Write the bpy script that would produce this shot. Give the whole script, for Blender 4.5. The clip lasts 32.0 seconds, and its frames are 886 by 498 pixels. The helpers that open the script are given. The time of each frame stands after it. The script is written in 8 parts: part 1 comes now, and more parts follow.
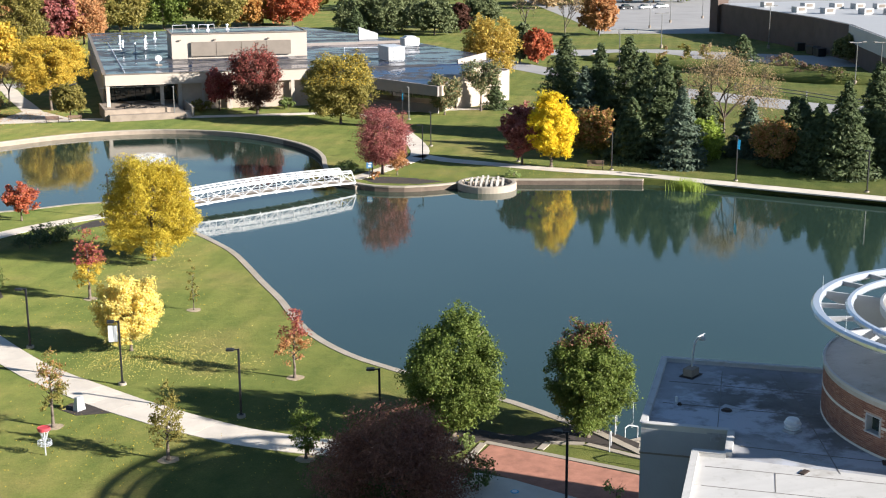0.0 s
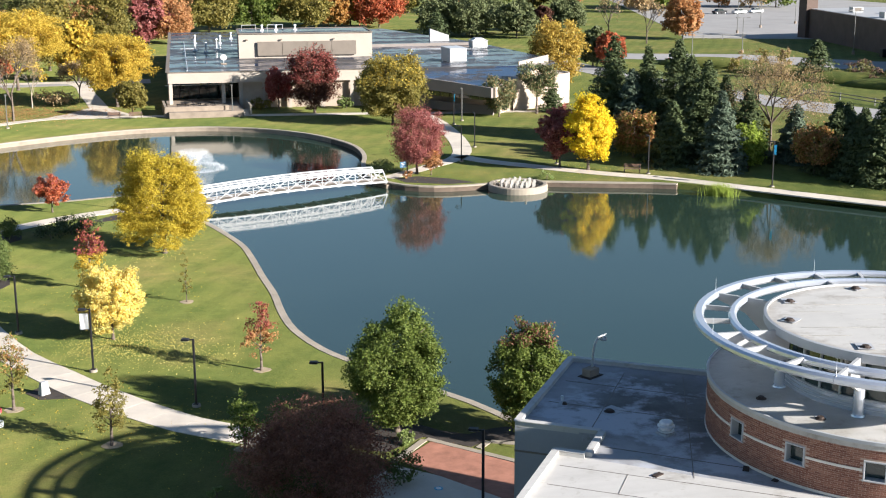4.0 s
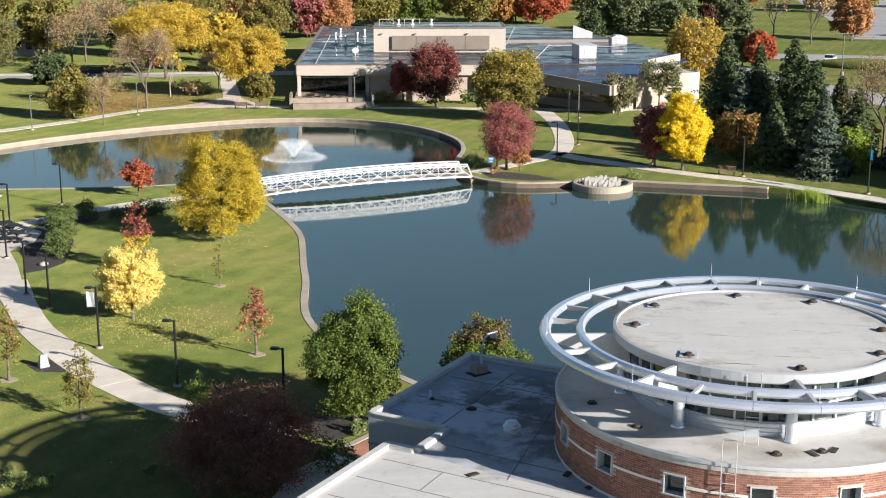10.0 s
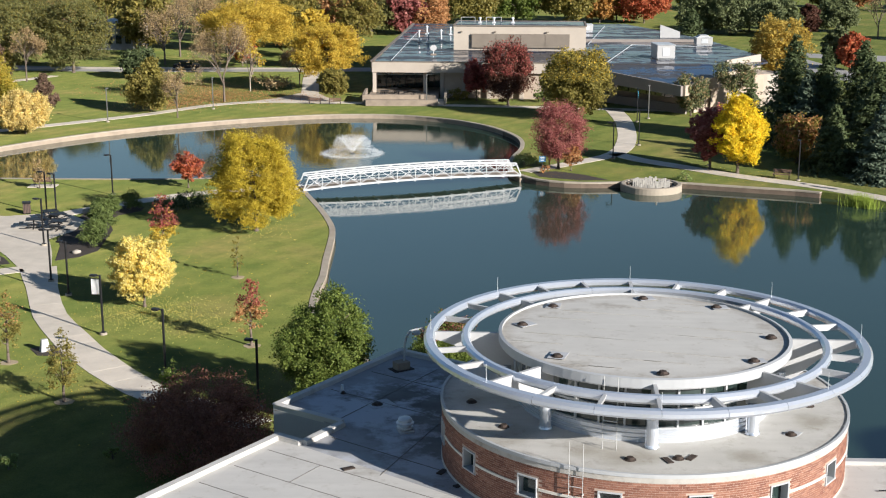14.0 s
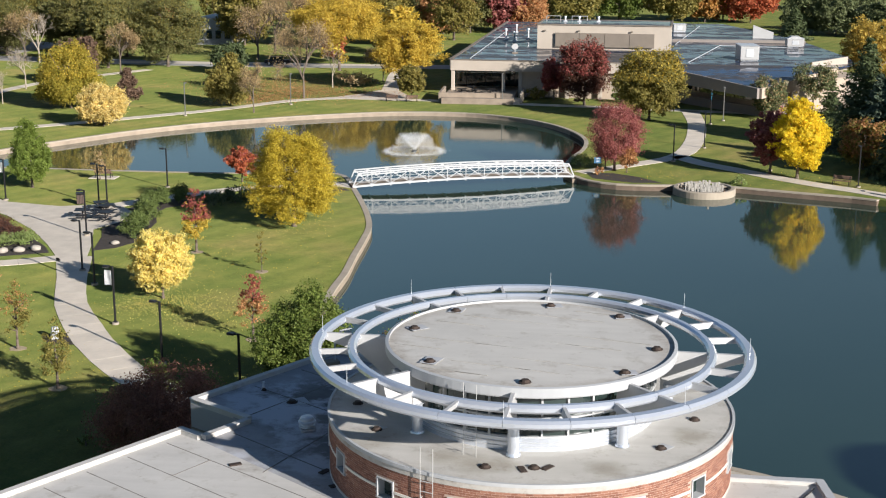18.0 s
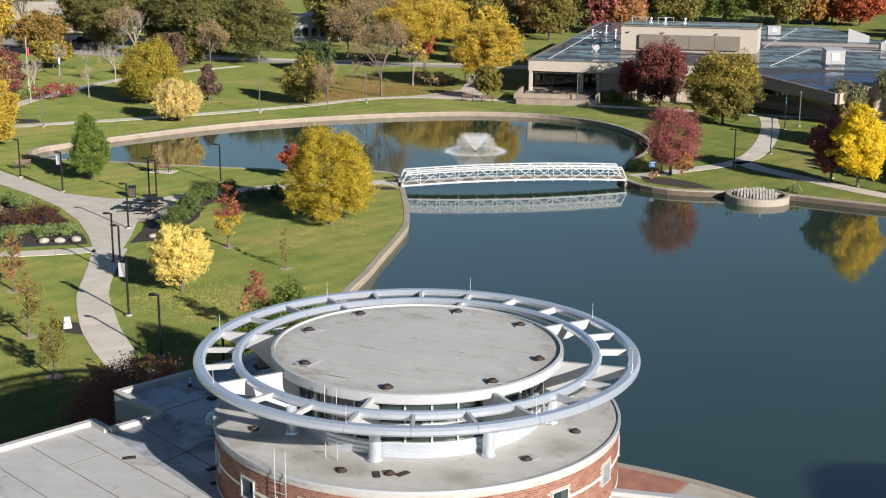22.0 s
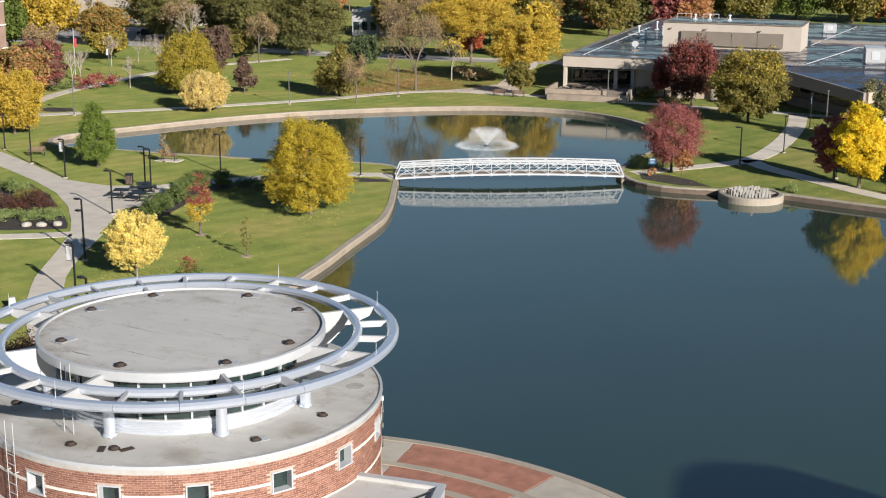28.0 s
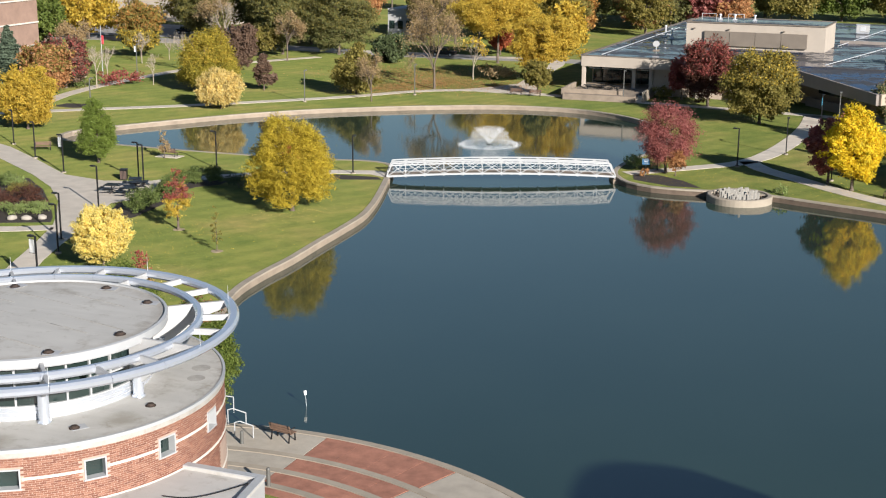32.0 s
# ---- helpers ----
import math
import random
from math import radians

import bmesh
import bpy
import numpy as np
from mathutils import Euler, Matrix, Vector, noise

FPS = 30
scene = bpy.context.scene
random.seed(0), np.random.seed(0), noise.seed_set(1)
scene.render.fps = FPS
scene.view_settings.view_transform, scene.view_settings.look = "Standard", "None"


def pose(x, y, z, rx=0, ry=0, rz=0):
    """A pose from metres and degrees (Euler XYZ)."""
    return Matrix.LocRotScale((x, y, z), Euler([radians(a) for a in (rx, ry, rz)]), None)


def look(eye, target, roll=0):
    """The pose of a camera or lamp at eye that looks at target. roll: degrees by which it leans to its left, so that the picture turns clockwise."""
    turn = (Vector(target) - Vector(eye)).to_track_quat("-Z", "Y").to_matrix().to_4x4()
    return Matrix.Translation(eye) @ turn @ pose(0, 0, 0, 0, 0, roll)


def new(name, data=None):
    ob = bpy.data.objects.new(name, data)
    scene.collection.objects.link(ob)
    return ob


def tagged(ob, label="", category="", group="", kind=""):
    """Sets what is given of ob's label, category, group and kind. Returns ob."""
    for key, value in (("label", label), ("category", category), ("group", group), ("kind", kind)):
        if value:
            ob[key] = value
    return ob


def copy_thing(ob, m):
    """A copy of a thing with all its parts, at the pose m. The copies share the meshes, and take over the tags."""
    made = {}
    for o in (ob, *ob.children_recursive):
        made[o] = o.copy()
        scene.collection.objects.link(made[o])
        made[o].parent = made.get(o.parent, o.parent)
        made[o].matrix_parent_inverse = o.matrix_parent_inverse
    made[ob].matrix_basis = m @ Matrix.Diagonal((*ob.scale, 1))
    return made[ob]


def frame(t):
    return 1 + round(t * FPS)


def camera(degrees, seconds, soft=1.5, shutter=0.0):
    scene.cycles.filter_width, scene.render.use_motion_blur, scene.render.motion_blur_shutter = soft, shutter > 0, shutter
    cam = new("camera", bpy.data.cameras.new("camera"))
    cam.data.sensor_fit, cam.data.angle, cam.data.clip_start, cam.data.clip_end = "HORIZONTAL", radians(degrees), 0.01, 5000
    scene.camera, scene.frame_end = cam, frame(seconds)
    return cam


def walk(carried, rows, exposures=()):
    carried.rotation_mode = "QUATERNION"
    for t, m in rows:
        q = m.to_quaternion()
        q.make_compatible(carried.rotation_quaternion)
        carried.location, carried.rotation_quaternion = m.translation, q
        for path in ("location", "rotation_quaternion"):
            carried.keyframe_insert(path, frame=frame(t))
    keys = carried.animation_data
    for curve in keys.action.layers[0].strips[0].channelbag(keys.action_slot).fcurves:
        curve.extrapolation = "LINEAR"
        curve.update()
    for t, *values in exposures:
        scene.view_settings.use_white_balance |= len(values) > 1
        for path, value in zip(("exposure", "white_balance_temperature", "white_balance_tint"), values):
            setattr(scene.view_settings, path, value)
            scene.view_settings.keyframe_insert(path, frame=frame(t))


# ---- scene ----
cam = camera(36.83, 32.0, soft=1.12)
PATH = [
    (0, (-25.08, 4.33, 25.56), (-12.950, 41.251, 16.075), -0.30),
    (1, (-23.13, 3.64, 25.34), (-11.582, 40.770, 15.934), -0.26),
    (2, (-21.16, 3.00, 25.31), (-10.476, 40.392, 15.935), -0.24),
    (3, (-19.19, 2.40, 25.28), (-9.390, 40.033, 15.920), -0.21),
    (3.5, (-18.25, 2.13, 25.25), (-8.883, 39.877, 15.892), -0.19),
    (5.5, (-14.22, 1.51, 25.02), (-7.104, 39.745, 15.680), -0.19),
    (6, (-13.27, 1.26, 25.03), (-6.749, 39.601, 15.687), -0.19),
    (7, (-11.32, 1.01, 24.96), (-5.823, 39.507, 15.611), -0.17),
    (8, (-9.40, 0.76, 24.93), (-4.802, 39.377, 15.554), -0.15),
    (9, (-7.51, 0.49, 24.94), (-3.749, 39.189, 15.542), -0.11),
    (10, (-5.63, 0.29, 24.92), (-2.747, 39.057, 15.502), -0.08),
    (11, (-3.75, 0.11, 24.89), (-1.838, 38.939, 15.456), -0.05),
    (12, (-1.90, -0.04, 24.90), (-0.916, 38.817, 15.446), -0.02),
    (13, (-0.01, -0.03, 24.87), (0.062, 38.841, 15.415), -0.00),
    (14, (1.83, -0.11, 24.91), (1.013, 38.743, 15.439), 0.02),
    (14.5, (2.76, -0.13, 24.92), (1.504, 38.705, 15.438), 0.04),
    (16.5, (6.47, 0.02, 25.03), (3.318, 38.742, 15.495), 0.06),
    (17, (7.38, 0.10, 25.06), (3.749, 38.771, 15.519), 0.08),
    (18, (9.19, 0.21, 25.19), (4.601, 38.772, 15.616), 0.13),
    (19, (11.02, 0.43, 25.29), (5.484, 38.862, 15.701), 0.17),
    (20, (12.81, 0.59, 25.38), (6.360, 38.884, 15.782), 0.20),
    (21, (14.61, 0.93, 25.43), (7.231, 39.048, 15.815), 0.24),
    (22, (16.37, 1.45, 25.39), (8.098, 39.381, 15.763), 0.28),
    (23, (18.15, 1.66, 25.43), (9.101, 39.406, 15.763), 0.31),
    (24, (19.99, 2.15, 25.34), (10.307, 39.738, 15.665), 0.34),
    (25, (21.77, 2.51, 25.30), (11.653, 39.978, 15.610), 0.36),
    (25.5, (22.64, 2.73, 25.29), (12.316, 40.135, 15.586), 0.37),
    (27.5, (26.05, 3.32, 25.30), (14.813, 40.454, 15.549), 0.37),
    (28, (26.93, 3.49, 25.33), (15.582, 40.578, 15.568), 0.38),
    (29, (28.78, 3.95, 25.37), (17.123, 40.940, 15.590), 0.38),
    (30, (30.67, 4.35, 25.45), (18.486, 41.163, 15.647), 0.38),
    (31, (32.46, 4.66, 25.50), (19.703, 41.263, 15.634), 0.38),
    (32, (34.24, 5.32, 25.47), (20.928, 41.743, 15.655), 0.38),
]
walk(cam, [(t, look(eye, target, roll)) for t, eye, target, roll in PATH], [(0, 1.52, 6120, 12), (3, 1.50, 6120, 12), (6, 1.41, 6140, 12), (10, 1.20, 6150, 12), (13, 1.00, 6160, 11), (19, 0.86, 6170, 12), (25, 0.75, 6180, 11), (28, 0.75, 6180, 12), (32, 0.80, 6200, 12)])

# ---- daylight: a low autumn sun and a clear sky ----
SUN_EL, SUN_AZ = radians(20.6), radians(130.2)
sun_dir = Vector((math.sin(SUN_AZ) * math.cos(SUN_EL), math.cos(SUN_AZ) * math.cos(SUN_EL), math.sin(SUN_EL)))
world = bpy.data.worlds.new("sky")
scene.world = world
world.use_nodes = True
wn = world.node_tree.nodes
sky = wn.new("ShaderNodeTexSky")
sky.sky_type = "NISHITA"
sky.sun_disc = False
sky.sun_elevation, sky.sun_rotation = SUN_EL, SUN_AZ
sky.air_density, sky.dust_density, sky.ozone_density = 1.2, 0.1, 3.0
world.node_tree.links.new(sky.outputs[0], wn["Background"].inputs[0])
wn["Background"].inputs[1].default_value = 0.042
sun = new("sun", bpy.data.lights.new("sun", "SUN"))
sun.data.energy, sun.data.angle, sun.data.color = 5.0, radians(0.53), (1.0, 0.925, 0.81)
sun.matrix_world = look(sun_dir * 200, (0, 0, 0))


# ---- materials ----
def rgb(c):
    return (c[0], c[1], c[2], 1.0)


class Mat:
    """A small builder of node materials."""

    def __init__(self, name, rough=0.8, metal=0.0, ior=1.45):
        self.m = bpy.data.materials.new(name)
        self.m.use_nodes = True
        self.n, self.l = self.m.node_tree.nodes, self.m.node_tree.links
        self.b = self.n["Principled BSDF"]
        self.b.inputs["Roughness"].default_value = rough
        self.b.inputs["Metallic"].default_value = metal
        self.b.inputs["IOR"].default_value = ior
        self.co = self.n.new("ShaderNodeTexCoord").outputs["Object"]

    def place(self, scale=(1, 1, 1), turn=0.0):
        mp = self.n.new("ShaderNodeMapping")
        mp.inputs["Scale"].default_value = scale
        mp.inputs["Rotation"].default_value = (0, 0, turn)
        self.l.new(self.co, mp.inputs[0])
        return mp.outputs[0]

    def noise(self, scale, detail=4.0, co=None, rough=0.6):
        t = self.n.new("ShaderNodeTexNoise")
        t.inputs["Scale"].default_value, t.inputs["Detail"].default_value = scale, detail
        t.inputs["Roughness"].default_value = rough
        self.l.new(co or self.co, t.inputs["Vector"])
        return t.outputs[0]

    def ramp(self, fac, stops):
        r = self.n.new("ShaderNodeValToRGB")
        while len(r.color_ramp.elements) < len(stops):
            r.color_ramp.elements.new(0.5)
        for e, (p, c) in zip(r.color_ramp.elements, stops):
            e.position, e.color = p, rgb(c)
        self.l.new(fac, r.inputs[0])
        return r.outputs[0]

    def mix(self, fac, a, b, mode="MIX"):
        x = self.n.new("ShaderNodeMix")
        x.data_type, x.blend_type = "RGBA", mode
        if isinstance(fac, (int, float)):
            x.inputs[0].default_value = fac
        else:
            self.l.new(fac, x.inputs[0])
        for slot, v in ((6, a), (7, b)):
            if isinstance(v, tuple):
                x.inputs[slot].default_value = rgb(v)
            else:
                self.l.new(v, x.inputs[slot])
        return x.outputs[2]

    def math(self, op, a, b=0.0):
        x = self.n.new("ShaderNodeMath")
        x.operation = op
        for k, v in enumerate((a, b)):
            if isinstance(v, (int, float)):
                x.inputs[k].default_value = v
            else:
                self.l.new(v, x.inputs[k])
        return x.outputs[0]

    def color(self, out):
        if isinstance(out, tuple):
            self.b.inputs["Base Color"].default_value = rgb(out)
        else:
            self.l.new(out, self.b.inputs["Base Color"])
        return self

    def bump(self, fac, strength=0.3, dist=0.02):
        x = self.n.new("ShaderNodeBump")
        x.inputs["Strength"].default_value, x.inputs["Distance"].default_value = strength, dist
        self.l.new(fac, x.inputs["Height"])
        self.l.new(x.outputs[0], self.b.inputs["Normal"])
        return self

    def rand(self):
        return self.n.new("ShaderNodeObjectInfo").outputs["Random"]

    def island(self):
        return self.n.new("ShaderNodeNewGeometry").outputs["Random Per Island"]


def plain(name, c, rough=0.7, metal=0.0, vary=0.18, scale=1.5, fine=30.0, bump=0.15, per_object=False):
    """A surface with broad stains and fine grain around the colour c."""
    q = Mat(name, rough, metal)
    lo, hi = tuple(v * (1 - vary) for v in c), tuple(min(1.0, v * (1 + vary)) for v in c)
    col = q.ramp(q.noise(scale, 5), [(0.3, lo), (0.7, hi)])
    grain = q.noise(fine, 3)
    col = q.mix(0.25 if vary > 0.03 else 0.08, col, q.ramp(grain, [(0.3, lo), (0.7, hi)]))
    if per_object:
        col = q.mix(1.0, col, q.ramp(q.rand(), [(0.0, (0.92, 0.92, 0.92)), (1.0, (1.08, 1.07, 1.06))]), "MULTIPLY")
    q.color(col)
    if bump:
        q.bump(grain, bump, 0.01)
    return q.m


def leafy(name, stops, gloss=0.55, glow=0.42):
    """Leaves: every leaf its own tone, with light passing through."""
    q = Mat(name, gloss)
    mid = stops[len(stops) // 2][1]
    col = q.ramp(q.island(), [(p, tuple(m + 0.62 * (v - m) for v, m in zip(c, mid))) for p, c in stops])
    broad = q.ramp(q.noise(0.9, 3), [(0.3, (0.85, 0.85, 0.85)), (0.7, (1.25, 1.25, 1.2))])
    col = q.mix(1.0, col, broad, "MULTIPLY")
    tuft = q.ramp(q.noise(3.4, 2), [(0.32, (0.84, 0.82, 0.80)), (0.68, (1.14, 1.13, 1.10))])
    col = q.mix(1.0, col, tuft, "MULTIPLY")
    q.color(col)
    q.b.inputs["Specular IOR Level"].default_value = 0.25
    tr = q.n.new("ShaderNodeBsdfTranslucent")
    q.l.new(col, tr.inputs[0])
    mx = q.n.new("ShaderNodeMixShader")
    mx.inputs[0].default_value = glow
    q.l.new(q.b.outputs[0], mx.inputs[1])
    q.l.new(tr.outputs[0], mx.inputs[2])
    q.l.new(mx.outputs[0], q.n["Material Output"].inputs[0])
    return q.m


def make_grass():
    q = Mat("lawn", 0.9)
    blade = q.noise(14.0, 6, rough=0.75)
    patch = q.noise(0.10, 5)
    col = q.ramp(patch, [(0.32, (0.084, 0.110, 0.029)), (0.52, (0.115, 0.130, 0.036)), (0.78, (0.180, 0.150, 0.060))])
    mid = q.ramp(q.noise(0.55, 6, rough=0.7), [(0.35, (0.76, 0.82, 0.75)), (0.7, (1.26, 1.14, 1.15))])
    col = q.mix(1.0, col, mid, "MULTIPLY")
    w = q.n.new("ShaderNodeTexWave")
    w.inputs["Scale"].default_value, w.inputs["Distortion"].default_value, w.inputs["Detail"].default_value = 0.13, 3.5, 2.0
    q.l.new(q.place((1, 1, 1), radians(28)), w.inputs["Vector"])
    col = q.mix(1.0, col, q.ramp(w.outputs[0], [(0.3, (0.93, 0.95, 0.93)), (0.7, (1.06, 1.05, 1.04))]), "MULTIPLY")
    col = q.mix(1.0, col, q.ramp(blade, [(0.3, (0.62, 0.65, 0.6)), (0.7, (1.3, 1.28, 1.25))]), "MULTIPLY")
    q.color(col).bump(blade, 0.6, 0.05)
    q.b.inputs["Specular IOR Level"].default_value = 0.15
    q.b.inputs["Diffuse Roughness"].default_value = 1.0
    return q.m


def make_water():
    q = Mat("pond_water", 0.04, 0.0, 1.85)
    q.color(q.ramp(q.noise(0.05, 3), [(0.3, (0.020, 0.040, 0.029)), (0.7, (0.026, 0.048, 0.035))]))
    a = q.noise(1.1, 3, q.place((1.0, 1.6, 1.0), 0.4))
    b = q.noise(5.0, 2, q.place((1.0, 1.5, 1.0), 0.2))
    q.bump(q.math("ADD", a, q.math("MULTIPLY", b, 0.25)), 0.06, 0.05)
    return q.m


def make_brick():
    q = Mat("red_brick", 0.85)
    grain = q.noise(70.0, 3)
    col = q.ramp(q.rand(), [(0.0, (0.165, 0.068, 0.047)), (0.35, (0.205, 0.090, 0.060)), (0.7, (0.238, 0.107, 0.070)), (1.0, (0.295, 0.145, 0.100))])
    col = q.mix(1.0, col, q.ramp(grain, [(0.3, (0.85, 0.85, 0.85)), (0.7, (1.12, 1.12, 1.12))]), "MULTIPLY")
    q.color(col).bump(grain, 0.15, 0.003)
    return q.m


def make_brick_joined():
    q = Mat("red_brick_course", 0.85)
    col = q.ramp(q.island(), [(0.0, (0.165, 0.068, 0.047)), (0.35, (0.205, 0.090, 0.060)), (0.7, (0.238, 0.107, 0.070)), (1.0, (0.295, 0.145, 0.100))])
    grain = q.noise(70.0, 3)
    col = q.mix(1.0, col, q.ramp(grain, [(0.3, (0.85, 0.85, 0.85)), (0.7, (1.12, 1.12, 1.12))]), "MULTIPLY")
    q.color(col).bump(grain, 0.15, 0.003)
    return q.m


def make_roofing(name, c, rim=0.0, spots=(), stains=()):
    q = Mat(name, 0.75)
    lo, hi = tuple(v * 0.80 for v in c), tuple(v * 1.10 for v in c)
    stain = q.noise(0.35, 7, rough=0.65)
    col = q.ramp(stain, [(0.3, lo), (0.5, c), (0.75, hi)])
    streak = q.noise(0.8, 5, q.place((0.25, 2.2, 1.0), 0.12))
    col = q.mix(0.45, col, q.ramp(streak, [(0.3, lo), (0.65, hi)]))
    dirt = q.ramp(q.noise(1.6, 6, rough=0.75), [(0.58, (1, 1, 1)), (0.70, (0.72, 0.69, 0.65)), (0.82, (0.42, 0.39, 0.36))])
    col = q.mix(1.0, col, dirt, "MULTIPLY")
    pool = q.ramp(q.noise(0.55, 5, rough=0.7), [(0.56, (1, 1, 1)), (0.65, (0.80, 0.78, 0.75)), (0.74, (0.50, 0.47, 0.44))])
    col = q.mix(1.0, col, pool, "MULTIPLY")
    if rim:
        # grime that gathers behind the upstand
        ln = q.n.new("ShaderNodeVectorMath")
        ln.operation = "LENGTH"
        q.l.new(q.place((1, 1, 0)), ln.inputs[0])
        edge = q.math("ADD", q.math("MULTIPLY", ln.outputs["Value"], 0.8 / rim), q.math("MULTIPLY", q.noise(2.2, 7, rough=0.75), 0.26))
        col = q.mix(1.0, col, q.ramp(edge, [(0.83, (1, 1, 1)), (0.91, (0.78, 0.75, 0.72)), (0.99, (0.42, 0.39, 0.36))]), "MULTIPLY")
    for x, y, r in spots:
        # the dark smudge where water stands round a drain, plus painted shade beside the tower
        d = q.n.new("ShaderNodeVectorMath")
        d.operation = "DISTANCE"
        q.l.new(q.place((1, 1, 0)), d.inputs[0])
        d.inputs[1].default_value = (x, y, 0)
        near = q.math("ADD", q.math("MULTIPLY", d.outputs["Value"], 0.7 / r), q.math("MULTIPLY", q.noise(0.9, 7, rough=0.7), 0.55))
        col = q.mix(1.0, col, q.ramp(near, [(0.38, (0.26, 0.245, 0.23)), (0.62, (0.52, 0.50, 0.48)), (0.95, (1, 1, 1))]), "MULTIPLY")
    for x, y, r in stains:
        # brown silt left where a puddle dried; on the west side, painted shade
        d = q.n.new("ShaderNodeVectorMath")
        d.operation = "DISTANCE"
        q.l.new(q.place((1, 1, 0)), d.inputs[0])
        d.inputs[1].default_value = (x, y, 0)
        near = q.math("ADD", q.math("MULTIPLY", d.outputs["Value"], 0.6 / r), q.math("MULTIPLY", q.noise(1.4, 7, rough=0.72), 0.7))
        col = q.mix(1.0, col, q.ramp(near, [(0.45, (0.66, 0.63, 0.57)), (0.70, (0.82, 0.80, 0.76)), (0.95, (1, 1, 1))]), "MULTIPLY")
    if spots:
        # pale bluish patches stand in for sky reflected in puddles
        pond = q.ramp(q.noise(0.42, 6, rough=0.7), [(0.50, (0, 0, 0)), (0.60, (1, 1, 1))])
        col = q.mix(pond, col, tuple(v * k for v, k in zip(c, (1.45, 1.5, 1.6))))
    grain = q.noise(60.0, 2)
    col = q.mix(0.15, col, q.ramp(grain, [(0.3, lo), (0.7, hi)]))
    q.color(col).bump(grain, 0.2, 0.006)
    return q.m


def make_wet_roof():
    """A dark membrane: standing water that mirrors the sky, its blue also painted in, between drier brown-grey strips.
    """
    q = Mat("wet_dark_roof_membrane", 0.2)
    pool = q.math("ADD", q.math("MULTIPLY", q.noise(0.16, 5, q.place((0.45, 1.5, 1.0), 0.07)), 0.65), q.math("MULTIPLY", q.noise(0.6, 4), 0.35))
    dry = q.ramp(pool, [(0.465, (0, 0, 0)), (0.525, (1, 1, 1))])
    # blue base colour stands in for much of the sky's reflection
    wet_sky_c = q.ramp(q.noise(0.9, 4), [(0.3, (0.016, 0.030, 0.075)), (0.7, (0.028, 0.046, 0.105))])
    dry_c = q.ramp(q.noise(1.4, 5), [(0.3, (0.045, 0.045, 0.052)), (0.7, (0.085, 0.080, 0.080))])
    q.color(q.mix(dry, wet_sky_c, dry_c))
    for slot, lo, hi in (("Roughness", 0.04, 0.36), ("Specular IOR Level", 0.30, 0.06)):
        r = q.n.new("ShaderNodeMapRange")
        r.inputs[3].default_value, r.inputs[4].default_value = lo, hi
        q.l.new(dry, r.inputs[0])
        q.l.new(r.outputs[0], q.b.inputs[slot])
    return q.m


M_GRASS, M_WATER, M_BRICK, M_BRICKJ = make_grass(), make_water(), make_brick(), make_brick_joined()
M_ROOF = make_roofing("grey_roof_membrane", (0.49, 0.475, 0.45))
# the two stains furthest west put shade into the colour
M_ROOF_LOW = make_roofing("lower_roof_membrane", (0.48, 0.465, 0.435), 6.6, (), ((-2.15, -4.6, 0.7), (-1.26, -5.0, 0.8), (-0.4, -4.95, 0.6), (-4.3, -3.4, 1.1), (-5.3, -0.4, 1.0), (2.4, -4.9, 0.7), (4.9, -2.2, 0.8)))
# north roof: base darkened for the tower's shade, with real stains on top
M_ROOF_SHADED = make_roofing("stained_shaded_membrane", (0.30, 0.30, 0.31), 0.0, ((-1.3, 43.8, 2.6), (1.8, 41.2, 4.0), (1.0, 45.2, 3.2)))
M_ROOF_ROUND = make_roofing("round_roof_membrane", (0.49, 0.475, 0.445), 4.4)
M_ROOF_DARK = make_roofing("blue_grey_roof_membrane", (0.40, 0.41, 0.43))
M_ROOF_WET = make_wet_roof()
M_SEAM = plain("dark_membrane_seam", (0.17, 0.155, 0.14), 0.8, 0, 0.3, 2, 20, 0.1)
M_SEAM_SOFT = plain("grey_membrane_lap", (0.34, 0.325, 0.30), 0.8, 0, 0.25, 2, 20, 0.1)
M_CONC = plain("walk_concrete", (0.57, 0.51, 0.43), 0.9, 0, 0.14, 0.8, 25, 0.2, True)
M_WALL_CONC = plain("wall_concrete", (0.27, 0.22, 0.17), 0.9, 0, 0.25, 0.9, 20, 0.3, True)
M_TERRACE = plain("terrace_concrete", (0.40, 0.36, 0.30), 0.9, 0, 0.2, 0.9, 22, 0.2, True)
# darker wall for the bank by the bridge; its shade is in the colour
M_CAPE = plain("shaded_brown_wall", (0.135, 0.10, 0.075), 0.9, 0, 0.3, 1.2, 14, 0.4)
M_COPING = plain("coping_concrete", (0.34, 0.295, 0.235), 0.9, 0, 0.15, 1.0, 25, 0.2, True)
M_WHITE = plain("white_painted_steel", (0.40, 0.41, 0.42), 0.4, 0.0, 0.05, 2.0, 20, 0.03)
M_ALU = plain("silver_ring_panel", (0.64, 0.68, 0.75), 0.24, 0.6, 0.06, 1.0, 12, 0.03)
M_PANEL = plain("white_wall_panel", (0.40, 0.40, 0.40), 0.5, 0.0, 0.06, 1.0, 12, 0.03)
M_STONE = plain("pale_stone_band", (0.66, 0.62, 0.55), 0.8, 0, 0.08, 3, 30, 0.1)
M_CAP = plain("grey_parapet_cap", (0.50, 0.50, 0.49), 0.5, 0.1, 0.08, 2, 25, 0.05)
M_MORTAR = plain("mortar", (0.42, 0.31, 0.25), 0.95, 0, 0.12, 4, 60, 0.05)
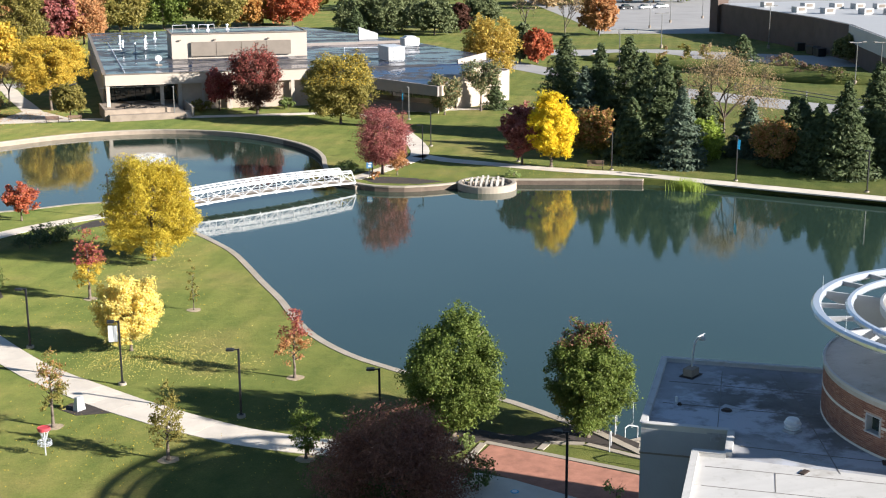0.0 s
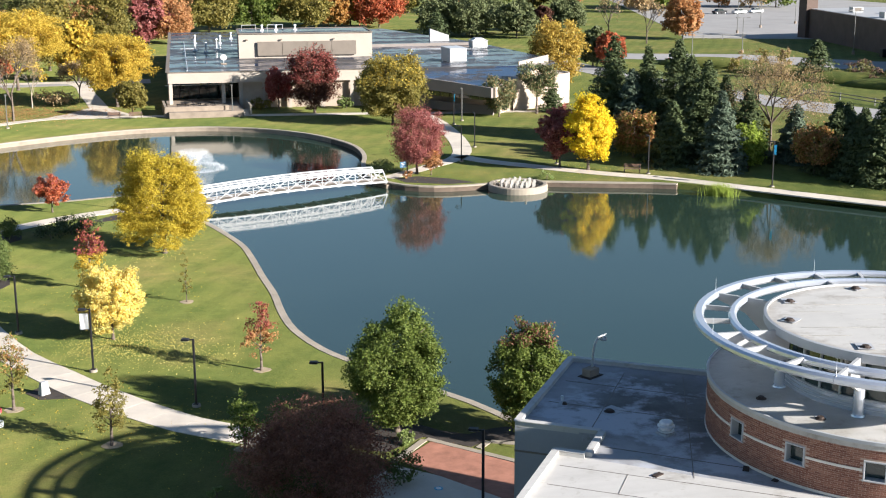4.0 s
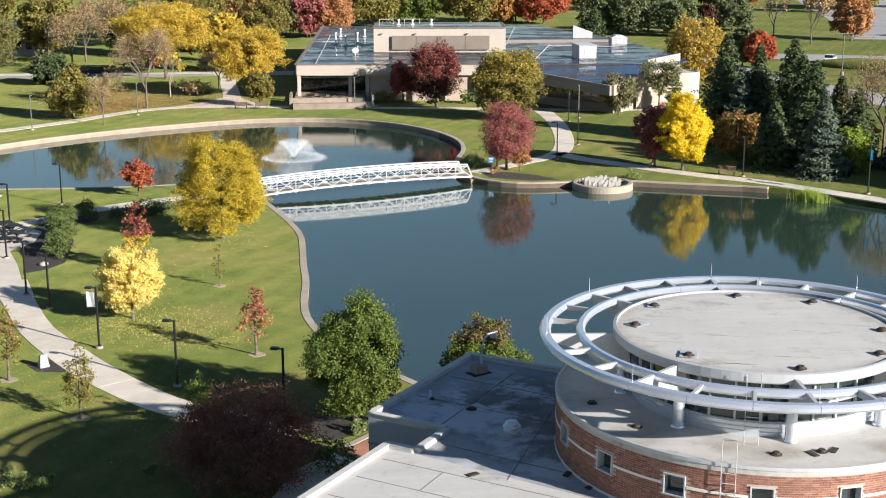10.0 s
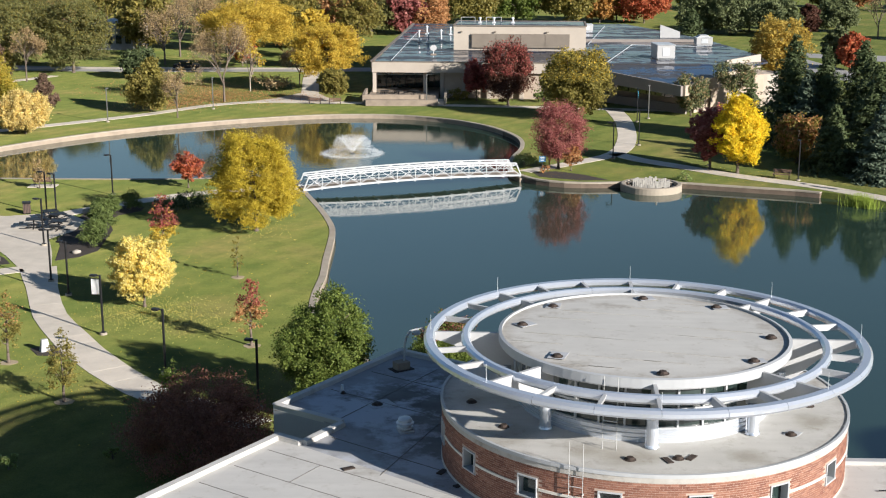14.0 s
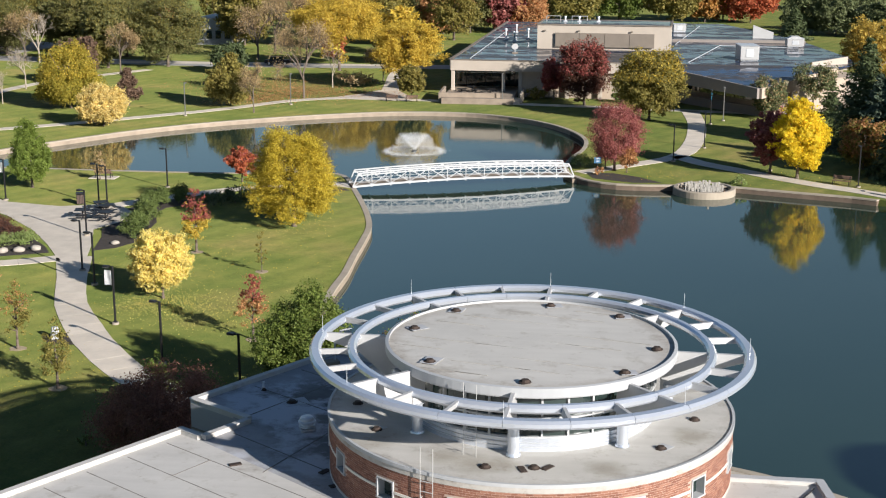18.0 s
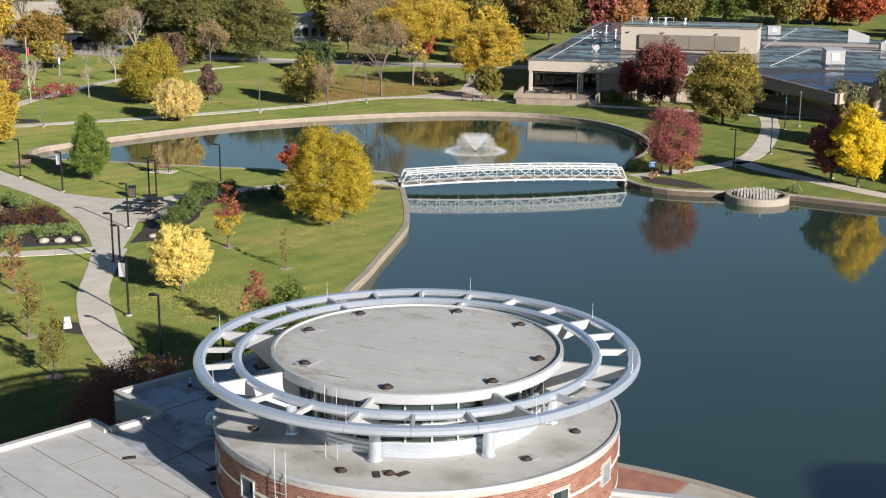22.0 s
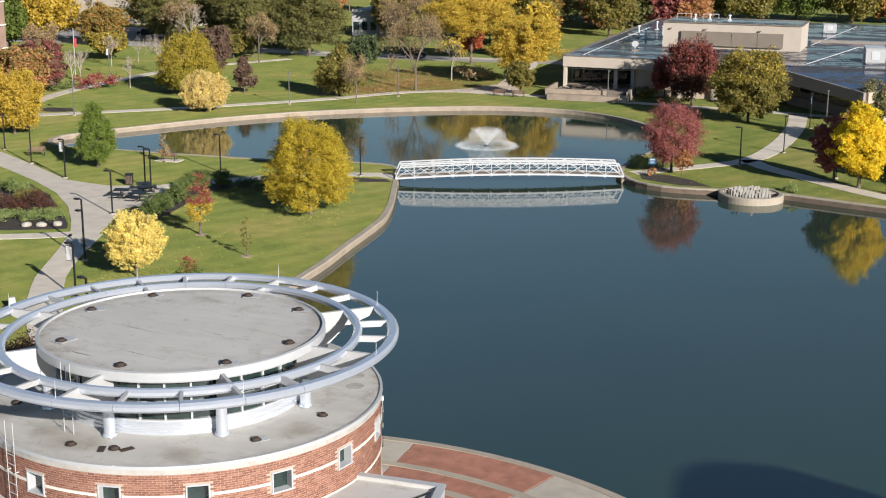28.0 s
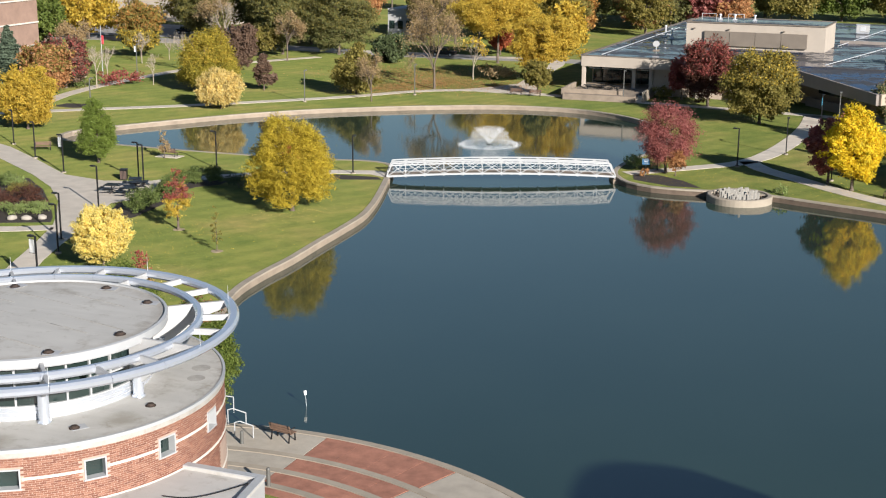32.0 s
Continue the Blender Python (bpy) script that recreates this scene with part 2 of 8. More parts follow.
M_GREYWALL = plain("grey_metal_cladding", (0.32, 0.33, 0.35), 0.5, 0.0, 0.06, 1.0, 12, 0.03)
M_TAN = plain("tan_building_concrete", (0.43, 0.375, 0.315), 0.85, 0, 0.08, 0.5, 12, 0.12)
M_TAN2 = plain("tan_ribbed_block", (0.42, 0.34, 0.265), 0.9, 0, 0.12, 0.7, 12, 0.2)
M_BROWN = plain("brown_louvre", (0.19, 0.16, 0.13), 0.7, 0, 0.12, 0.8, 15, 0.1)
M_FASCIA = plain("grey_brown_fascia", (0.24, 0.21, 0.19), 0.7, 0, 0.1, 0.6, 10, 0.08)
M_DARKBRICK = plain("dark_brown_brick_wall", (0.11, 0.075, 0.06), 0.85, 0, 0.2, 0.4, 8, 0.2)
M_BLACK = plain("black_painted_metal", (0.02, 0.02, 0.022), 0.45, 0.3, 0.15, 3, 30, 0.05)
M_IRON = plain("rusty_dark_drain", (0.05, 0.035, 0.028), 0.8, 0.2, 0.3, 6, 40, 0.3)
M_GALV = plain("galvanised_vent", (0.66, 0.68, 0.70), 0.4, 0.4, 0.08, 3, 20, 0.05)
M_MULCH = plain("dark_bark_mulch", (0.045, 0.036, 0.03), 0.95, 0, 0.4, 3.0, 30, 0.6)
M_DIRT = plain("bare_earth_ring", (0.34, 0.27, 0.18), 0.95, 0, 0.3, 3.0, 20, 0.4)
M_ASPHALT = plain("parking_asphalt", (0.30, 0.29, 0.28), 0.9, 0, 0.15, 0.12, 6, 0.1)
M_ROCK = plain("pale_boulder", (0.33, 0.30, 0.26), 0.85, 0, 0.25, 3, 18, 0.4, True)
M_BARK = plain("grey_brown_bark", (0.14, 0.11, 0.085), 0.9, 0, 0.35, 4, 25, 0.5)
M_BARK_PALE = plain("pale_bark", (0.34, 0.29, 0.23), 0.9, 0, 0.3, 4, 25, 0.4)
M_POLE_GREY = plain("weathered_steel_pole", (0.16, 0.16, 0.15), 0.6, 0.4, 0.15, 2, 20, 0.05)
M_WOOD = plain("weathered_brown_slats", (0.16, 0.10, 0.07), 0.75, 0, 0.25, 4, 30, 0.2, True)
M_BRICKPAVE = plain("red_brick_paving", (0.36, 0.165, 0.112), 0.88, 0, 0.3, 1.6, 22, 0.3, True)
M_SIGNBLUE = plain("blue_sign_face", (0.05, 0.16, 0.30), 0.6, 0, 0.06, 2, 20, 0.05)
M_BLUE = plain("teal_banner_cloth", (0.10, 0.42, 0.60), 0.8, 0, 0.06, 2, 20, 0.05)
M_BANNER = plain("white_banner_cloth", (0.80, 0.80, 0.80), 0.8, 0, 0.04, 2, 20, 0.05)
M_RED = plain("red_painted_metal", (0.50, 0.06, 0.07), 0.5, 0, 0.1, 3, 20, 0.05)
M_CAR = plain("white_car_paint", (0.75, 0.75, 0.76), 0.2, 0, 0.04, 3, 20, 0.0)
M_TYRE = plain("black_rubber", (0.02, 0.02, 0.02), 0.8, 0, 0.1, 5, 30, 0.1)


def make_spray(name, share):
    """Fine water drops: mostly clear, partly white."""
    q = Mat(name, 0.7)
    q.color((0.88, 0.90, 0.92))
    tp = q.n.new("ShaderNodeBsdfTransparent")
    mx = q.n.new("ShaderNodeMixShader")
    mx.inputs[0].default_value = share
    q.l.new(tp.outputs[0], mx.inputs[1])
    q.l.new(q.b.outputs[0], mx.inputs[2])
    q.l.new(mx.outputs[0], q.n["Material Output"].inputs[0])
    return q.m


M_SPRAY, M_MIST = make_spray("white_jet_spray", 0.5), make_spray("thin_mist", 0.32)


def make_glass():
    q = Mat("green_window_glass", 0.06, 0.0, 1.5)
    q.color(q.ramp(q.noise(0.6, 2), [(0.3, (0.010, 0.019, 0.018)), (0.7, (0.028, 0.046, 0.042))]))
    q.b.inputs["Specular IOR Level"].default_value = 0.9
    return q.m


M_GLASS = make_glass()
L_GREEN = leafy("green_leaves", [(0.0, (0.07, 0.105, 0.022)), (0.5, (0.135, 0.185, 0.040)), (1.0, (0.25, 0.29, 0.075))])
L_YGREEN = leafy("yellow_green_leaves", [(0.0, (0.30, 0.235, 0.024)), (0.5, (0.48, 0.38, 0.040)), (1.0, (0.64, 0.51, 0.072))])
L_YELLOW = leafy("bright_yellow_leaves", [(0.0, (0.600, 0.430, 0.020)), (0.5, (0.780, 0.615, 0.032)), (1.0, (0.850, 0.715, 0.065))])
L_GOLD = leafy("golden_leaves", [(0.0, (0.36, 0.25, 0.035)), (0.5, (0.55, 0.405, 0.06)), (1.0, (0.70, 0.54, 0.11))])
L_PALE = leafy("pale_yellow_leaves", [(0.0, (0.62, 0.49, 0.10)), (0.5, (0.79, 0.67, 0.21)), (1.0, (0.86, 0.79, 0.40))])
L_CREAM = leafy("cream_yellow_leaves", [(0.0, (0.56, 0.42, 0.12)), (0.5, (0.70, 0.56, 0.21)), (1.0, (0.78, 0.68, 0.36))])
L_OLIVE = leafy("olive_autumn_leaves", [(0.0, (0.13, 0.125, 0.034)), (0.5, (0.23, 0.205, 0.055)), (1.0, (0.37, 0.29, 0.085))])
L_DULLGOLD = leafy("dull_gold_leaves", [(0.0, (0.31, 0.225, 0.045)), (0.5, (0.47, 0.345, 0.075)), (1.0, (0.60, 0.45, 0.12))])
L_YOLIVE = leafy("yellow_olive_leaves", [(0.0, (0.20, 0.19, 0.032)), (0.5, (0.34, 0.295, 0.045)), (1.0, (0.50, 0.38, 0.06))])
L_UMBER = leafy("umber_leaves", [(0.0, (0.11, 0.075, 0.055)), (0.5, (0.19, 0.125, 0.092)), (1.0, (0.28, 0.19, 0.14))])
L_OAK = leafy("dull_oak_leaves", [(0.0, (0.09, 0.10, 0.034)), (0.5, (0.165, 0.175, 0.066)), (1.0, (0.28, 0.235, 0.10))])
L_MAROON = leafy("maroon_leaves", [(0.0, (0.18, 0.055, 0.055)), (0.5, (0.33, 0.11, 0.105)), (1.0, (0.48, 0.23, 0.20))])
L_DKRED = leafy("dark_red_leaves", [(0.0, (0.055, 0.027, 0.021)), (0.5, (0.115, 0.053, 0.038)), (1.0, (0.20, 0.10, 0.07))])
L_BRONZE = leafy("bronze_red_leaves", [(0.0, (0.15, 0.068, 0.05)), (0.5, (0.27, 0.125, 0.09)), (1.0, (0.38, 0.19, 0.13))])
L_RED = leafy("scarlet_leaves", [(0.0, (0.34, 0.07, 0.04)), (0.5, (0.46, 0.135, 0.065)), (1.0, (0.56, 0.24, 0.11))])
L_PINK = leafy("crimson_leaves", [(0.0, (0.20, 0.045, 0.045)), (0.5, (0.34, 0.09, 0.08)), (1.0, (0.44, 0.19, 0.15))])
L_ORANGE = leafy("orange_leaves", [(0.0, (0.32, 0.15, 0.04)), (0.5, (0.44, 0.24, 0.07)), (1.0, (0.52, 0.34, 0.13))])
L_RUST = leafy("rust_leaves", [(0.0, (0.324, 0.149, 0.068)), (0.5, (0.459, 0.243, 0.108)), (1.0, (0.594, 0.365, 0.176))])
L_BROWN = leafy("brown_thin_leaves", [(0.0, (0.270, 0.189, 0.095)), (0.5, (0.405, 0.297, 0.162)), (1.0, (0.540, 0.419, 0.243))])
L_PINE = leafy("grey_green_pine_needles", [(0.0, (0.075, 0.095, 0.042)), (0.5, (0.125, 0.150, 0.068)), (1.0, (0.19, 0.21, 0.10))], 0.6, 0.2)
L_CONIFER = leafy("dark_spruce_needles", [(0.0, (0.045, 0.064, 0.028)), (0.5, (0.078, 0.104, 0.045)), (1.0, (0.125, 0.155, 0.072))], 0.6, 0.2)
L_BLUESPRUCE = leafy("blue_spruce_needles", [(0.0, (0.06, 0.085, 0.06)), (0.5, (0.095, 0.13, 0.09)), (1.0, (0.145, 0.18, 0.13))], 0.6, 0.15)
L_SHRUB = leafy("juniper_needles", [(0.0, (0.075, 0.105, 0.028)), (0.5, (0.115, 0.155, 0.045)), (1.0, (0.18, 0.225, 0.075))], 0.6, 0.2)
L_LIME = leafy("lime_leaves", [(0.0, (0.16, 0.23, 0.035)), (0.5, (0.26, 0.34, 0.055)), (1.0, (0.38, 0.45, 0.10))])
L_MIDGREEN = leafy("mid_green_leaves", [(0.0, (0.10, 0.15, 0.028)), (0.5, (0.18, 0.245, 0.048)), (1.0, (0.28, 0.34, 0.085))])
L_SAGE = leafy("sage_ornamental_grass", [(0.0, (0.162, 0.230, 0.068)), (0.5, (0.243, 0.311, 0.108)), (1.0, (0.351, 0.405, 0.176))])


# ---- mesh helpers ----
GZ = 0.95  # level of the lawns; the water lies at 0


def mesh_of(name, bm, mats, smooth=False):
    me = bpy.data.meshes.new(name)
    bm.to_mesh(me)
    bm.free()
    for m in mats if isinstance(mats, (list, tuple)) else [mats]:
        me.materials.append(m)
    if smooth:
        me.shade_smooth()
    return me


def part(name, bm, mat, parent=None, label="", smooth=False):
    """Links a bmesh as one mesh object, under a thing or a part where one is given."""
    ob = new(name, mesh_of(name, bm, mat, smooth))
    if parent is not None:
        ob.parent = parent
    if label:
        ob["label"] = label
    return ob


def piece(name, me, parent, m):
    ob = new(name, me)
    ob.parent = parent
    ob.matrix_local = m
    return ob


def thing(name, m, label, category, group="", kind=""):
    ob = new(name)
    ob.matrix_world = m
    ob.empty_display_size = 0.3
    return tagged(ob, label, category, group, kind)


def box(bm, c, s, rz=0.0, bevel=0.0):
    r = bmesh.ops.create_cube(bm, size=1.0, matrix=Matrix.Translation(c) @ Matrix.Rotation(rz, 4, "Z") @ Matrix.Diagonal((*s, 1)))
    if bevel:
        es = list({e for v in r["verts"] for e in v.link_edges})
        bmesh.ops.bevel(bm, geom=es, offset=bevel, segments=1, affect="EDGES")
    return bm


def cyl(bm, a, b, r1, r2=None, seg=10, caps=True):
    a, b = Vector(a), Vector(b)
    d = b - a
    m = Matrix.Translation((a + b) / 2) @ d.to_track_quat("Z", "Y").to_matrix().to_4x4()
    bmesh.ops.create_cone(bm, cap_ends=caps, segments=seg, radius1=r1, radius2=r1 if r2 is None else r2, depth=d.length, matrix=m)
    return bm


def bar(bm, a, b, w, h):
    """A square bar from a to b, h high where it runs level."""
    a, b = Vector(a), Vector(b)
    d = b - a
    m = Matrix.Translation((a + b) / 2) @ d.to_track_quat("X", "Z").to_matrix().to_4x4() @ Matrix.Diagonal((d.length, w, h, 1))
    bmesh.ops.create_cube(bm, size=1.0, matrix=m)
    return bm


def prism(bm, poly, z0, z1):
    lo = [bm.verts.new((x, y, z0)) for x, y in poly]
    hi = [bm.verts.new((x, y, z1)) for x, y in poly]
    n = len(poly)
    area = sum(poly[i][0] * poly[(i + 1) % n][1] - poly[(i + 1) % n][0] * poly[i][1] for i in range(n))
    if area < 0:
        lo.reverse(), hi.reverse()
    bm.faces.new(hi)
    bm.faces.new(lo[::-1])
    for i in range(n):
        bm.faces.new((lo[i], lo[(i + 1) % n], hi[(i + 1) % n], hi[i]))
    return bm


def lathe(bm, profile, seg=48, c=(0, 0), a0=0.0, a1=2 * math.pi):
    """Turns a closed profile of (radius, z) about the upright through c."""
    full = abs(a1 - a0 - 2 * math.pi) < 1e-6
    n = seg if full else seg + 1
    rings = []
    for k in range(n):
        t = a0 + (a1 - a0) * k / seg
        rings.append([bm.verts.new((c[0] + r * math.cos(t), c[1] + r * math.sin(t), z)) for r, z in profile])
    p = len(profile)
    for k in range(n if full else n - 1):
        u, v = rings[k], rings[(k + 1) % n]
        for i in range(p):
            j = (i + 1) % p
            if profile[i][0] < 1e-6 and profile[j][0] < 1e-6:
                continue
            bm.faces.new((u[i], v[i], v[j], u[j]))
    if not full:
        bm.faces.new(rings[0])
        bm.faces.new(rings[-1][::-1])
    bmesh.ops.remove_doubles(bm, verts=bm.verts, dist=1e-5)
    bmesh.ops.recalc_face_normals(bm, faces=bm.faces)
    return bm


def smooth_line(pts, step=1.0, closed=False):
    """A Catmull-Rom line through pts, with points about step apart."""
    pts = [Vector(p).to_3d() if len(p) == 3 else Vector((p[0], p[1], 0)) for p in pts]
    n, out = len(pts), []
    for i in range(n if closed else n - 1):
        get = (lambda k: pts[k % n]) if closed else (lambda k: pts[min(max(k, 0), n - 1)])
        p0, p1, p2, p3 = get(i - 1), get(i), get(i + 1), get(i + 2)
        m = max(1, round((p2 - p1).length / step))
        for s in range(m):
            t = s / m
            out.append(0.5 * ((2 * p1) + (p2 - p0) * t + (2 * p0 - 5 * p1 + 4 * p2 - p3) * t * t + (3 * p1 - p0 - 3 * p2 + p3) * t**3))
    if not closed:
        out.append(pts[-1])
    return out


def offset(line, d, closed=False):
    """The line moved d to its left."""
    n, out = len(line), []
    for i in range(n):
        a = line[(i - 1) % n] if closed else line[max(i - 1, 0)]
        b = line[(i + 1) % n] if closed else line[min(i + 1, n - 1)]
        t = (b - a).to_2d().normalized()
        out.append(line[i] + Vector((-t.y * d, t.x * d, 0)))
    return out

# ---- ground, ponds and banks ----
BANK_WEST = [(0.9, 62.9), (-0.6, 66.3), (-3.2, 70.4), (-5.2, 73.8), (-6.9, 77.2), (-8.0, 81.4), (-8.3, 85.5), (-8.3, 90.0), (-8.6, 95.0), (-8.8, 100.0), (-9.1, 104.5), (-9.9, 108.5), (-11.1, 113.0), (-12.6, 118.0), (-13.6, 121.2)]
BANK_CAPE = [(-14.8, 125.0), (-16.3, 127.3), (-19.5, 127.9), (-24.0, 126.8), (-31.0, 126.3), (-40.6, 126.3), (-47.6, 126.6), (-53.0, 126.6)]
BANK_NORTH = [(-56.2, 128.6), (-57.2, 132.0), (-55.2, 136.6), (-51.0, 143.6), (-46.3, 150.6), (-41.3, 156.4), (-36.2, 160.8), (-30.0, 165.2), (-24.0, 168.6), (-18.5, 170.9), (-12.5, 171.8), (-6.8, 171.0), (-1.0, 167.6), (3.4, 162.6), (6.2, 156.6), (7.4, 151.0), (7.2, 145.0), (6.2, 140.0), (5.6, 135.0), (5.9, 131.0)]
BANK_EAST = [(6.8, 128.8), (8.2, 126.8), (10.8, 125.4), (14.0, 125.2), (17.0, 125.6), (21.0, 125.6), (24.0, 124.6), (27.5, 123.4), (32.0, 121.9), (34.0, 120.9)]
SHORE = [(35.0, 119.2), (36.6, 117.2), (39.4, 115.0), (44.4, 110.8), (50.4, 104.4), (59.6, 94.0), (72.0, 78.0), (78.0, 62.0), (70.0, 48.0), (50.0, 43.5), (36.0, 44.0), (30.0, 46.5)]
WATER_Z = 0.42
CX, CY = 7.24, 39.68  # the middle of the rotunda and of the terraces round it
R_EDGE = 21.2


def polar(r, az):
    return (CX + r * math.cos(radians(az)), CY + r * math.sin(radians(az)))


PLAZA_EDGE = [polar(R_EDGE, az) for az in range(36, 105, 4)]
loop = smooth_line(BANK_WEST + BANK_CAPE + BANK_NORTH + BANK_EAST + SHORE + PLAZA_EDGE, 1.5, True)


def near_shore(p):
    return p.x > 34.6 and p.y < 120.4 or p.x > 24.8 and p.y < 54


def on_terrace(p):
    return p.y < 62.2 and p.x < 24.8 and abs(math.hypot(p.x - CX, p.y - CY) - R_EDGE) < 0.35


W = 0.45
inward = [Vector((*polar(13.2, math.degrees(math.atan2(p.y - CY, p.x - CX))), 0)) for p in loop]
outer = [i if on_terrace(p) else q if not near_shore(p) else r for p, q, r, i in zip(loop, offset(loop, W, True), offset(loop, 1.4, True), inward)]

bm = bmesh.new()
rim = [bm.verts.new((p.x, p.y, GZ)) for p in outer]
far_rim = [bm.verts.new((x, y, GZ)) for x, y in ((-2500, -2500), (2500, -2500), (2500, 2500), (-2500, 2500))]
es = [bm.edges.new((vs[i], vs[(i + 1) % len(vs)])) for vs in (rim, far_rim) for i in range(len(vs))]
bmesh.ops.triangle_fill(bm, edges=es, use_beauty=True)
for f in bm.faces:
    if f.normal.z < 0:
        f.normal_flip()
ground = tagged(part("ground", bm, M_GRASS), "mown autumn lawn with yellowing patches and leaf litter", "lawn", "", "structure")

bm = bmesh.new()
prism(bm, [(-75, 35), (95, 35), (95, 190), (-75, 190)], -0.3, WATER_Z)
water = tagged(part("water", bm, M_WATER), "calm blue-green pond water mirroring trees and sky", "pond", "", "structure")

# the retaining wall round the ponds, and the sloping shore in the east
bm, bs, bc = bmesh.new(), bmesh.new(), bmesh.new()
n = len(loop)
coping_runs = []
for i in range(n):
    j = (i + 1) % n
    p, q, r, s = loop[i], loop[j], outer[j], outer[i]
    if on_terrace(p) or on_terrace(q):
        continue
    if near_shore(p) or near_shore(q):
        vs = [bs.verts.new((p.x, p.y, -0.15)), bs.verts.new((q.x, q.y, -0.15)), bs.verts.new((r.x, r.y, GZ)), bs.verts.new((s.x, s.y, GZ))]
        bs.faces.new(vs)
    else:
        prism(bc if p.x > 5.0 and p.y < 160 else bm, [(p.x, p.y), (q.x, q.y), (r.x, r.y), (s.x, s.y)], -0.25, GZ - 0.10)
        coping_runs.append((p, q, r, s))
bmesh.ops.recalc_face_normals(bs, faces=bs.faces)
pond_wall = tagged(part("pond_wall", bm, M_WALL_CONC), "low weathered concrete retaining wall round the pond", "retaining wall", "", "structure")
tagged(part("pond_wall_east", bc, M_CAPE), "low retaining wall by the bridge, painted brown for shade", "retaining wall", "", "structure")
tagged(part("shore", bs, M_GRASS), "sloping grassy bank down to the water", "bank", "", "structure")

# ---- walks and paved areas ----
def walk_way(name, centre, widths, label, slab=2.4, z=GZ + 0.03, mat=None):
    """A concrete walk of single slabs along a centre line."""
    root = thing(name, pose(0, 0, 0), label, "walkway", "", "structure")
    line = smooth_line(centre, slab)
    ws = np.interp(np.linspace(0, 1, len(line)), np.linspace(0, 1, len(widths)), widths)
    lf = [p + (a - p) * w / 2 for p, a, w in zip(line, offset(line, 1.0), ws)]
    rt = [p + (a - p) * w / 2 for p, a, w in zip(line, offset(line, -1.0), ws)]
    for i in range(len(line) - 1):
        b = bmesh.new()
        g = 0.004
        pts = [lf[i].lerp(lf[i + 1], g), rt[i].lerp(rt[i + 1], g), rt[i].lerp(rt[i + 1], 1 - g / 2), lf[i].lerp(lf[i + 1], 1 - g / 2)]
        prism(b, [(p.x, p.y) for p in pts], z - 0.12, z)
        part("slab", b, mat or M_CONC, root)
    return root


def slab_area(name, poly, label, mat=None, z=GZ + 0.026, category="pavement"):
    b = bmesh.new()
    prism(b, poly, z - 0.12, z)
    return tagged(part(name, b, mat or M_CONC), label, category, "", "structure")


walk_way("walk_south", [(-8.6, 61.2), (-9.8, 62.3), (-13.1, 64.4), (-15.4, 66.3), (-18.2, 69.6), (-20.3, 72.5), (-22.2, 75.6), (-24.6, 79.8), (-26.6, 84.8), (-28.0, 88.6), (-29.2, 91.8)], [1.9, 2.0, 2.1, 2.2, 2.3, 2.3, 2.1, 2.0, 2.1, 2.6], "curving pale concrete footpath across the lawn")
slab_area("plaza_west", [(-28.0, 91.0), (-29.6, 96.4), (-31.2, 100.8), (-30.0, 103.6), (-30.2, 107.4), (-32.9, 110.8), (-37.4, 109.0), (-42.6, 110.2), (-46.8, 113.4), (-50.9, 116.5), (-57.2, 121.0), (-66.0, 125.4), (-66.0, 121.6), (-59.0, 118.4), (-53.0, 114.4), (-45.5, 109.1), (-40.3, 104.8), (-36.0, 100.0), (-32.8, 95.4), (-30.3, 91.3)], "wide pale concrete plaza where the walks meet")
walk_way("walk_side", [(-30.2, 91.4), (-32.7, 89.9), (-35.6, 88.6), (-42.0, 86.0), (-52.0, 82.0)], [1.7, 1.6], "narrow pale concrete path beside the planting bed")
walk_way("walk_bridge", [(-32.6, 110.2), (-28.6, 114.6), (-24.0, 118.6), (-19.0, 121.2), (-15.8, 122.2), (-13.4, 121.2)], [1.8, 1.8, 1.7, 1.9], "concrete path leading to the white footbridge")
walk_way("walk_north", [(-84.0, 134.0), (-74.0, 140.4), (-66.0, 147.2), (-56.2, 155.1), (-45.2, 165.8), (-39.6, 172.0), (-34.2, 179.6), (-28.6, 183.6), (-22.4, 184.6), (-14.0, 183.2), (-3.4, 181.4), (6.0, 180.0), (15.0, 178.6), (24.0, 177.0), (34.0, 176.0), (44.0, 173.0)], [2.0, 1.9], "long pale concrete footpath behind the pond")
walk_way("walk_east", [(7.2, 131.0), (9.6, 133.2), (13.2, 136.8), (16.4, 140.2), (18.4, 144.6), (19.8, 152.0), (20.6, 160.0), (21.0, 168.0), (20.8, 177.6)], [1.7, 1.8, 2.2, 2.2, 2.2, 2.3], "pale concrete path from the bridge to the hall")
walk_way("walk_shore", [(17.4, 142.0), (19.4, 138.2), (22.8, 134.6), (26.8, 130.2), (30.6, 126.8), (34.6, 123.6), (41.2, 115.8), (46.0, 110.2), (50.6, 105.0), (60.0, 94.0), (70.0, 80.0)], [2.0, 2.0], "pale concrete footpath along the far shore")
slab_area("plaza_north", [(-29.5, 183.6), (-24.0, 183.0), (-16.6, 182.2), (-17.4, 186.0), (-19.0, 190.0), (-20.4, 193.6), (-23.4, 193.6), (-25.6, 188.6)], "pale paved fork of paths beside the hall", z=GZ + 0.022)
walk_way("walk_far", [(-21.6, 192.6), (-22.6, 202.0), (-23.8, 212.0), (-24.8, 222.0), (-28.0, 227.6), (-40.0, 227.8), (-52.0, 228.2), (-76.0, 227.0)], [2.6, 2.4, 2.6, 3.4, 3.4], "wide pale path between the old trees")
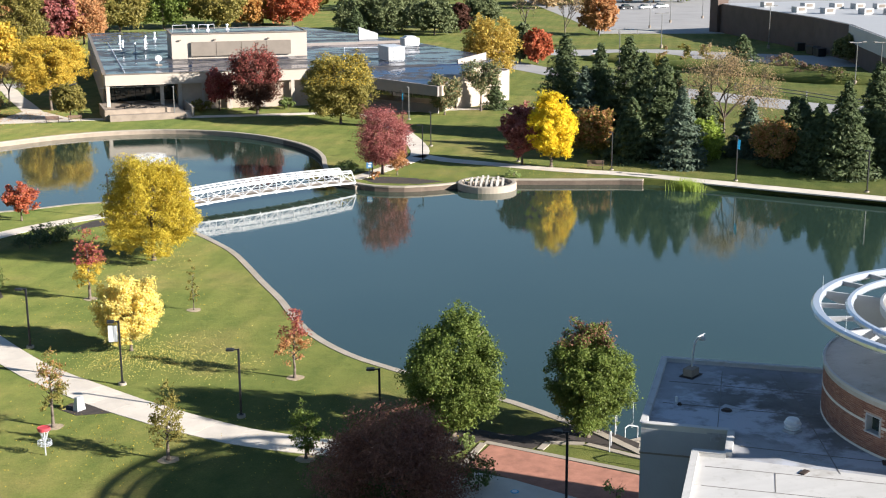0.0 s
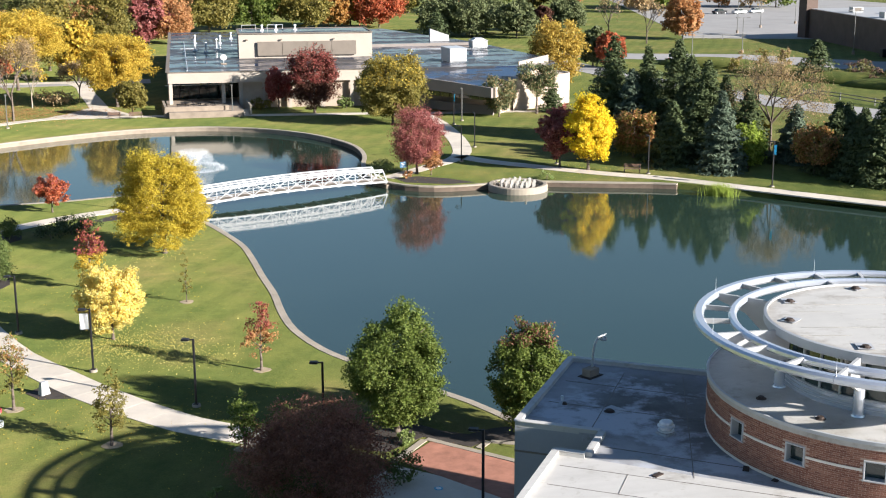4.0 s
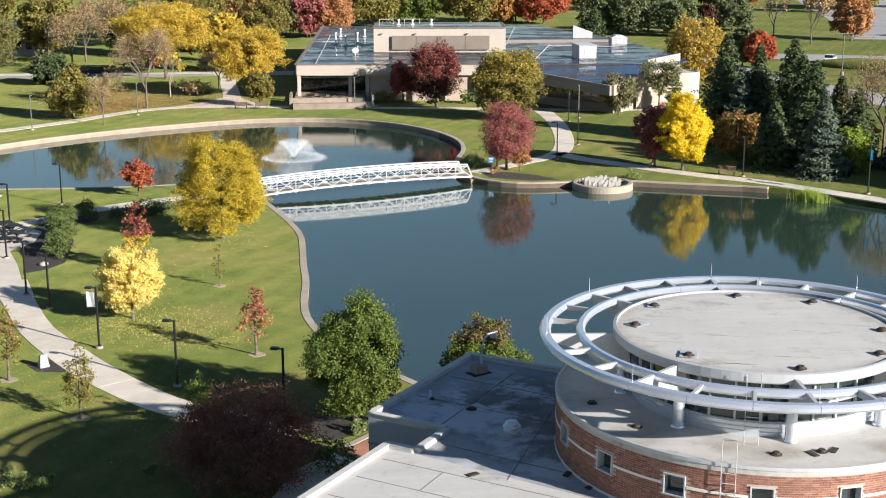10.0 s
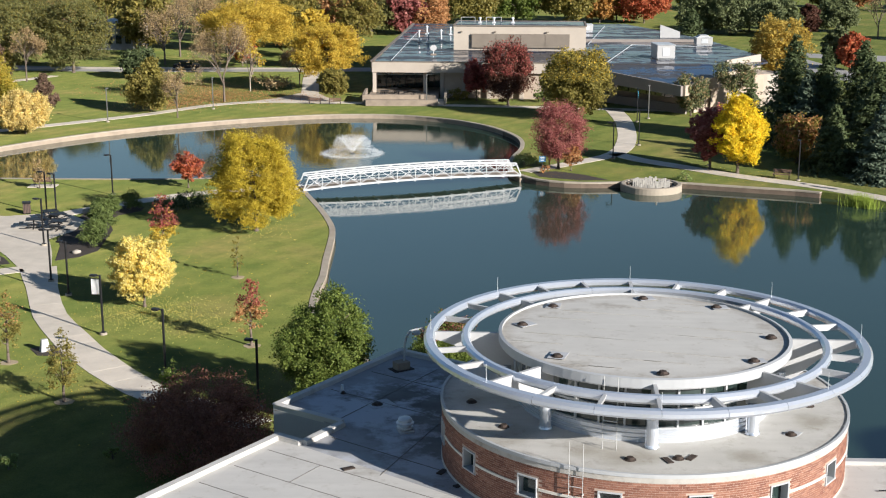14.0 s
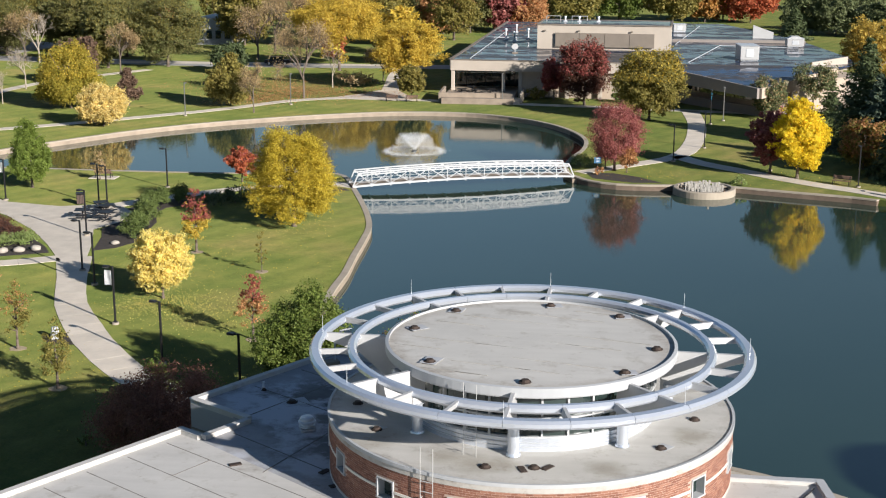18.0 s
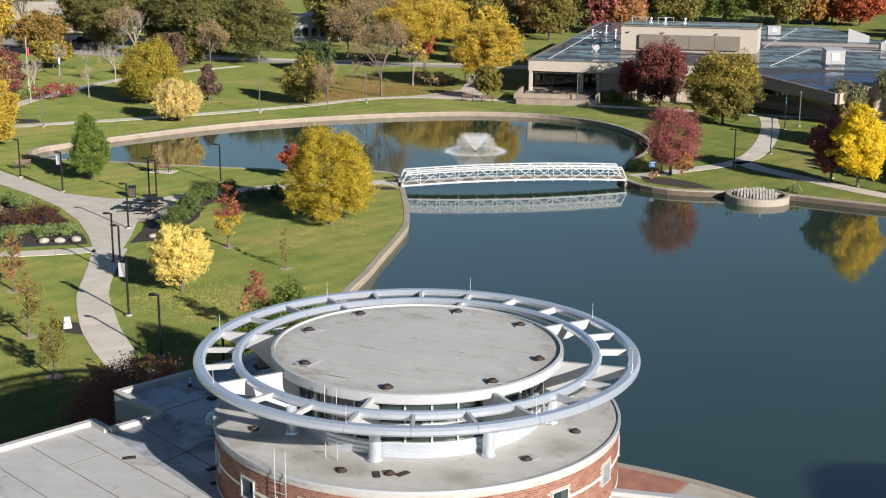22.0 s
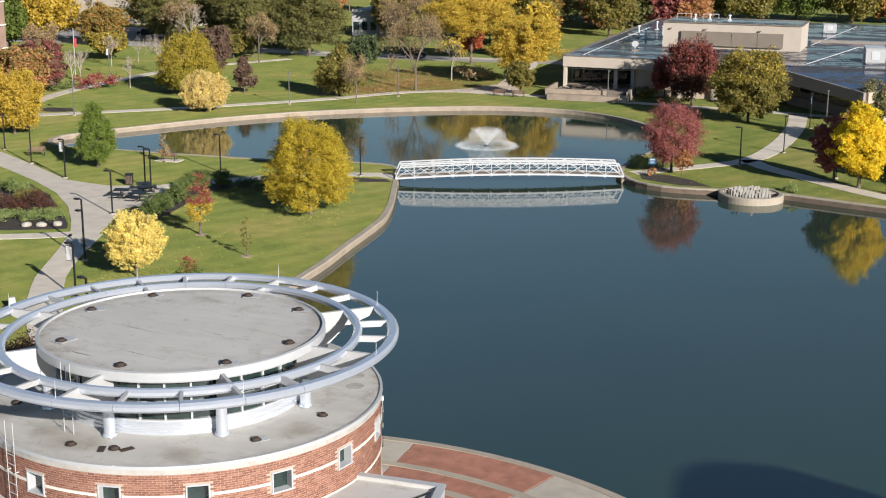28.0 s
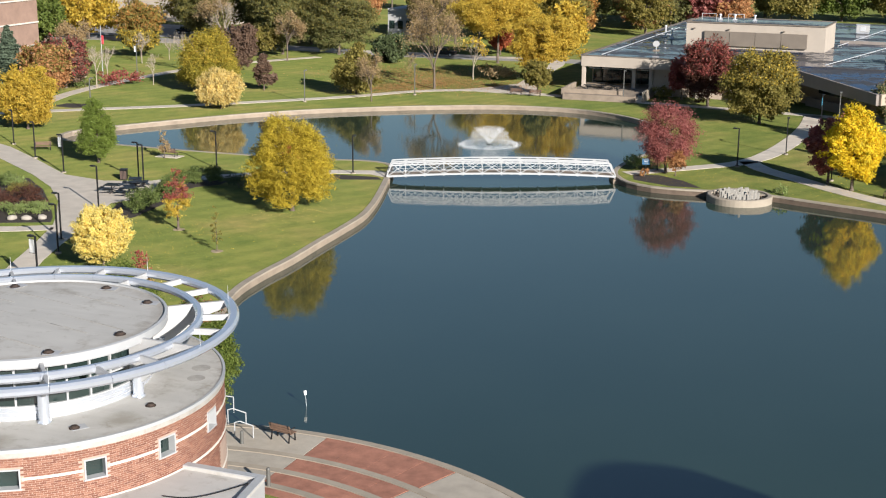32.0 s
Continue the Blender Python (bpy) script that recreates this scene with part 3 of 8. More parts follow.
walk_way("walk_flags", [(-74.0, 149.0), (-77.0, 160.0), (-78.0, 175.0), (-76.0, 196.0), (-66.0, 216.0)], [2.0, 2.0], "pale path running towards the flagpole")

# coping stones of the pond wall
for k, (p, q, r, s) in enumerate(coping_runs):
    b = bmesh.new()
    c = (p + r) / 2
    w = 0.04
    a = [p + (p - s).normalized() * w, q + (q - r).normalized() * w, r, s]
    a = [v + (c - v) * 0.004 for v in a]
    prism(b, [(v.x, v.y) for v in a], GZ - 0.10, GZ + 0.03)
    part("coping_stone", b, M_COPING, pond_wall)

# ---- the brick rotunda with its ring canopy ----
R_DRUM, R_ROOF, R_RING, R_IN = 6.28, 4.51, 6.85, 5.68
Z_LOW, Z_UP, Z_RING = 10.50, 12.57, 12.51
U, V = Vector((0.545, 0.838, 0)), Vector((0.838, -0.545, 0))
HO = Vector((-5.0, 43.5, 0))


def plan(a, b):
    """A place in the hall's own axes: a along its north-west wall, b away from it."""
    p = HO + U * a + V * b
    return (p.x, p.y)


rotunda = thing("rotunda", pose(CX, CY, GZ), "round red-brick tower with a glazed lantern and pale bands", "building", "", "structure")
WINDOW_AZ = [8 + 22.5 * k for k in range(16)]
OPEN_AZ = [az for az in WINDOW_AZ if not 15 < az < 180]
HALF_AZ = 3.08  # half the width of an opening, in degrees
Z_WIN, H_WIN = 9.58, 0.66


def between_windows(b, profile, half=HALF_AZ):
    """Turns a profile about the tower's axis, but leaves the window openings free."""
    for a0, a1 in zip(OPEN_AZ, OPEN_AZ[1:] + [OPEN_AZ[0] + 360]):
        a1 = a1 if a1 > a0 else a1 + 360
        piece_bm = bmesh.new()
        lathe(piece_bm, profile, max(6, int((a1 - a0) / 2)), (0, 0), radians(a0 + half), radians(a1 - half))
        me = bpy.data.meshes.new("arc")
        piece_bm.to_mesh(me)
        piece_bm.free()
        b.from_mesh(me)
        bpy.data.meshes.remove(me)
    return b


def drum_ring(z0, z1, open_=False):
    prof = [(R_DRUM - 0.4, z0 - GZ), (R_DRUM - 0.0035, z0 - GZ), (R_DRUM - 0.0035, z1 - GZ), (R_DRUM - 0.4, z1 - GZ)]
    part("drum_wall", between_windows(bmesh.new(), prof) if open_ else lathe(bmesh.new(), prof, 192), M_MORTAR, rotunda, "mortar-coloured round wall")


drum_ring(GZ - 1.2, Z_WIN - H_WIN / 2)
drum_ring(Z_WIN - H_WIN / 2, Z_WIN + H_WIN / 2, True)
drum_ring(Z_WIN + H_WIN / 2, Z_LOW - 0.05)
b = bmesh.new()
lathe(b, [(0.0, Z_LOW - GZ - 0.25), (R_DRUM + 0.02, Z_LOW - GZ - 0.25), (R_DRUM + 0.02, Z_LOW - GZ - 0.02), (0.0, Z_LOW - GZ - 0.02)], 96)
part("lower_roof", b, M_ROOF_LOW, rotunda, "pale grey stained roof membrane with painted shade")
b = bmesh.new()
lathe(b, [(R_DRUM - 0.04, Z_LOW - GZ - 0.09), (R_DRUM + 0.045, Z_LOW - GZ - 0.09), (R_DRUM + 0.045, Z_LOW - GZ + 0.015), (R_DRUM - 0.04, Z_LOW - GZ + 0.015)], 96)
part("roof_edge", b, M_WHITE, rotunda, "white metal roof edge")

# pale stone bands
for zb in (9.59, 8.60, 7.48):
    prof = [(R_DRUM - 0.08, zb - GZ - 0.04), (R_DRUM + 0.025, zb - GZ - 0.04), (R_DRUM + 0.025, zb - GZ + 0.04), (R_DRUM - 0.08, zb - GZ + 0.04)]
    b = between_windows(bmesh.new(), prof, HALF_AZ + 0.3) if zb > 9 else lathe(bmesh.new(), prof, 96)
    part("stone_band", b, M_STONE, rotunda, "thin pale stone band")


def drum_window(az, zc, w, h, n):
    """A small white-framed window set into the round wall."""
    root = thing("window_%d" % n, Matrix.Translation((CX, CY, 0)) @ Matrix.Rotation(radians(az), 4, "Z") @ Matrix.Translation((R_DRUM, 0, zc)), "small square green-glazed window with a white frame", "window", "", "structure")
    f = 0.05
    deep = 0.30 if zc > 9 else 0.1
    for k, (c, s) in enumerate((((0.03 - deep / 2, 0, h / 2 - f / 2), (deep, w, f)), ((0.04 - deep / 2, 0, -h / 2 + f / 2), (deep, w + 0.05, f)), ((0.03 - deep / 2, -w / 2 + f / 2, 0), (deep, f, h - 2 * f)), ((0.03 - deep / 2, w / 2 - f / 2, 0), (deep, f, h - 2 * f)))):
        part("window_sill" if k == 1 else "window_frame", box(bmesh.new(), c, s, 0, 0.008), M_WHITE, root, "white metal sill" if k == 1 else "")
    part("pane", box(bmesh.new(), (0.04 - deep, 0, 0), (0.02, w - 2 * f, h - 2 * f)), M_GLASS, root, "green reflecting glass")
    return root


for n, az in enumerate(WINDOW_AZ):
    if not 15 < az < 180:
        drum_window(az, 9.58, 0.68, 0.66, n + 1)
n_win = 20
for az in (8, 345.5, 323, 300.5):
    drum_window(az, 6.4, 0.68, 0.9, n_win)
    n_win += 1

# ---- the glazed lantern on top ----
lantern = thing("lantern", pose(CX, CY, Z_LOW - 0.02), "round white lantern with a band of dark windows", "roof lantern", "", "structure")
HL = Z_UP - Z_LOW
b = bmesh.new()
lathe(b, [(R_ROOF - 0.80, 0), (R_ROOF - 0.58, 0), (R_ROOF - 0.58, 0.40), (R_ROOF - 0.80, 0.40)], 96)
part("sill_wall", b, M_ALU, lantern, "silver curved panel wall")
b = bmesh.new()
lathe(b, [(R_ROOF - 0.74, 0.38), (R_ROOF - 0.68, 0.38), (R_ROOF - 0.68, HL - 0.22), (R_ROOF - 0.74, HL - 0.22)], 96)
part("glazing", b, M_GLASS, lantern, "dark green glass band")
b = bmesh.new()
lathe(b, [(R_ROOF - 0.8, HL - 0.26), (R_ROOF - 0.02, HL - 0.26), (R_ROOF, HL - 0.22), (R_ROOF, HL + 0.04), (R_ROOF - 0.1, HL + 0.06), (R_ROOF - 0.12, HL - 0.1), (R_ROOF - 0.8, HL - 0.1)], 96)
part("fascia", b, M_WHITE, lantern, "broad white metal fascia")
b = bmesh.new()
lathe(b, [(0, HL - 0.2), (R_ROOF - 0.11, HL - 0.2), (R_ROOF - 0.11, HL - 0.01), (0, HL + 0.02)], 96)
part("roof", b, M_ROOF_ROUND, lantern, "pale grey roof membrane with a dirty rim")
for k in range(32):
    t = radians(267 + 11.25 * k)
    if k % 4:
        r = R_ROOF - 0.65
        b = bmesh.new()
        box(b, (r * math.cos(t), r * math.sin(t), 0.4 + (HL - 0.74) / 2), (0.09, 0.06, HL - 0.72), t)
        part("mullion", b, M_WHITE, lantern)
for zz in (0.42, 1.0):
    b = bmesh.new()
    lathe(b, [(R_ROOF - 0.7, zz - 0.03), (R_ROOF - 0.6, zz - 0.03), (R_ROOF - 0.6, zz + 0.03), (R_ROOF - 0.7, zz + 0.03)], 96)
    part("transom", b, M_WHITE, lantern)
for zz in (0.14, 0.27):
    b = bmesh.new()
    lathe(b, [(R_ROOF - 0.6, zz - 0.01), (R_ROOF - 0.565, zz - 0.01), (R_ROOF - 0.565, zz + 0.01), (R_ROOF - 0.6, zz + 0.01)], 96)
    part("sill_rib", b, M_WHITE, lantern)
# thin seams of the roof membrane
for k in range(15):
    y = -3.6 + 0.9 * (k % 9)
    half = math.sqrt(max(0.1, (R_ROOF - 0.15) ** 2 - y * y)) * (0.36 if k < 9 else 0.2)
    x = ((k * 37) % 11 - 5) / 5 * (math.sqrt(max(0.1, (R_ROOF - 0.3) ** 2 - y * y)) - half)
    b = bmesh.new()
    box(b, (x, 0, 0), (2 * half, 0.016, 0.012))
    ob = part("roof_seam", b, M_SEAM_SOFT, lantern)
    ob.matrix_local = Matrix.Rotation(radians(-14), 4, "Z") @ Matrix.Translation((0, y, HL + 0.012 - 0.006 * abs(y) / 4))

# ---- the ring canopy ----
canopy = thing("ring_canopy", pose(CX, CY, Z_LOW), "silver double-ring sunshade on radial white fins", "canopy", "", "structure")
ZR = Z_RING - Z_LOW


def ring_beam(r, w, h, name):
    """A ring beam built of bent panels with fine joints and a rounded outer face."""
    for k in range(24):
        a0, a1 = radians(87 + 15 * k + 0.05), radians(87 + 15 * (k + 1) - 0.05)
        b = bmesh.new()
        c = min(w, h) * 0.3
        lathe(b, [(r - w + c, ZR - h), (r - c, ZR - h), (r, ZR - h + c), (r, ZR - c), (r - c, ZR), (r - w + c, ZR), (r - w, ZR - c), (r - w, ZR - h + c)], 6, (0, 0), a0, a1)
        part(name, b, M_ALU, canopy)


ring_beam(R_RING, 0.36, 0.25, "outer_ring_panel")
ring_beam(R_IN, 0.28, 0.25, "inner_ring_panel")
for k in range(24):
    t = radians(87 + 15 * k)
    c, s = math.cos(t), math.sin(t)
    m = Matrix.Rotation(t, 4, "Z")
    b = bmesh.new()
    if k % 3 == 0:
        # a deep tapering fin from the lantern to the outer ring, with its round column
        deep = 1.5 if k in (3, 6, 18, 21) else 1.15
        prof = [(R_ROOF - 0.5, ZR - deep), (R_ROOF - 0.05, ZR - deep), (R_IN - 0.2, ZR - 0.62), (R_RING - 0.3, ZR - 0.28), (R_RING - 0.3, ZR - 0.05), (R_ROOF - 0.5, ZR - 0.05)]
        for y in (-0.055, 0.055):
            for r, z in prof:
                b.verts.new((r, y, z))
        b.verts.ensure_lookup_table()
        p = len(prof)
        b.faces.new(b.verts[:p][::-1]), b.faces.new(b.verts[p:])
        for i in range(p):
            j = (i + 1) % p
            b.faces.new((b.verts[i], b.verts[j], b.verts[p + j], b.verts[p + i]))
        bmesh.ops.recalc_face_normals(b, faces=b.faces)
        part("fin", b, M_PANEL, canopy, "deep white tapering fin").matrix_local = m
        col = part("column", cyl(bmesh.new(), (R_ROOF - 0.25, 0, 0.0), (R_ROOF - 0.25, 0, ZR - 1.1), 0.17, 0.17, 20), M_ALU, canopy, "round silver column", False)
        col.matrix_local = m
        cap = part("column_collar", cyl(bmesh.new(), (R_ROOF - 0.25, 0, 0.0), (R_ROOF - 0.25, 0, 0.06), 0.22, 0.2, 20), M_ALU, canopy)
        cap.matrix_local = m
        if k in (0, 3, 6, 9, 21, 18, 15, 12):
            part("lightning_rod", cyl(bmesh.new(), (R_RING - 0.2, 0, ZR), (R_RING - 0.2, 0, ZR + 0.5), 0.010, 0.004, 6), M_GALV, canopy, "thin metal rod").matrix_local = m
    else:
        # a shallow spoke, leaning like a louvre blade
        prof = [(R_IN - 0.1, ZR - 0.22), (R_RING - 0.3, ZR - 0.22), (R_RING - 0.3, ZR - 0.04), (R_IN - 0.1, ZR - 0.04)]
        for y in (-0.05, 0.05):
            for r, z in prof:
                b.verts.new((r, y + (z - ZR + 0.18) * 0.3, z))
        b.verts.ensure_lookup_table()
        p = 4
        b.faces.new(b.verts[:p][::-1]), b.faces.new(b.verts[p:])
        for i in range(p):
            j = (i + 1) % p
            b.faces.new((b.verts[i], b.verts[j], b.verts[p + j], b.verts[p + i]))
        bmesh.ops.recalc_face_normals(b, faces=b.faces)
        part("spoke", b, M_PANEL, canopy, "white spoke between the rings").matrix_local = m
# the plain panel behind the fins on the north-west side
for az0 in (150,):
    b = bmesh.new()
    lathe(b, [(R_ROOF - 0.56, 0.0), (R_ROOF - 0.50, 0.0), (R_ROOF - 0.50, HL - 0.36), (R_ROOF - 0.56, HL - 0.36)], 12, (0, 0), radians(az0 - 18), radians(az0 + 18))
    part("screen_panel", b, M_PANEL, canopy, "plain white curved panel")


def roof_drain(x, y, z, size=0.16, patch=0.0, turn=0.0):
    """A rusty roof drain dome on a patch of newer membrane."""
    root = thing("roof_drain", pose(x, y, z, 0, 0, turn), "rusty domed drain on the flat roof", "roof drain", "drains on the round roof")
    b = bmesh.new()
    bmesh.ops.create_cone(b, cap_ends=True, segments=10, radius1=size, radius2=size * 0.7, depth=0.07, matrix=Matrix.Translation((0, 0, 0.05)))
    part("strainer", b, M_IRON, root)
    part("flange", cyl(bmesh.new(), (0, 0, 0.003), (0, 0, 0.022), size * 1.25, size * 1.2, 12), M_IRON, root)
    if patch:
        part("membrane_patch", box(bmesh.new(), (0.12, 0, 0.006), (patch, patch * 0.8, 0.012), 0, 0.004), M_ROOF_DARK, root, "newer square of membrane")
    return root


for x, y, p in ((7.7, 43.5, 0.55), (3.5, 40.4, 0.6), (4.4, 37.2, 0.65), (7.3, 35.75, 0), (10.1, 36.9, 0.5), (11.1, 39.2, 0), (10.0, 42.5, 0.55), (4.6, 42.5, 0.6)):
    roof_drain(x, y, Z_UP + 0.005, 0.15, p, (x * 37) % 90)
for x, y, p in ((7.65, 34.6, 0), (11.2, 36.45, 0.5), (12.3, 38.87, 0), (2.85, 36.9, 0.4), (6.3, 34.5, 0), (1.9, 39.0, 0)):
    roof_drain(x, y, Z_LOW - 0.02, 0.14, p, (x * 53) % 90)
for x, y, t in ((7.33, 34.45, 20), (8.02, 34.66, -35)):
    tagged(part("walkway_pad", box(bmesh.new(), (0, 0, 0), (0.2, 0.42, 0.03), 0, 0.01), M_IRON), "dark rubber pad lying on the roof", "roof pad", "pads on the round roof").matrix_world = pose(x, y, Z_LOW - 0.004, 0, 0, t)


M_LADDER = plain("dull_grey_ladder_steel", (0.46, 0.46, 0.45), 0.55, 0.2, 0.1, 3, 20, 0.05)


def ladder(az, r, z0, z1, name="roof_ladder"):
    root = thing(name, Matrix.Translation((CX, CY, z0)) @ Matrix.Rotation(radians(az), 4, "Z") @ Matrix.Translation((r, 0, 0)), "grey metal access ladder with tall side rails", "ladder")
    h = z1 - z0
    for y in (-0.2, 0.2):
        part("side_rail", cyl(bmesh.new(), (0.08, y, 0), (0.08, y, h), 0.011, None, 8), M_LADDER, root)
        part("wall_bracket", bar(bmesh.new(), (0.08, y, h * 0.45), (-0.04, y, h * 0.45), 0.03, 0.03), M_LADDER, root)
    for k in range(int((h - 0.7) / 0.3)):
        part("rung", cyl(bmesh.new(), (0.08, -0.2, 0.25 + 0.3 * k), (0.08, 0.2, 0.25 + 0.3 * k), 0.014, None, 6), M_LADDER, root)
    return root


ladder(252, R_ROOF + 0.1, Z_LOW - 0.02, Z_UP + 0.1)
ladder(247, R_DRUM + 0.02, 8.5, Z_LOW + 0.75)
# round marks left by old puddles on the lower roof
for x, y, r in ((11.96, 42.55, 0.32), (12.32, 41.6, 0.30)):
    b = bmesh.new()
    lathe(b, [(0.0, -0.004), (r, -0.004), (r, 0.005), (0.0, 0.005)], 24)
    tagged(part("puddle_mark", b, M_SEAM_SOFT), "round grey-brown puddle mark on the roof", "stain", "puddle marks on the round roof", "structure").matrix_world = pose(x, y, Z_LOW - 0.02)

# ---- the flat-roofed wings beside the rotunda ----
ROOF_Z = 8.55


def parapet_run(root, pts, z, w=0.20, h=0.13, mat=None):
    """Parapet lengths with a low cap, along an open line of plan points, to the right of its direction."""
    for k, ((x0, y0), (x1, y1)) in enumerate(zip(pts, pts[1:])):
        lift = 0.006 * (k % 2)
        a, c = Vector((x0, y0, 0)), Vector((x1, y1, 0))
        d = (c - a).normalized()
        nrm = Vector((d.y, -d.x, 0))
        e = a + nrm * w / 2 - d * 0.0
        f = c + nrm * w / 2 + d * 0.0
        part("parapet", bar(bmesh.new(), (e.x, e.y, z + h / 2 - 0.05 - lift), (f.x, f.y, z + h / 2 - 0.05 - lift), w - lift, h + 0.1), M_ROOF, root)
        part("parapet_cap", bar(bmesh.new(), (e.x - nrm.x * 0.03, e.y - nrm.y * 0.03, z + h + 0.015 + lift), (f.x - nrm.x * 0.03, f.y - nrm.y * 0.03, z + h + 0.015 + lift), w + 0.04 + lift, 0.03), mat or M_ROOF, root, "pale grey metal parapet cap")


hall = thing("hall", pose(0, 0, 0), "flat-roofed campus hall clad in grey panels", "building", "", "structure")
outline = [plan(7.5, 12.0), plan(7.5, 0), plan(0, 0), plan(0, 3.0), plan(-2.0, 3.0), plan(-2.0, 1.95), plan(-40, 1.95), plan(-40, 22)]
b = bmesh.new()
prism(b, outline, GZ - 0.8, ROOF_Z - 0.06)
part("walls", b, M_GREYWALL, hall, "grey metal panel wall")
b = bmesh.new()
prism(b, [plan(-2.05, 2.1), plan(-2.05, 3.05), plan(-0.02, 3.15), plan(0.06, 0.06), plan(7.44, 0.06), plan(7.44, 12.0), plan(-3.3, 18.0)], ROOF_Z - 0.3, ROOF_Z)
part("roof_north", b, M_ROOF_SHADED, hall, "grey roof membrane with dark stains and painted shade")
b = bmesh.new()
prism(b, [plan(-2.05, 2.0), plan(-3.3, 18.0), plan(-40, 22), plan(-40, 2.0)], ROOF_Z - 0.3, ROOF_Z + 0.004)
part("roof_south", b, M_ROOF, hall, "pale grey roof membrane with seams")
parapet_run(hall, [plan(7.5, 9.0), plan(7.5, 0), plan(0, 0), plan(0, 3.0), plan(-2.0, 3.0), plan(-2.0, 1.95), plan(-40, 1.95)][::-1], ROOF_Z)
# panel joints and two small square vents in the north-west wall
for z in (3.4, 5.6, 7.6):
    for p, q in ((plan(7.5, -0.012), plan(0, -0.012)), (plan(-0.012, 0), plan(-0.012, 3.0)), (plan(-2, 1.938), plan(-40, 1.938))):
        part("panel_joint", bar(bmesh.new(), (*p, z), (*q, z), 0.03, 0.06), M_BROWN, hall)
for a in (1.2, 2.2):
    p = plan(-0.02, a - 0.4)
    part("wall_vent", box(bmesh.new(), (*p, 4.9), (0.08, 0.3, 0.3), math.atan2(U.y, U.x)), M_BROWN, hall, "small dark square vent")
# membrane seams
for k in range(12):
    a = -3.0 - 1.55 * k
    p, q = plan(a, 2.4), plan(a - 0.15, 17.0)
    part("roof_seam", bar(bmesh.new(), (*p, ROOF_Z + 0.008), (*q, ROOF_Z + 0.008), 0.022, 0.012), M_SEAM, hall)
for k in range(6):
    c0 = 4.6 + 2.6 * (k % 3)
    p, q = plan(-3.0 - 3.1 * k, c0), plan(-4.55 - 3.1 * k, c0 + 0.05)
    part("roof_seam", bar(bmesh.new(), (*p, ROOF_Z + 0.008), (*q, ROOF_Z + 0.008), 0.02, 0.012), M_SEAM, hall)
for a, c0, a2, c2 in ((6.9, 4.6, -2.6, 6.6), (5.0, 0.5, 4.8, 7.5), (2.6, 0.5, 2.4, 8.5), (-1.0, 3.4, -1.3, 9.0), (6.6, 2.4, 0.2, 2.6)):
    p, q = plan(a, c0), plan(a2, c2)
    part("roof_seam", bar(bmesh.new(), (*p, ROOF_Z + 0.008), (*q, ROOF_Z + 0.008), 0.03, 0.012), M_SEAM, hall)

east_wing = thing("east_wing", pose(0, 0, 0), "low white flat-roofed wing against the brick rotunda", "building", "", "structure")
wing = [(12.6, 38.95), (16.2, 38.9), (17.2, 30.0), (17.6, 12.0), (6.0, 12.0), (7.0, 34.0)]
b = bmesh.new()
prism(b, wing, GZ - 0.4, 8.55)
part("walls", b, M_PANEL, east_wing, "white sunlit panel wall")
b = bmesh.new()
prism(b, wing, 8.55, 8.6)
part("roof", b, M_ROOF, east_wing, "pale grey roof membrane")
parapet_run(east_wing, [(12.6, 38.95), (16.2, 38.9), (17.2, 30.0), (17.6, 12.0)], 8.6, 0.22, 0.1, M_WHITE)
b = bmesh.new()
for k in range(8):
    t = k / 7
    a = Vector((15.9 - 1.7 * t, 38.4 - 1.6 * t - 0.5 * math.sin(3 * t), 8.64))
    t = (k + 1) / 7
    c = Vector((15.9 - 1.7 * t, 38.4 - 1.6 * t - 0.5 * math.sin(3 * t), 8.64))
    cyl(b, a, c, 0.022, None, 6)
tagged(part("roof_cable", b, M_BLACK), "black cable lying over the white roof", "cable")

# things on the north roof
gv = thing("roof_vent", pose(-0.3, 41.4, ROOF_Z), "galvanised mushroom roof vent", "roof vent")
part("curb", box(bmesh.new(), (0, 0, 0.05), (0.5, 0.5, 0.10), 0.4, 0.02), M_ROOF_DARK, gv)
part("stack", cyl(bmesh.new(), (0, 0, 0.10), (0, 0, 0.34), 0.2, 0.2, 20), M_GALV, gv)
b = bmesh.new()
lathe(b, [(0.0, 0.28), (0.29, 0.28), (0.30, 0.33), (0.24, 0.36), (0.24, 0.43), (0.2, 0.48), (0.0, 0.51)], 24)
part("hood", b, M_GALV, gv, "white ribbed hood")
part("rim", cyl(bmesh.new(), (0, 0, 0.14), (0, 0, 0.18), 0.28, 0.28, 20), M_GALV, gv)

rl = thing("roof_lamp", pose(-0.75, 47.75, ROOF_Z), "white gooseneck lamp on a ballast block", "lamp")
part("ballast_block", box(bmesh.new(), (0, 0, 0.17), (0.55, 0.42, 0.30), 0.57, 0.02), M_WALL_CONC, rl, "weathered concrete block")
part("tray", box(bmesh.new(), (0, 0, 0.012), (0.85, 0.6, 0.024), 0.57, 0.006), M_IRON, rl)
neck = [(0.1, 0.1, 0.3), (0.12, 0.11, 0.9), (0.2, 0.14, 1.25), (0.36, 0.2, 1.45), (0.56, 0.28, 1.5)]
b = bmesh.new()
for p, q in zip(neck, neck[1:]):
    cyl(b, p, q, 0.045, 0.04, 8)
part("gooseneck", b, M_WHITE, rl)
b = bmesh.new()
lathe(b, [(0, 1.3), (0.13, 1.3), (0.15, 1.36), (0.06, 1.5), (0, 1.52)], 16, (0.58, 0.29))
part("shade", b, M_WHITE, rl)
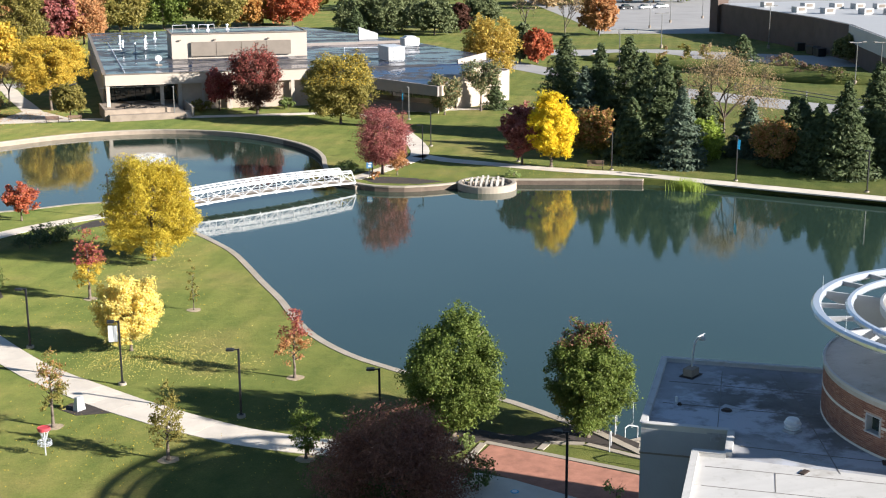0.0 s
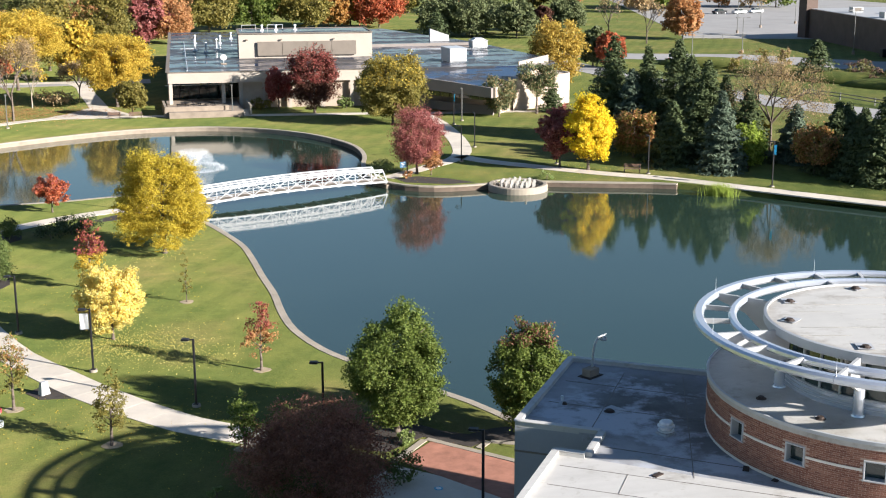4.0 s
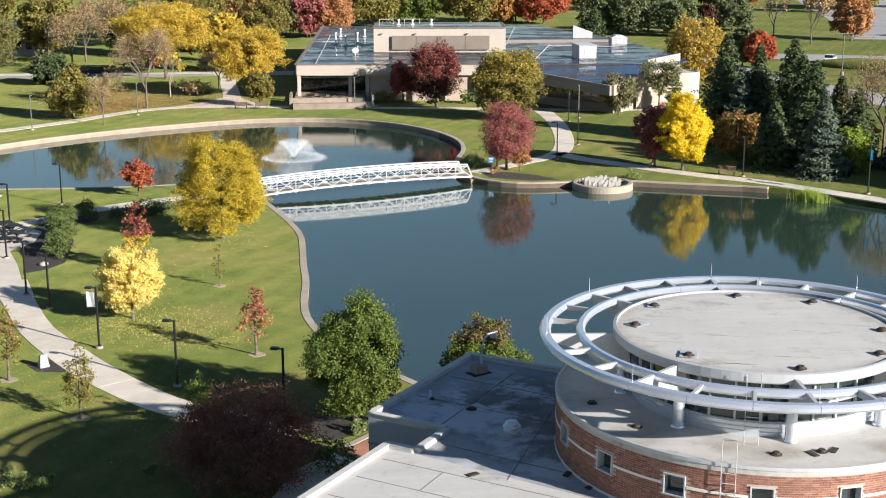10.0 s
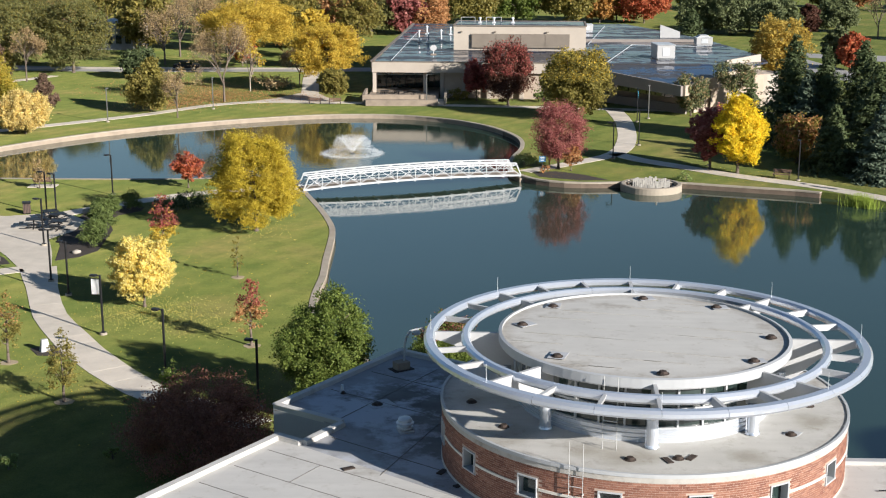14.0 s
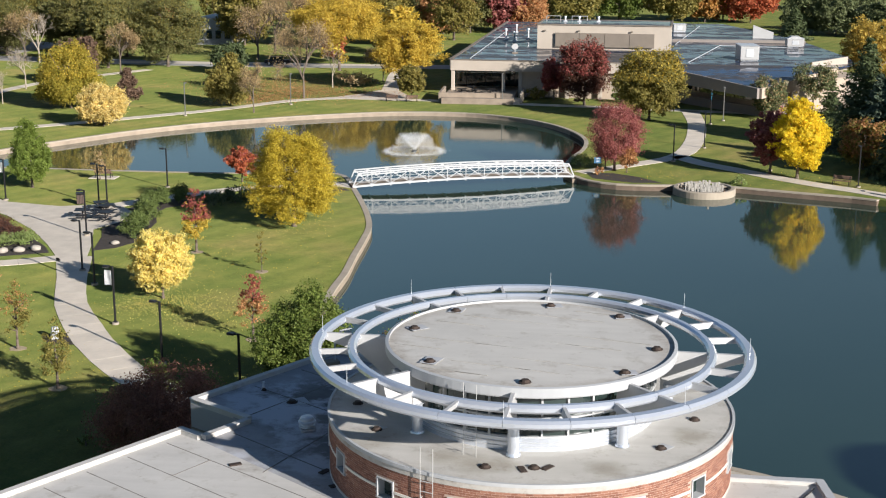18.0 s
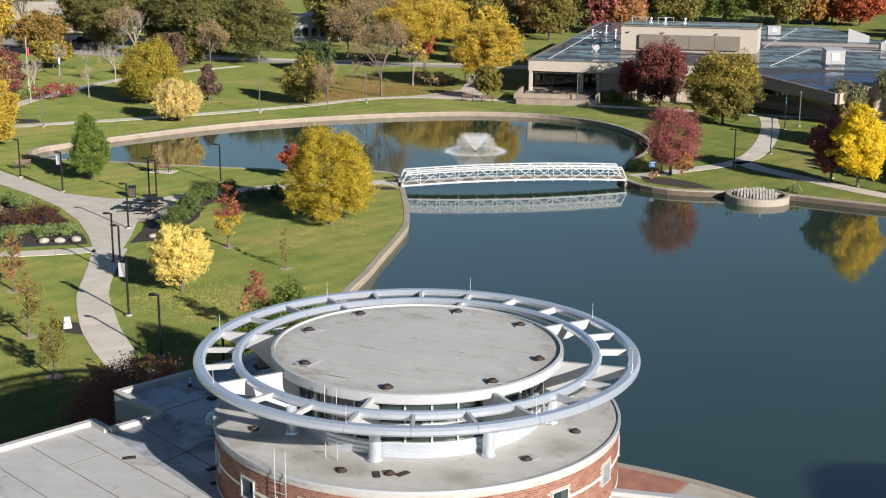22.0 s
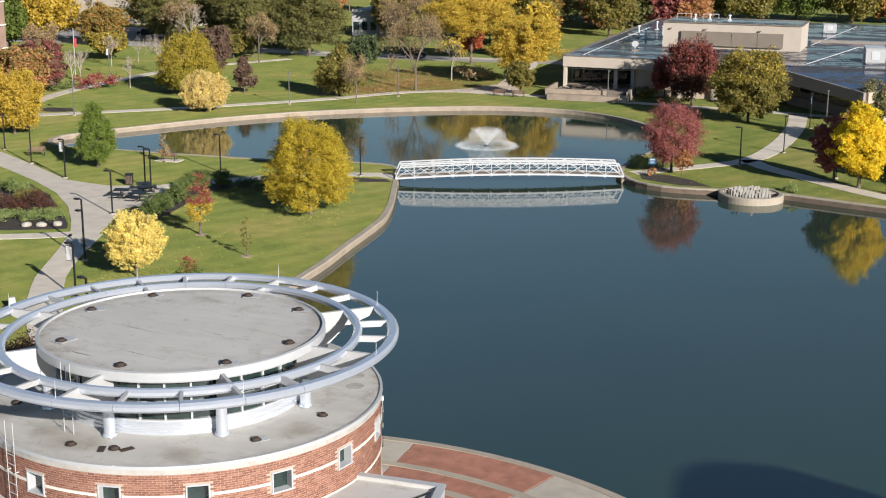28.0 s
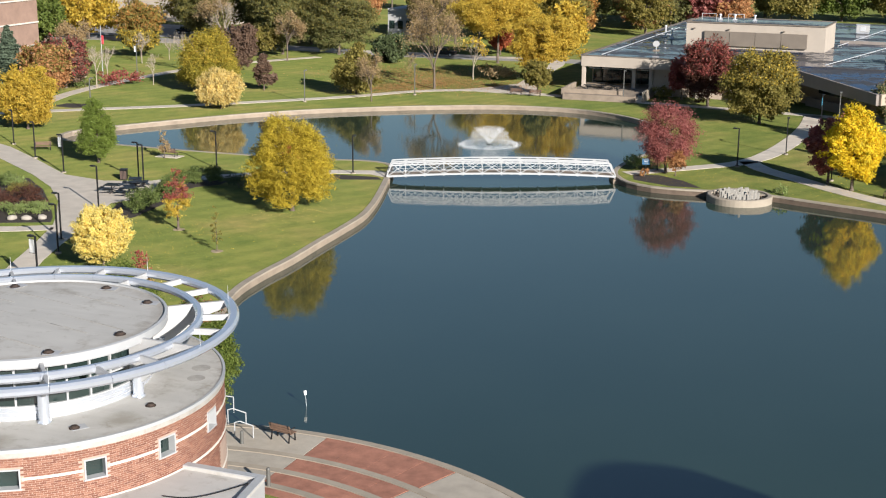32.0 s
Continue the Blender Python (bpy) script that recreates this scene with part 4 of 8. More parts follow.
part("cross_arm", bar(bmesh.new(), (0.3, 0.17, 1.47), (0.75, 0.36, 1.53), 0.03, 0.03), M_WHITE, rl)
roof_drain(-1.4, 43.9, ROOF_Z, 0.17, 0.9, 32).name = "roof_drain"
roof_drain(-2.7, 45.0, ROOF_Z, 0.08, 0, 10)
pipe = thing("vent_pipe", pose(-2.75, 45.15, ROOF_Z), "short grey pipe through the roof", "vent pipe")
part("tube", cyl(bmesh.new(), (0, 0, 0), (0, 0, 0.28), 0.05, None, 10), M_GALV, pipe)
part("boot", cyl(bmesh.new(), (0, 0, 0), (0, 0, 0.08), 0.12, 0.06, 10), M_ROOF_DARK, pipe)
for x, y, t in ((-1.9, 38.2, 30), (1.0, 38.0, 60), (1.55, 37.0, 40)):
    tagged(part("roof_pad", box(bmesh.new(), (0, 0, 0.02), (0.4, 0.2, 0.04), 0, 0.01), M_IRON), "dark flat roof patch", "roof pad", "pads on the hall roof").matrix_world = pose(x, y, ROOF_Z + 0.004, 0, 0, t)

# an unseen round block, added only to cast the shadow on the water
b = bmesh.new()
lathe(b, [(0.0, GZ), (5.0, GZ), (5.0, 15.6), (4.7, 16.8), (3.8, 18.0), (2.2, 18.8), (0.0, 19.1)], 40, (60.2, 29.4))
tagged(part("tower_east", b, M_DARKBRICK), "unseen round block added to shade the pond", "tower", "", "structure")

# ---- the terraces between the rotunda and the water ----
terrace = thing("terrace", pose(0, 0, 0), "curved stepped terrace of red brick paving and concrete bands", "terrace", "", "structure")


def sector(r0, r1, a0, a1, z0, z1, name, mat, label=""):
    m = max(2, int(abs(a1 - a0) / 2.5))
    pts = [polar(r1, a0 + (a1 - a0) * k / m) for k in range(m + 1)] + [polar(r0, a1 + (a0 - a1) * k / m) for k in range(m + 1)]
    b = bmesh.new()
    prism(b, pts, z0, z1)
    return part(name, b, mat, terrace, label)


for r0, r1, z in ((18.25, 21.3, 0.50), (16.2, 18.25, 0.60), (14.3, 16.2, 0.74), (13.0, 14.3, 0.93)):
    sector(r0, r1, 34, 104.5, -0.35, z - 0.02, "terrace_slab", M_WALL_CONC)
    sector(r1 - 0.42, r1 - 0.01, 34.2, 104.2, z - 0.08, z + 0.03, "edge_band", M_COPING, "pale concrete edging band")
    sector(r0, r1 - 0.43, 87.8, 104.2, z - 0.1, z, "concrete_bay", M_TERRACE)
    sector(r0, r1 - 0.43, 34.2, 67.0, z - 0.1, z, "concrete_bay", M_TERRACE)
    for k in range(4):
        sector(r0 + 0.02, r1 - 0.45, 67.2 + 5.12 * k, 67.2 + 5.12 * (k + 1) - 0.03, z - 0.1, z + 0.006, "brick_bay", M_BRICKPAVE, "red brick paving")
sector(13.2, 22.2, 104.4, 105.6, -0.4, 1.02, "side_wall", M_COPING, "pale concrete side wall")
sector(13.0, 21.8, 33.0, 34.2, -0.4, 1.02, "side_wall", M_COPING, "pale concrete side wall")
slab_area("brick_walk", [(-4.0, 61.2), (1.3, 55.3), (3.4, 52.6), (0.2, 50.2), (-6.0, 59.1)], "flat red brick paving bordered by concrete", M_BRICKPAVE, GZ + 0.03)
slab_area("brick_walk_low", [(-1.75, 59.75), (-1.2, 60.25), (0.2, 59.55), (1.0, 58.6), (2.1, 57.0), (1.0, 56.3)], "red brick paving on a lower step", M_BRICKPAVE, GZ - 0.06)
for p, q in (((-4.15, 61.55), (1.5, 55.5)), ((-6.3, 59.0), (-4.3, 61.45)), ((-2.0, 59.8), (-1.3, 60.5)), ((-1.2, 60.5), (0.35, 59.8)), ((0.42, 59.72), (2.3, 57.1))):
    tagged(part("paving_band", bar(bmesh.new(), (*p, GZ + 0.0), (*q, GZ + 0.0), 0.34, 0.10), M_COPING), "pale concrete edging band", "edging", "", "structure")
slab_area("court", [(-6.4, 58.8), (-2.0, 54.6), (0.2, 50.2), (-6.8, 40.6), (-9.6, 42.0), (-9.6, 52.0), (-8.2, 57.0)], "grey concrete forecourt in the shade of the hall", M_CONC, GZ + 0.022)


def hand_rail(x, y, z, turn, name="hand_rail"):
    root = thing(name, pose(x, y, z, 0, 0, turn), "white tubular steel handrail beside the steps", "handrail", "handrails on the terrace")
    pts = [(0, 0, 0), (0, 0, 0.85), (0.25, 0, 0.93), (0.9, 0, 0.70), (0.9, 0, -0.15)]
    for i, (p, q) in enumerate(zip(pts, pts[1:])):
        part("post" if i in (0, 3) else "rail", cyl(bmesh.new(), p, q, 0.03, None, 8), M_WHITE, root)
    return root


hand_rail(1.0, 58.4, GZ + 0.05, 60)
hand_rail(2.2, 60.3, GZ + 0.05, 60)
hand_rail(2.75, 60.3, 0.45, 20)
hand_rail(3.9, 58.9, 0.45, 20)
hand_rail(1.9, 56.2, GZ + 0.05, 60)


def bollard(x, y, z, h):
    root = thing("bollard", pose(x, y, z), "short round grey steel bollard on the terrace", "bollard", "bollards on the terrace")
    part("post", cyl(bmesh.new(), (0, 0, -0.05), (0, 0, h), 0.09, None, 14), M_POLE_GREY, root)
    part("cap", cyl(bmesh.new(), (0, 0, h), (0, 0, h + 0.06), 0.1, 0.06, 14), M_POLE_GREY, root)
    return root


bollard(4.56, 58.4, 0.5, 0.6)
bollard(8.5, 53.6, 0.9, 0.85)

# the mulch bed under the two green trees
slab_area("mulch_bed", [(-7.6, 61.2), (-6.4, 60.4), (-4.25, 61.9), (-2.3, 60.05), (-1.3, 60.75), (0.4, 60.05), (2.2, 57.9), (2.9, 59.0), (2.2, 60.9), (1.0, 62.3), (-0.7, 62.2), (-2.0, 61.7), (-3.2, 62.5), (-4.6, 64.2), (-6.4, 64.6), (-7.9, 63.0)], "dark bark mulch bed under the green trees", M_MULCH, GZ + 0.02, "mulch bed")
tagged(part("drain_cover", cyl(bmesh.new(), (-4.92, 55.65, GZ), (-4.92, 55.65, GZ + 0.035), 0.2, None, 24), M_BLUE), "round blue and white paving emblem", "paving emblem")
tagged(part("drain_ring", cyl(bmesh.new(), (-4.92, 55.65, GZ), (-4.92, 55.65, GZ + 0.041), 0.13, None, 24), M_BANNER), "white centre of the paving emblem", "paving emblem")

# ---- the white footbridge ----
BA, BB = Vector((-13.96, 121.3, 0)), Vector((6.42, 129.4, 0))
bridge_dir = (BB - BA).normalized()
bridge_n = Vector((-bridge_dir.y, bridge_dir.x, 0))
bridge_len = (BB - BA).length
bridge = thing("footbridge", Matrix.Translation(BA) @ Matrix.Rotation(math.atan2(bridge_dir.y, bridge_dir.x), 4, "Z"), "white arched steel truss footbridge over the pond", "bridge")


def arch(x):
    s = x / bridge_len
    return 1.04 + 4 * 0.31 * s * (1 - s)


def along(x, y, dz=0.0):
    return (x, y, arch(x) + dz)


BAYS, HW, TR = 12, 0.95, 1.22
step = bridge_len / BAYS
for y in (-HW, HW):
    for k in range(BAYS):
        x0, x1 = k * step, (k + 1) * step
        part("bottom_chord", bar(bmesh.new(), along(x0, y), along(x1, y), 0.12, 0.17), M_WHITE, bridge)
        u0, u1 = max(x0, 0.55), min(x1, bridge_len - 0.55)
        part("top_chord", bar(bmesh.new(), along(u0, y, TR), along(u1, y, TR), 0.11, 0.12), M_WHITE, bridge)
        part("hand_rail", bar(bmesh.new(), along(u0, y * 0.97, 1.02), along(u1, y * 0.97, 1.02), 0.06, 0.12), M_WHITE, bridge)
        for xa, xb in ((x0, x1), (x1, x0)):
            xa2 = min(max(xa, 0.12), bridge_len - 0.12)
            xb2 = min(max(xb, 0.55), bridge_len - 0.55)
            part("diagonal", bar(bmesh.new(), along(xa2, y, 0.05), along(xb2, y, TR - 0.05), 0.045, 0.06), M_WHITE, bridge)
        if k:
            part("upright", bar(bmesh.new(), along(x0, y, 0), along(x0, y, TR), 0.07, 0.07), M_WHITE, bridge)
        for h in (0.34, 0.68):
            part("safety_rail", cyl(bmesh.new(), along(u0, y * 0.95, h), along(u1, y * 0.95, h), 0.018, None, 6), M_WHITE, bridge)
    for x, xt in ((0.0, 0.55), (bridge_len, bridge_len - 0.55)):
        part("end_post", bar(bmesh.new(), along(x, y), along(xt, y, TR), 0.11, 0.11), M_WHITE, bridge)
for k in range(BAYS * 4):
    x0 = k * step / 4
    part("deck_board", bar(bmesh.new(), (x0 + step / 8, -HW + 0.07, arch(x0 + step / 8) + 0.02), (x0 + step / 8, HW - 0.07, arch(x0 + step / 8) + 0.02), step / 4 - 0.02, 0.06), M_WALL_CONC, bridge, "grey deck board")
for k in range(BAYS + 1):
    x0 = min(max(k * step, 0.1), bridge_len - 0.1)
    part("floor_beam", bar(bmesh.new(), along(x0, -HW, -0.12), along(x0, HW, -0.12), 0.1, 0.14), M_WHITE, bridge)
for e, s in ((BA, -1), (BB, 1)):
    c = e + bridge_dir * s * 0.15
    b = bmesh.new()
    box(b, (c.x, c.y, 0.2), (0.9, 2.6, 1.2), math.atan2(bridge_dir.y, bridge_dir.x), 0.03)
    tagged(part("abutment", b, M_WALL_CONC), "weathered concrete bridge abutment", "abutment", "", "structure")
slab_area("bridge_bed", [(-14.4, 120.2), (-18.6, 119.9), (-21.0, 117.4), (-20.6, 116.6), (-13.6, 119.2)], "dark strip of mulch beside the bridge path", M_MULCH, GZ + 0.015, "mulch bed")
slab_area("cape_bed", [(8.6, 128.2), (12.4, 126.4), (15.2, 126.6), (13.0, 129.4), (10.4, 131.2), (8.0, 130.6)], "dark mulch bed on the wall by the bridge", M_MULCH, GZ + 0.02, "mulch bed")

# ---- the round concrete basin with its standing stones ----
basin = thing("round_basin", pose(19.0, 124.6, 0), "round concrete planter standing in the pond", "planter")
b = bmesh.new()
lathe(b, [(2.45, -0.3), (2.9, -0.3), (2.9, 0.98), (2.82, 1.06), (2.5, 1.06), (2.45, 0.98)], 48)
part("rim_wall", b, M_COPING, basin, "pale concrete drum wall")
b = bmesh.new()
lathe(b, [(0, -0.3), (2.46, -0.3), (2.46, 0.62), (0, 0.62)], 40)
part("bed", b, M_MULCH, basin, "dark gravel bed")
b = bmesh.new()
lathe(b, [(2.0, 0.6), (2.2, 0.6), (2.2, 0.78), (2.0, 0.78)], 40)
part("inner_kerb", b, M_WALL_CONC, basin)
me = mesh_of("standing_stone", box(bmesh.new(), (0, 0, 0.40), (0.19, 0.17, 0.84), 0, 0.015), plain("weathered_standing_stone", (0.36, 0.345, 0.315), 0.85, 0, 0.12, 2, 20, 0.2, True))
rng = random.Random(5)
for i in range(-3, 4):
    for j in range(-3, 4):
        x, y = i * 0.56 + (0.28 if j % 2 else 0), j * 0.62
        if math.hypot(x, y) < 1.9:
            piece("standing_stone", me, basin, pose(x, y, 0.56 + rng.uniform(-0.16, 0.14), 0, 0, rng.uniform(-6, 6)))

# ---- the fountain ----
fountain = thing("fountain", pose(-11.2, 144.5, WATER_Z), "white fountain spray rising from the back pond", "fountain")


def spray(nm, p, size, mat, seed):
    """Small drops at the places p."""
    r = np.random.RandomState(seed)
    n = len(p)
    d = r.randn(n, 3, 3) * size
    v = (0.88 * p[:, None, :] + d).reshape(-1, 3)
    v[:, 2] = np.maximum(v[:, 2], 0.012)
    me = bpy.data.meshes.new(nm)
    me.from_pydata(v.tolist(), [], np.arange(3 * n).reshape(-1, 3).tolist())
    me.materials.append(mat)
    ob = new(nm, me)
    ob.parent = fountain


r = np.random.RandomState(11)


def drops(n, rad, z, jitter=0.05):
    ang = r.rand(n) * 2 * np.pi
    return np.stack([rad * np.cos(ang), rad * np.sin(ang), z + jitter * r.randn(n)], 1)


u = r.rand(9000) ** 0.6  # the bright slanting sheets that leave the nozzle
spray("jet", drops(9000, 0.04 + 2.1 * u * (0.55 + 0.45 * r.rand(9000)), 0.10 + 2.1 * u ** 0.9), 0.018, M_SPRAY, 1)
w = 2.4 * np.sqrt(r.rand(26000))  # the broad head where the drops turn over
spray("head", drops(26000, w, 0.9 + 1.35 * r.rand(26000) * (1 - 0.08 * w ** 2), 0.12), 0.014, M_MIST, 5)
u = r.rand(15000)  # the thin veil that sweeps out as it falls
spray("veil", drops(15000, 1.9 + 1.9 * u, 2.0 * (1 - u) ** 1.5 * r.rand(15000) + 0.03), 0.0155, M_MIST, 2)
spray("foam", drops(4500, 3.6 + 0.28 * r.randn(4500), 0.04 + 0.2 * r.rand(4500) ** 2, 0.02), 0.024, M_MIST, 3)
spray("froth", drops(4500, 3.6 * np.sqrt(r.rand(4500)), np.full(4500, 0.02), 0.0), 0.028, M_MIST, 4)
part("float", cyl(bmesh.new(), (0, 0, -0.1), (0, 0, 0.08), 0.35, 0.3, 16), M_BLACK, fountain)

# ---- the long flat-roofed hall behind the pond ----
far_hall = thing("far_hall", pose(0, 0, 0), "long low tan concrete hall with wet flat roofs", "building", "", "structure")


def slab_z(pts, thick, name, mat, label=""):
    """A sloping slab through (x, y, z) points."""
    b = bmesh.new()
    hi = [b.verts.new(p) for p in pts]
    lo = [b.verts.new((x, y, z - thick)) for x, y, z in pts]
    b.faces.new(hi), b.faces.new(lo[::-1])
    for i in range(len(pts)):
        j = (i + 1) % len(pts)
        b.faces.new((hi[i], lo[i], lo[j], hi[j]))
    bmesh.ops.recalc_face_normals(b, faces=b.faces)
    return part(name, b, mat, far_hall, label)


FX0, FY = -12.2, 188.9
b = bmesh.new()
prism(b, [(FX0 + 0.1, 195.0), (-2.2, 195.0), (-2.2, FY + 0.25), (15.4, FY - 1.6), (17.0, 196), (36, 200), (44.0, 200), (41.0, 226), (31.5, 263), (FX0 + 2.5, 263)], GZ - 0.1, 4.7)
part("walls", b, M_TAN2, far_hall, "tan ribbed concrete block wall")
slab_z([(FX0, FY, 6.1), (15.5, FY - 1.8, 6.1), (40.5, 185.5, 6.1), (43.8, 190.0, 6.1), (44.6, 200.0, 6.1), (41.4, 228.0, 6.1), (31.8, 263.5, 6.1), (FX0 + 2.8, 263.5, 6.1)], 0.25, "main_roof", M_ROOF_WET, "dark wet roof membrane with sky blue painted in")
part("front_fascia", bar(bmesh.new(), (FX0, FY - 0.02, 5.36), (15.5, FY - 1.82, 5.36), 0.35, 1.5), M_TAN, far_hall, "broad tan concrete fascia")
part("west_fascia", bar(bmesh.new(), (FX0 + 0.02, FY, 5.36), (FX0 + 2.8, 263.5, 5.36), 0.35, 1.5), M_TAN, far_hall, "tan concrete fascia")
part("roof_trim", bar(bmesh.new(), (FX0 - 0.05, FY - 0.05, 6.14), (15.5, FY - 1.86, 6.14), 0.5, 0.07), M_BROWN, far_hall, "dark metal roof trim")
part("roof_trim", bar(bmesh.new(), (FX0 - 0.05, FY - 0.05, 6.14), (FX0 + 2.75, 263.5, 6.14), 0.5, 0.07), M_BROWN, far_hall, "dark metal roof trim")
# the slanting wing with its dark ribbon of glass
WA, WB = Vector((15.5, FY - 1.8, 0)), Vector((28.7, 169.3, 0))
WC = Vector((40.5, 185.5, 0))
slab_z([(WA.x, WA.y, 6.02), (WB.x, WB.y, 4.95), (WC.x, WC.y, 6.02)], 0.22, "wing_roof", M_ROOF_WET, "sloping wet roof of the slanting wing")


def taper_fascia(a, c, a0, a1, c0, c1, mat, label):
    """A fascia from a to c whose bottom and top heights change along its length."""
    b = bmesh.new()
    d = (c - a).normalized()
    n = Vector((d.y, -d.x, 0)) * 0.36
    ring = [[b.verts.new((p.x, p.y, z)) for p, z in ((e + k, lo), (e + k, hi), (e, hi), (e, lo))] for e, lo, hi, k in ((a, a0, a1, n), (c, c0, c1, n))]
    for k in range(4):
        b.faces.new((ring[0][k], ring[1][k], ring[1][(k + 1) % 4], ring[0][(k + 1) % 4]))
    b.faces.new(ring[0][::-1]), b.faces.new(ring[1])
    bmesh.ops.recalc_face_normals(b, faces=b.faces)
    return part("wing_fascia", b, mat, far_hall, label)


taper_fascia(WA, WB, 4.35, 6.12, 3.75, 5.05, M_FASCIA, "grey-brown tapering fascia")
taper_fascia(WB, WC, 3.75, 5.04, 4.4, 6.1, M_TAN2, "pale tan fascia in the sun")
b = bmesh.new()
prism(b, [(33.6, 176.6), (41.2, 180.0), (42.2, 187.0), (36.2, 184.6)], GZ - 0.1, 5.4)
part("end_block", b, M_TAN2, far_hall, "pale concrete end wall in the sun")
b = bmesh.new()
prism(b, [(37.6, 187.6), (42.8, 190.0), (42.7, 190.4), (37.5, 188.0)], 5.3, 7.15)
for v in b.verts:
    if v.co.z > 7 and v.co.x < 40:
        v.co.z = 6.5
part("end_upstand", b, M_TAN, far_hall, "pale tan roof upstand in the sun")
part("roof_upstand", bar(bmesh.new(), (20.4, 222.5, 6.3), (41.6, 222.0, 6.3), 0.3, 0.5), M_FASCIA, far_hall, "low grey upstand across the roof")
b = bmesh.new()
prism(b, [(34.2, 231.0), (37.6, 231.0), (37.6, 231.8), (34.2, 231.8)], 6.08, 8.3)
for v in b.verts:
    if v.co.z > 8 and v.co.x > 36:
        v.co.z = 7.1
part("roof_fin", b, M_PANEL, far_hall, "white slanting screen on the roof")
b = bmesh.new()
prism(b, [(17.4, 190.0), (20.6, 187.4), (31.0, 174.2), (36.6, 181.0), (38.4, 190.0), (38.4, 200.5), (20, 200.5)], GZ - 0.1, 4.6)
part("wing_wall", b, M_TAN2, far_hall, "tan concrete wall")
for k in range(10):
    p0, p1 = Vector((20.6, 187.4, 0)).lerp(Vector((31.0, 173.9, 0)), k / 10), Vector((20.6, 187.4, 0)).lerp(Vector((31.0, 173.9, 0)), (k + 0.9) / 10)
    part("ribbon_window", bar(bmesh.new(), (p0.x - 0.1, p0.y - 0.08, 3.5), (p1.x - 0.1, p1.y - 0.08, 3.5), 0.14, 1.7), M_GLASS, far_hall, "dark ribbon window")
part("low_wall", bar(bmesh.new(), (19.0, 187.0, 1.5), (29.8, 173.0, 1.5), 0.3, 1.3), M_FASCIA, far_hall, "low grey-brown wall")
# the round white drum at the east end
b = bmesh.new()
lathe(b, [(0, GZ), (2.6, GZ), (2.6, 5.2), (2.35, 5.2), (2.35, 5.0), (0, 5.0)], 32, (41.6, 184.6))
part("end_drum", b, M_TAN, far_hall, "pale round end wall")
# raised block with its dark louvre
b = bmesh.new()
prism(b, [(-0.9, 207.4), (19.4, 206.0), (20.0, 216.5), (-0.3, 217.9)], 6.0, 9.75)
part("penthouse", b, M_TAN, far_hall, "tan raised plant storey")
b = bmesh.new()
prism(b, [(-0.7, 207.7), (19.2, 206.3), (19.7, 216.2), (-0.1, 217.6)], 9.76, 9.82)
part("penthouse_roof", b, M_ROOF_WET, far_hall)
for (p, q) in (((-0.9, 207.4), (19.4, 206.0)), ((19.4, 206.0), (20.0, 216.5)), ((20.0, 216.5), (-0.3, 217.9)), ((-0.3, 217.9), (-0.9, 207.4))):
    part("roof_trim", bar(bmesh.new(), (*p, 9.82), (*q, 9.82), 0.3, 0.14), M_BROWN, far_hall)
for k in range(4):
    x = 1.9 + 3.76 * k
    part("louvre", bar(bmesh.new(), (x, 207.12 - 0.069 * (x + 0.9), 7.55), (x + 3.7, 207.12 - 0.069 * (x + 4.6), 7.55), 0.18, 2.1), M_BROWN, far_hall, "dark brown louvred panel")
for x in (0.3, 5.5, 13.5):
    part("wall_lamp", box(bmesh.new(), (x, 207.1 - 0.069 * x, 8.9), (0.35, 0.2, 0.2), 0, 0.03), M_BROWN, far_hall)
# the porch: posts, glass, terrace wall
for x in (FX0 + 0.3, -4.7, -2.3):
    part("porch_post", box(bmesh.new(), (x, FY + 0.2, 2.8), (0.5, 0.6, 3.7), 0, 0.03), M_TAN, far_hall)
part("porch_slab", box(bmesh.new(), (-7.6, 187.0, 1.35), (9.8, 14.0, 0.8), 0, 0.02), M_WALL_CONC, far_hall, "raised concrete terrace floor")
part("terrace_wall", box(bmesh.new(), (-8.8, 181.4, 1.5), (8.4, 0.35, 1.7), 0, 0.02), M_WALL_CONC, far_hall, "grey concrete terrace wall")
part("terrace_wall", box(bmesh.new(), (-12.95, 185.0, 1.5), (0.35, 7.5, 1.7), 0.02, 0.02), M_WALL_CONC, far_hall, "grey concrete terrace wall")
for k in range(4):
    part("porch_step", box(bmesh.new(), (-3.2, 181.3 + 0.35 * k, 1.05 + 0.17 * k), (2.6, 0.36, 0.2), 0, 0.01), M_CONC, far_hall)
part("ramp_wall", box(bmesh.new(), (-1.7, 184.5, 1.6), (0.3, 7.0, 1.5), 0.0, 0.02), M_COPING, far_hall)
for k in range(7):
    x = FX0 + 0.95 + 1.4 * k
    part("porch_window", box(bmesh.new(), (x, 194.8, 3.1), (1.3, 0.1, 2.7)), M_GLASS, far_hall, "dark floor-height window")
    part("porch_mullion", box(bmesh.new(), (x + 0.7, 194.75, 3.1), (0.09, 0.14, 2.8)), M_BLACK, far_hall)
part("porch_rail", box(bmesh.new(), (-8.0, 194.7, 3.7), (9.0, 0.1, 0.09)), M_GALV, far_hall)
# front wall pieces
for x, w in ((0.8, 0.35), (4.4, 0.5), (9.0, 0.5), (13.0, 0.5)):
    part("wall_pier", box(bmesh.new(), (x, FY - 0.35 - 0.105 * (x + 2), 2.8), (w, 0.3, 3.7), -0.1, 0.02), M_TAN, far_hall)

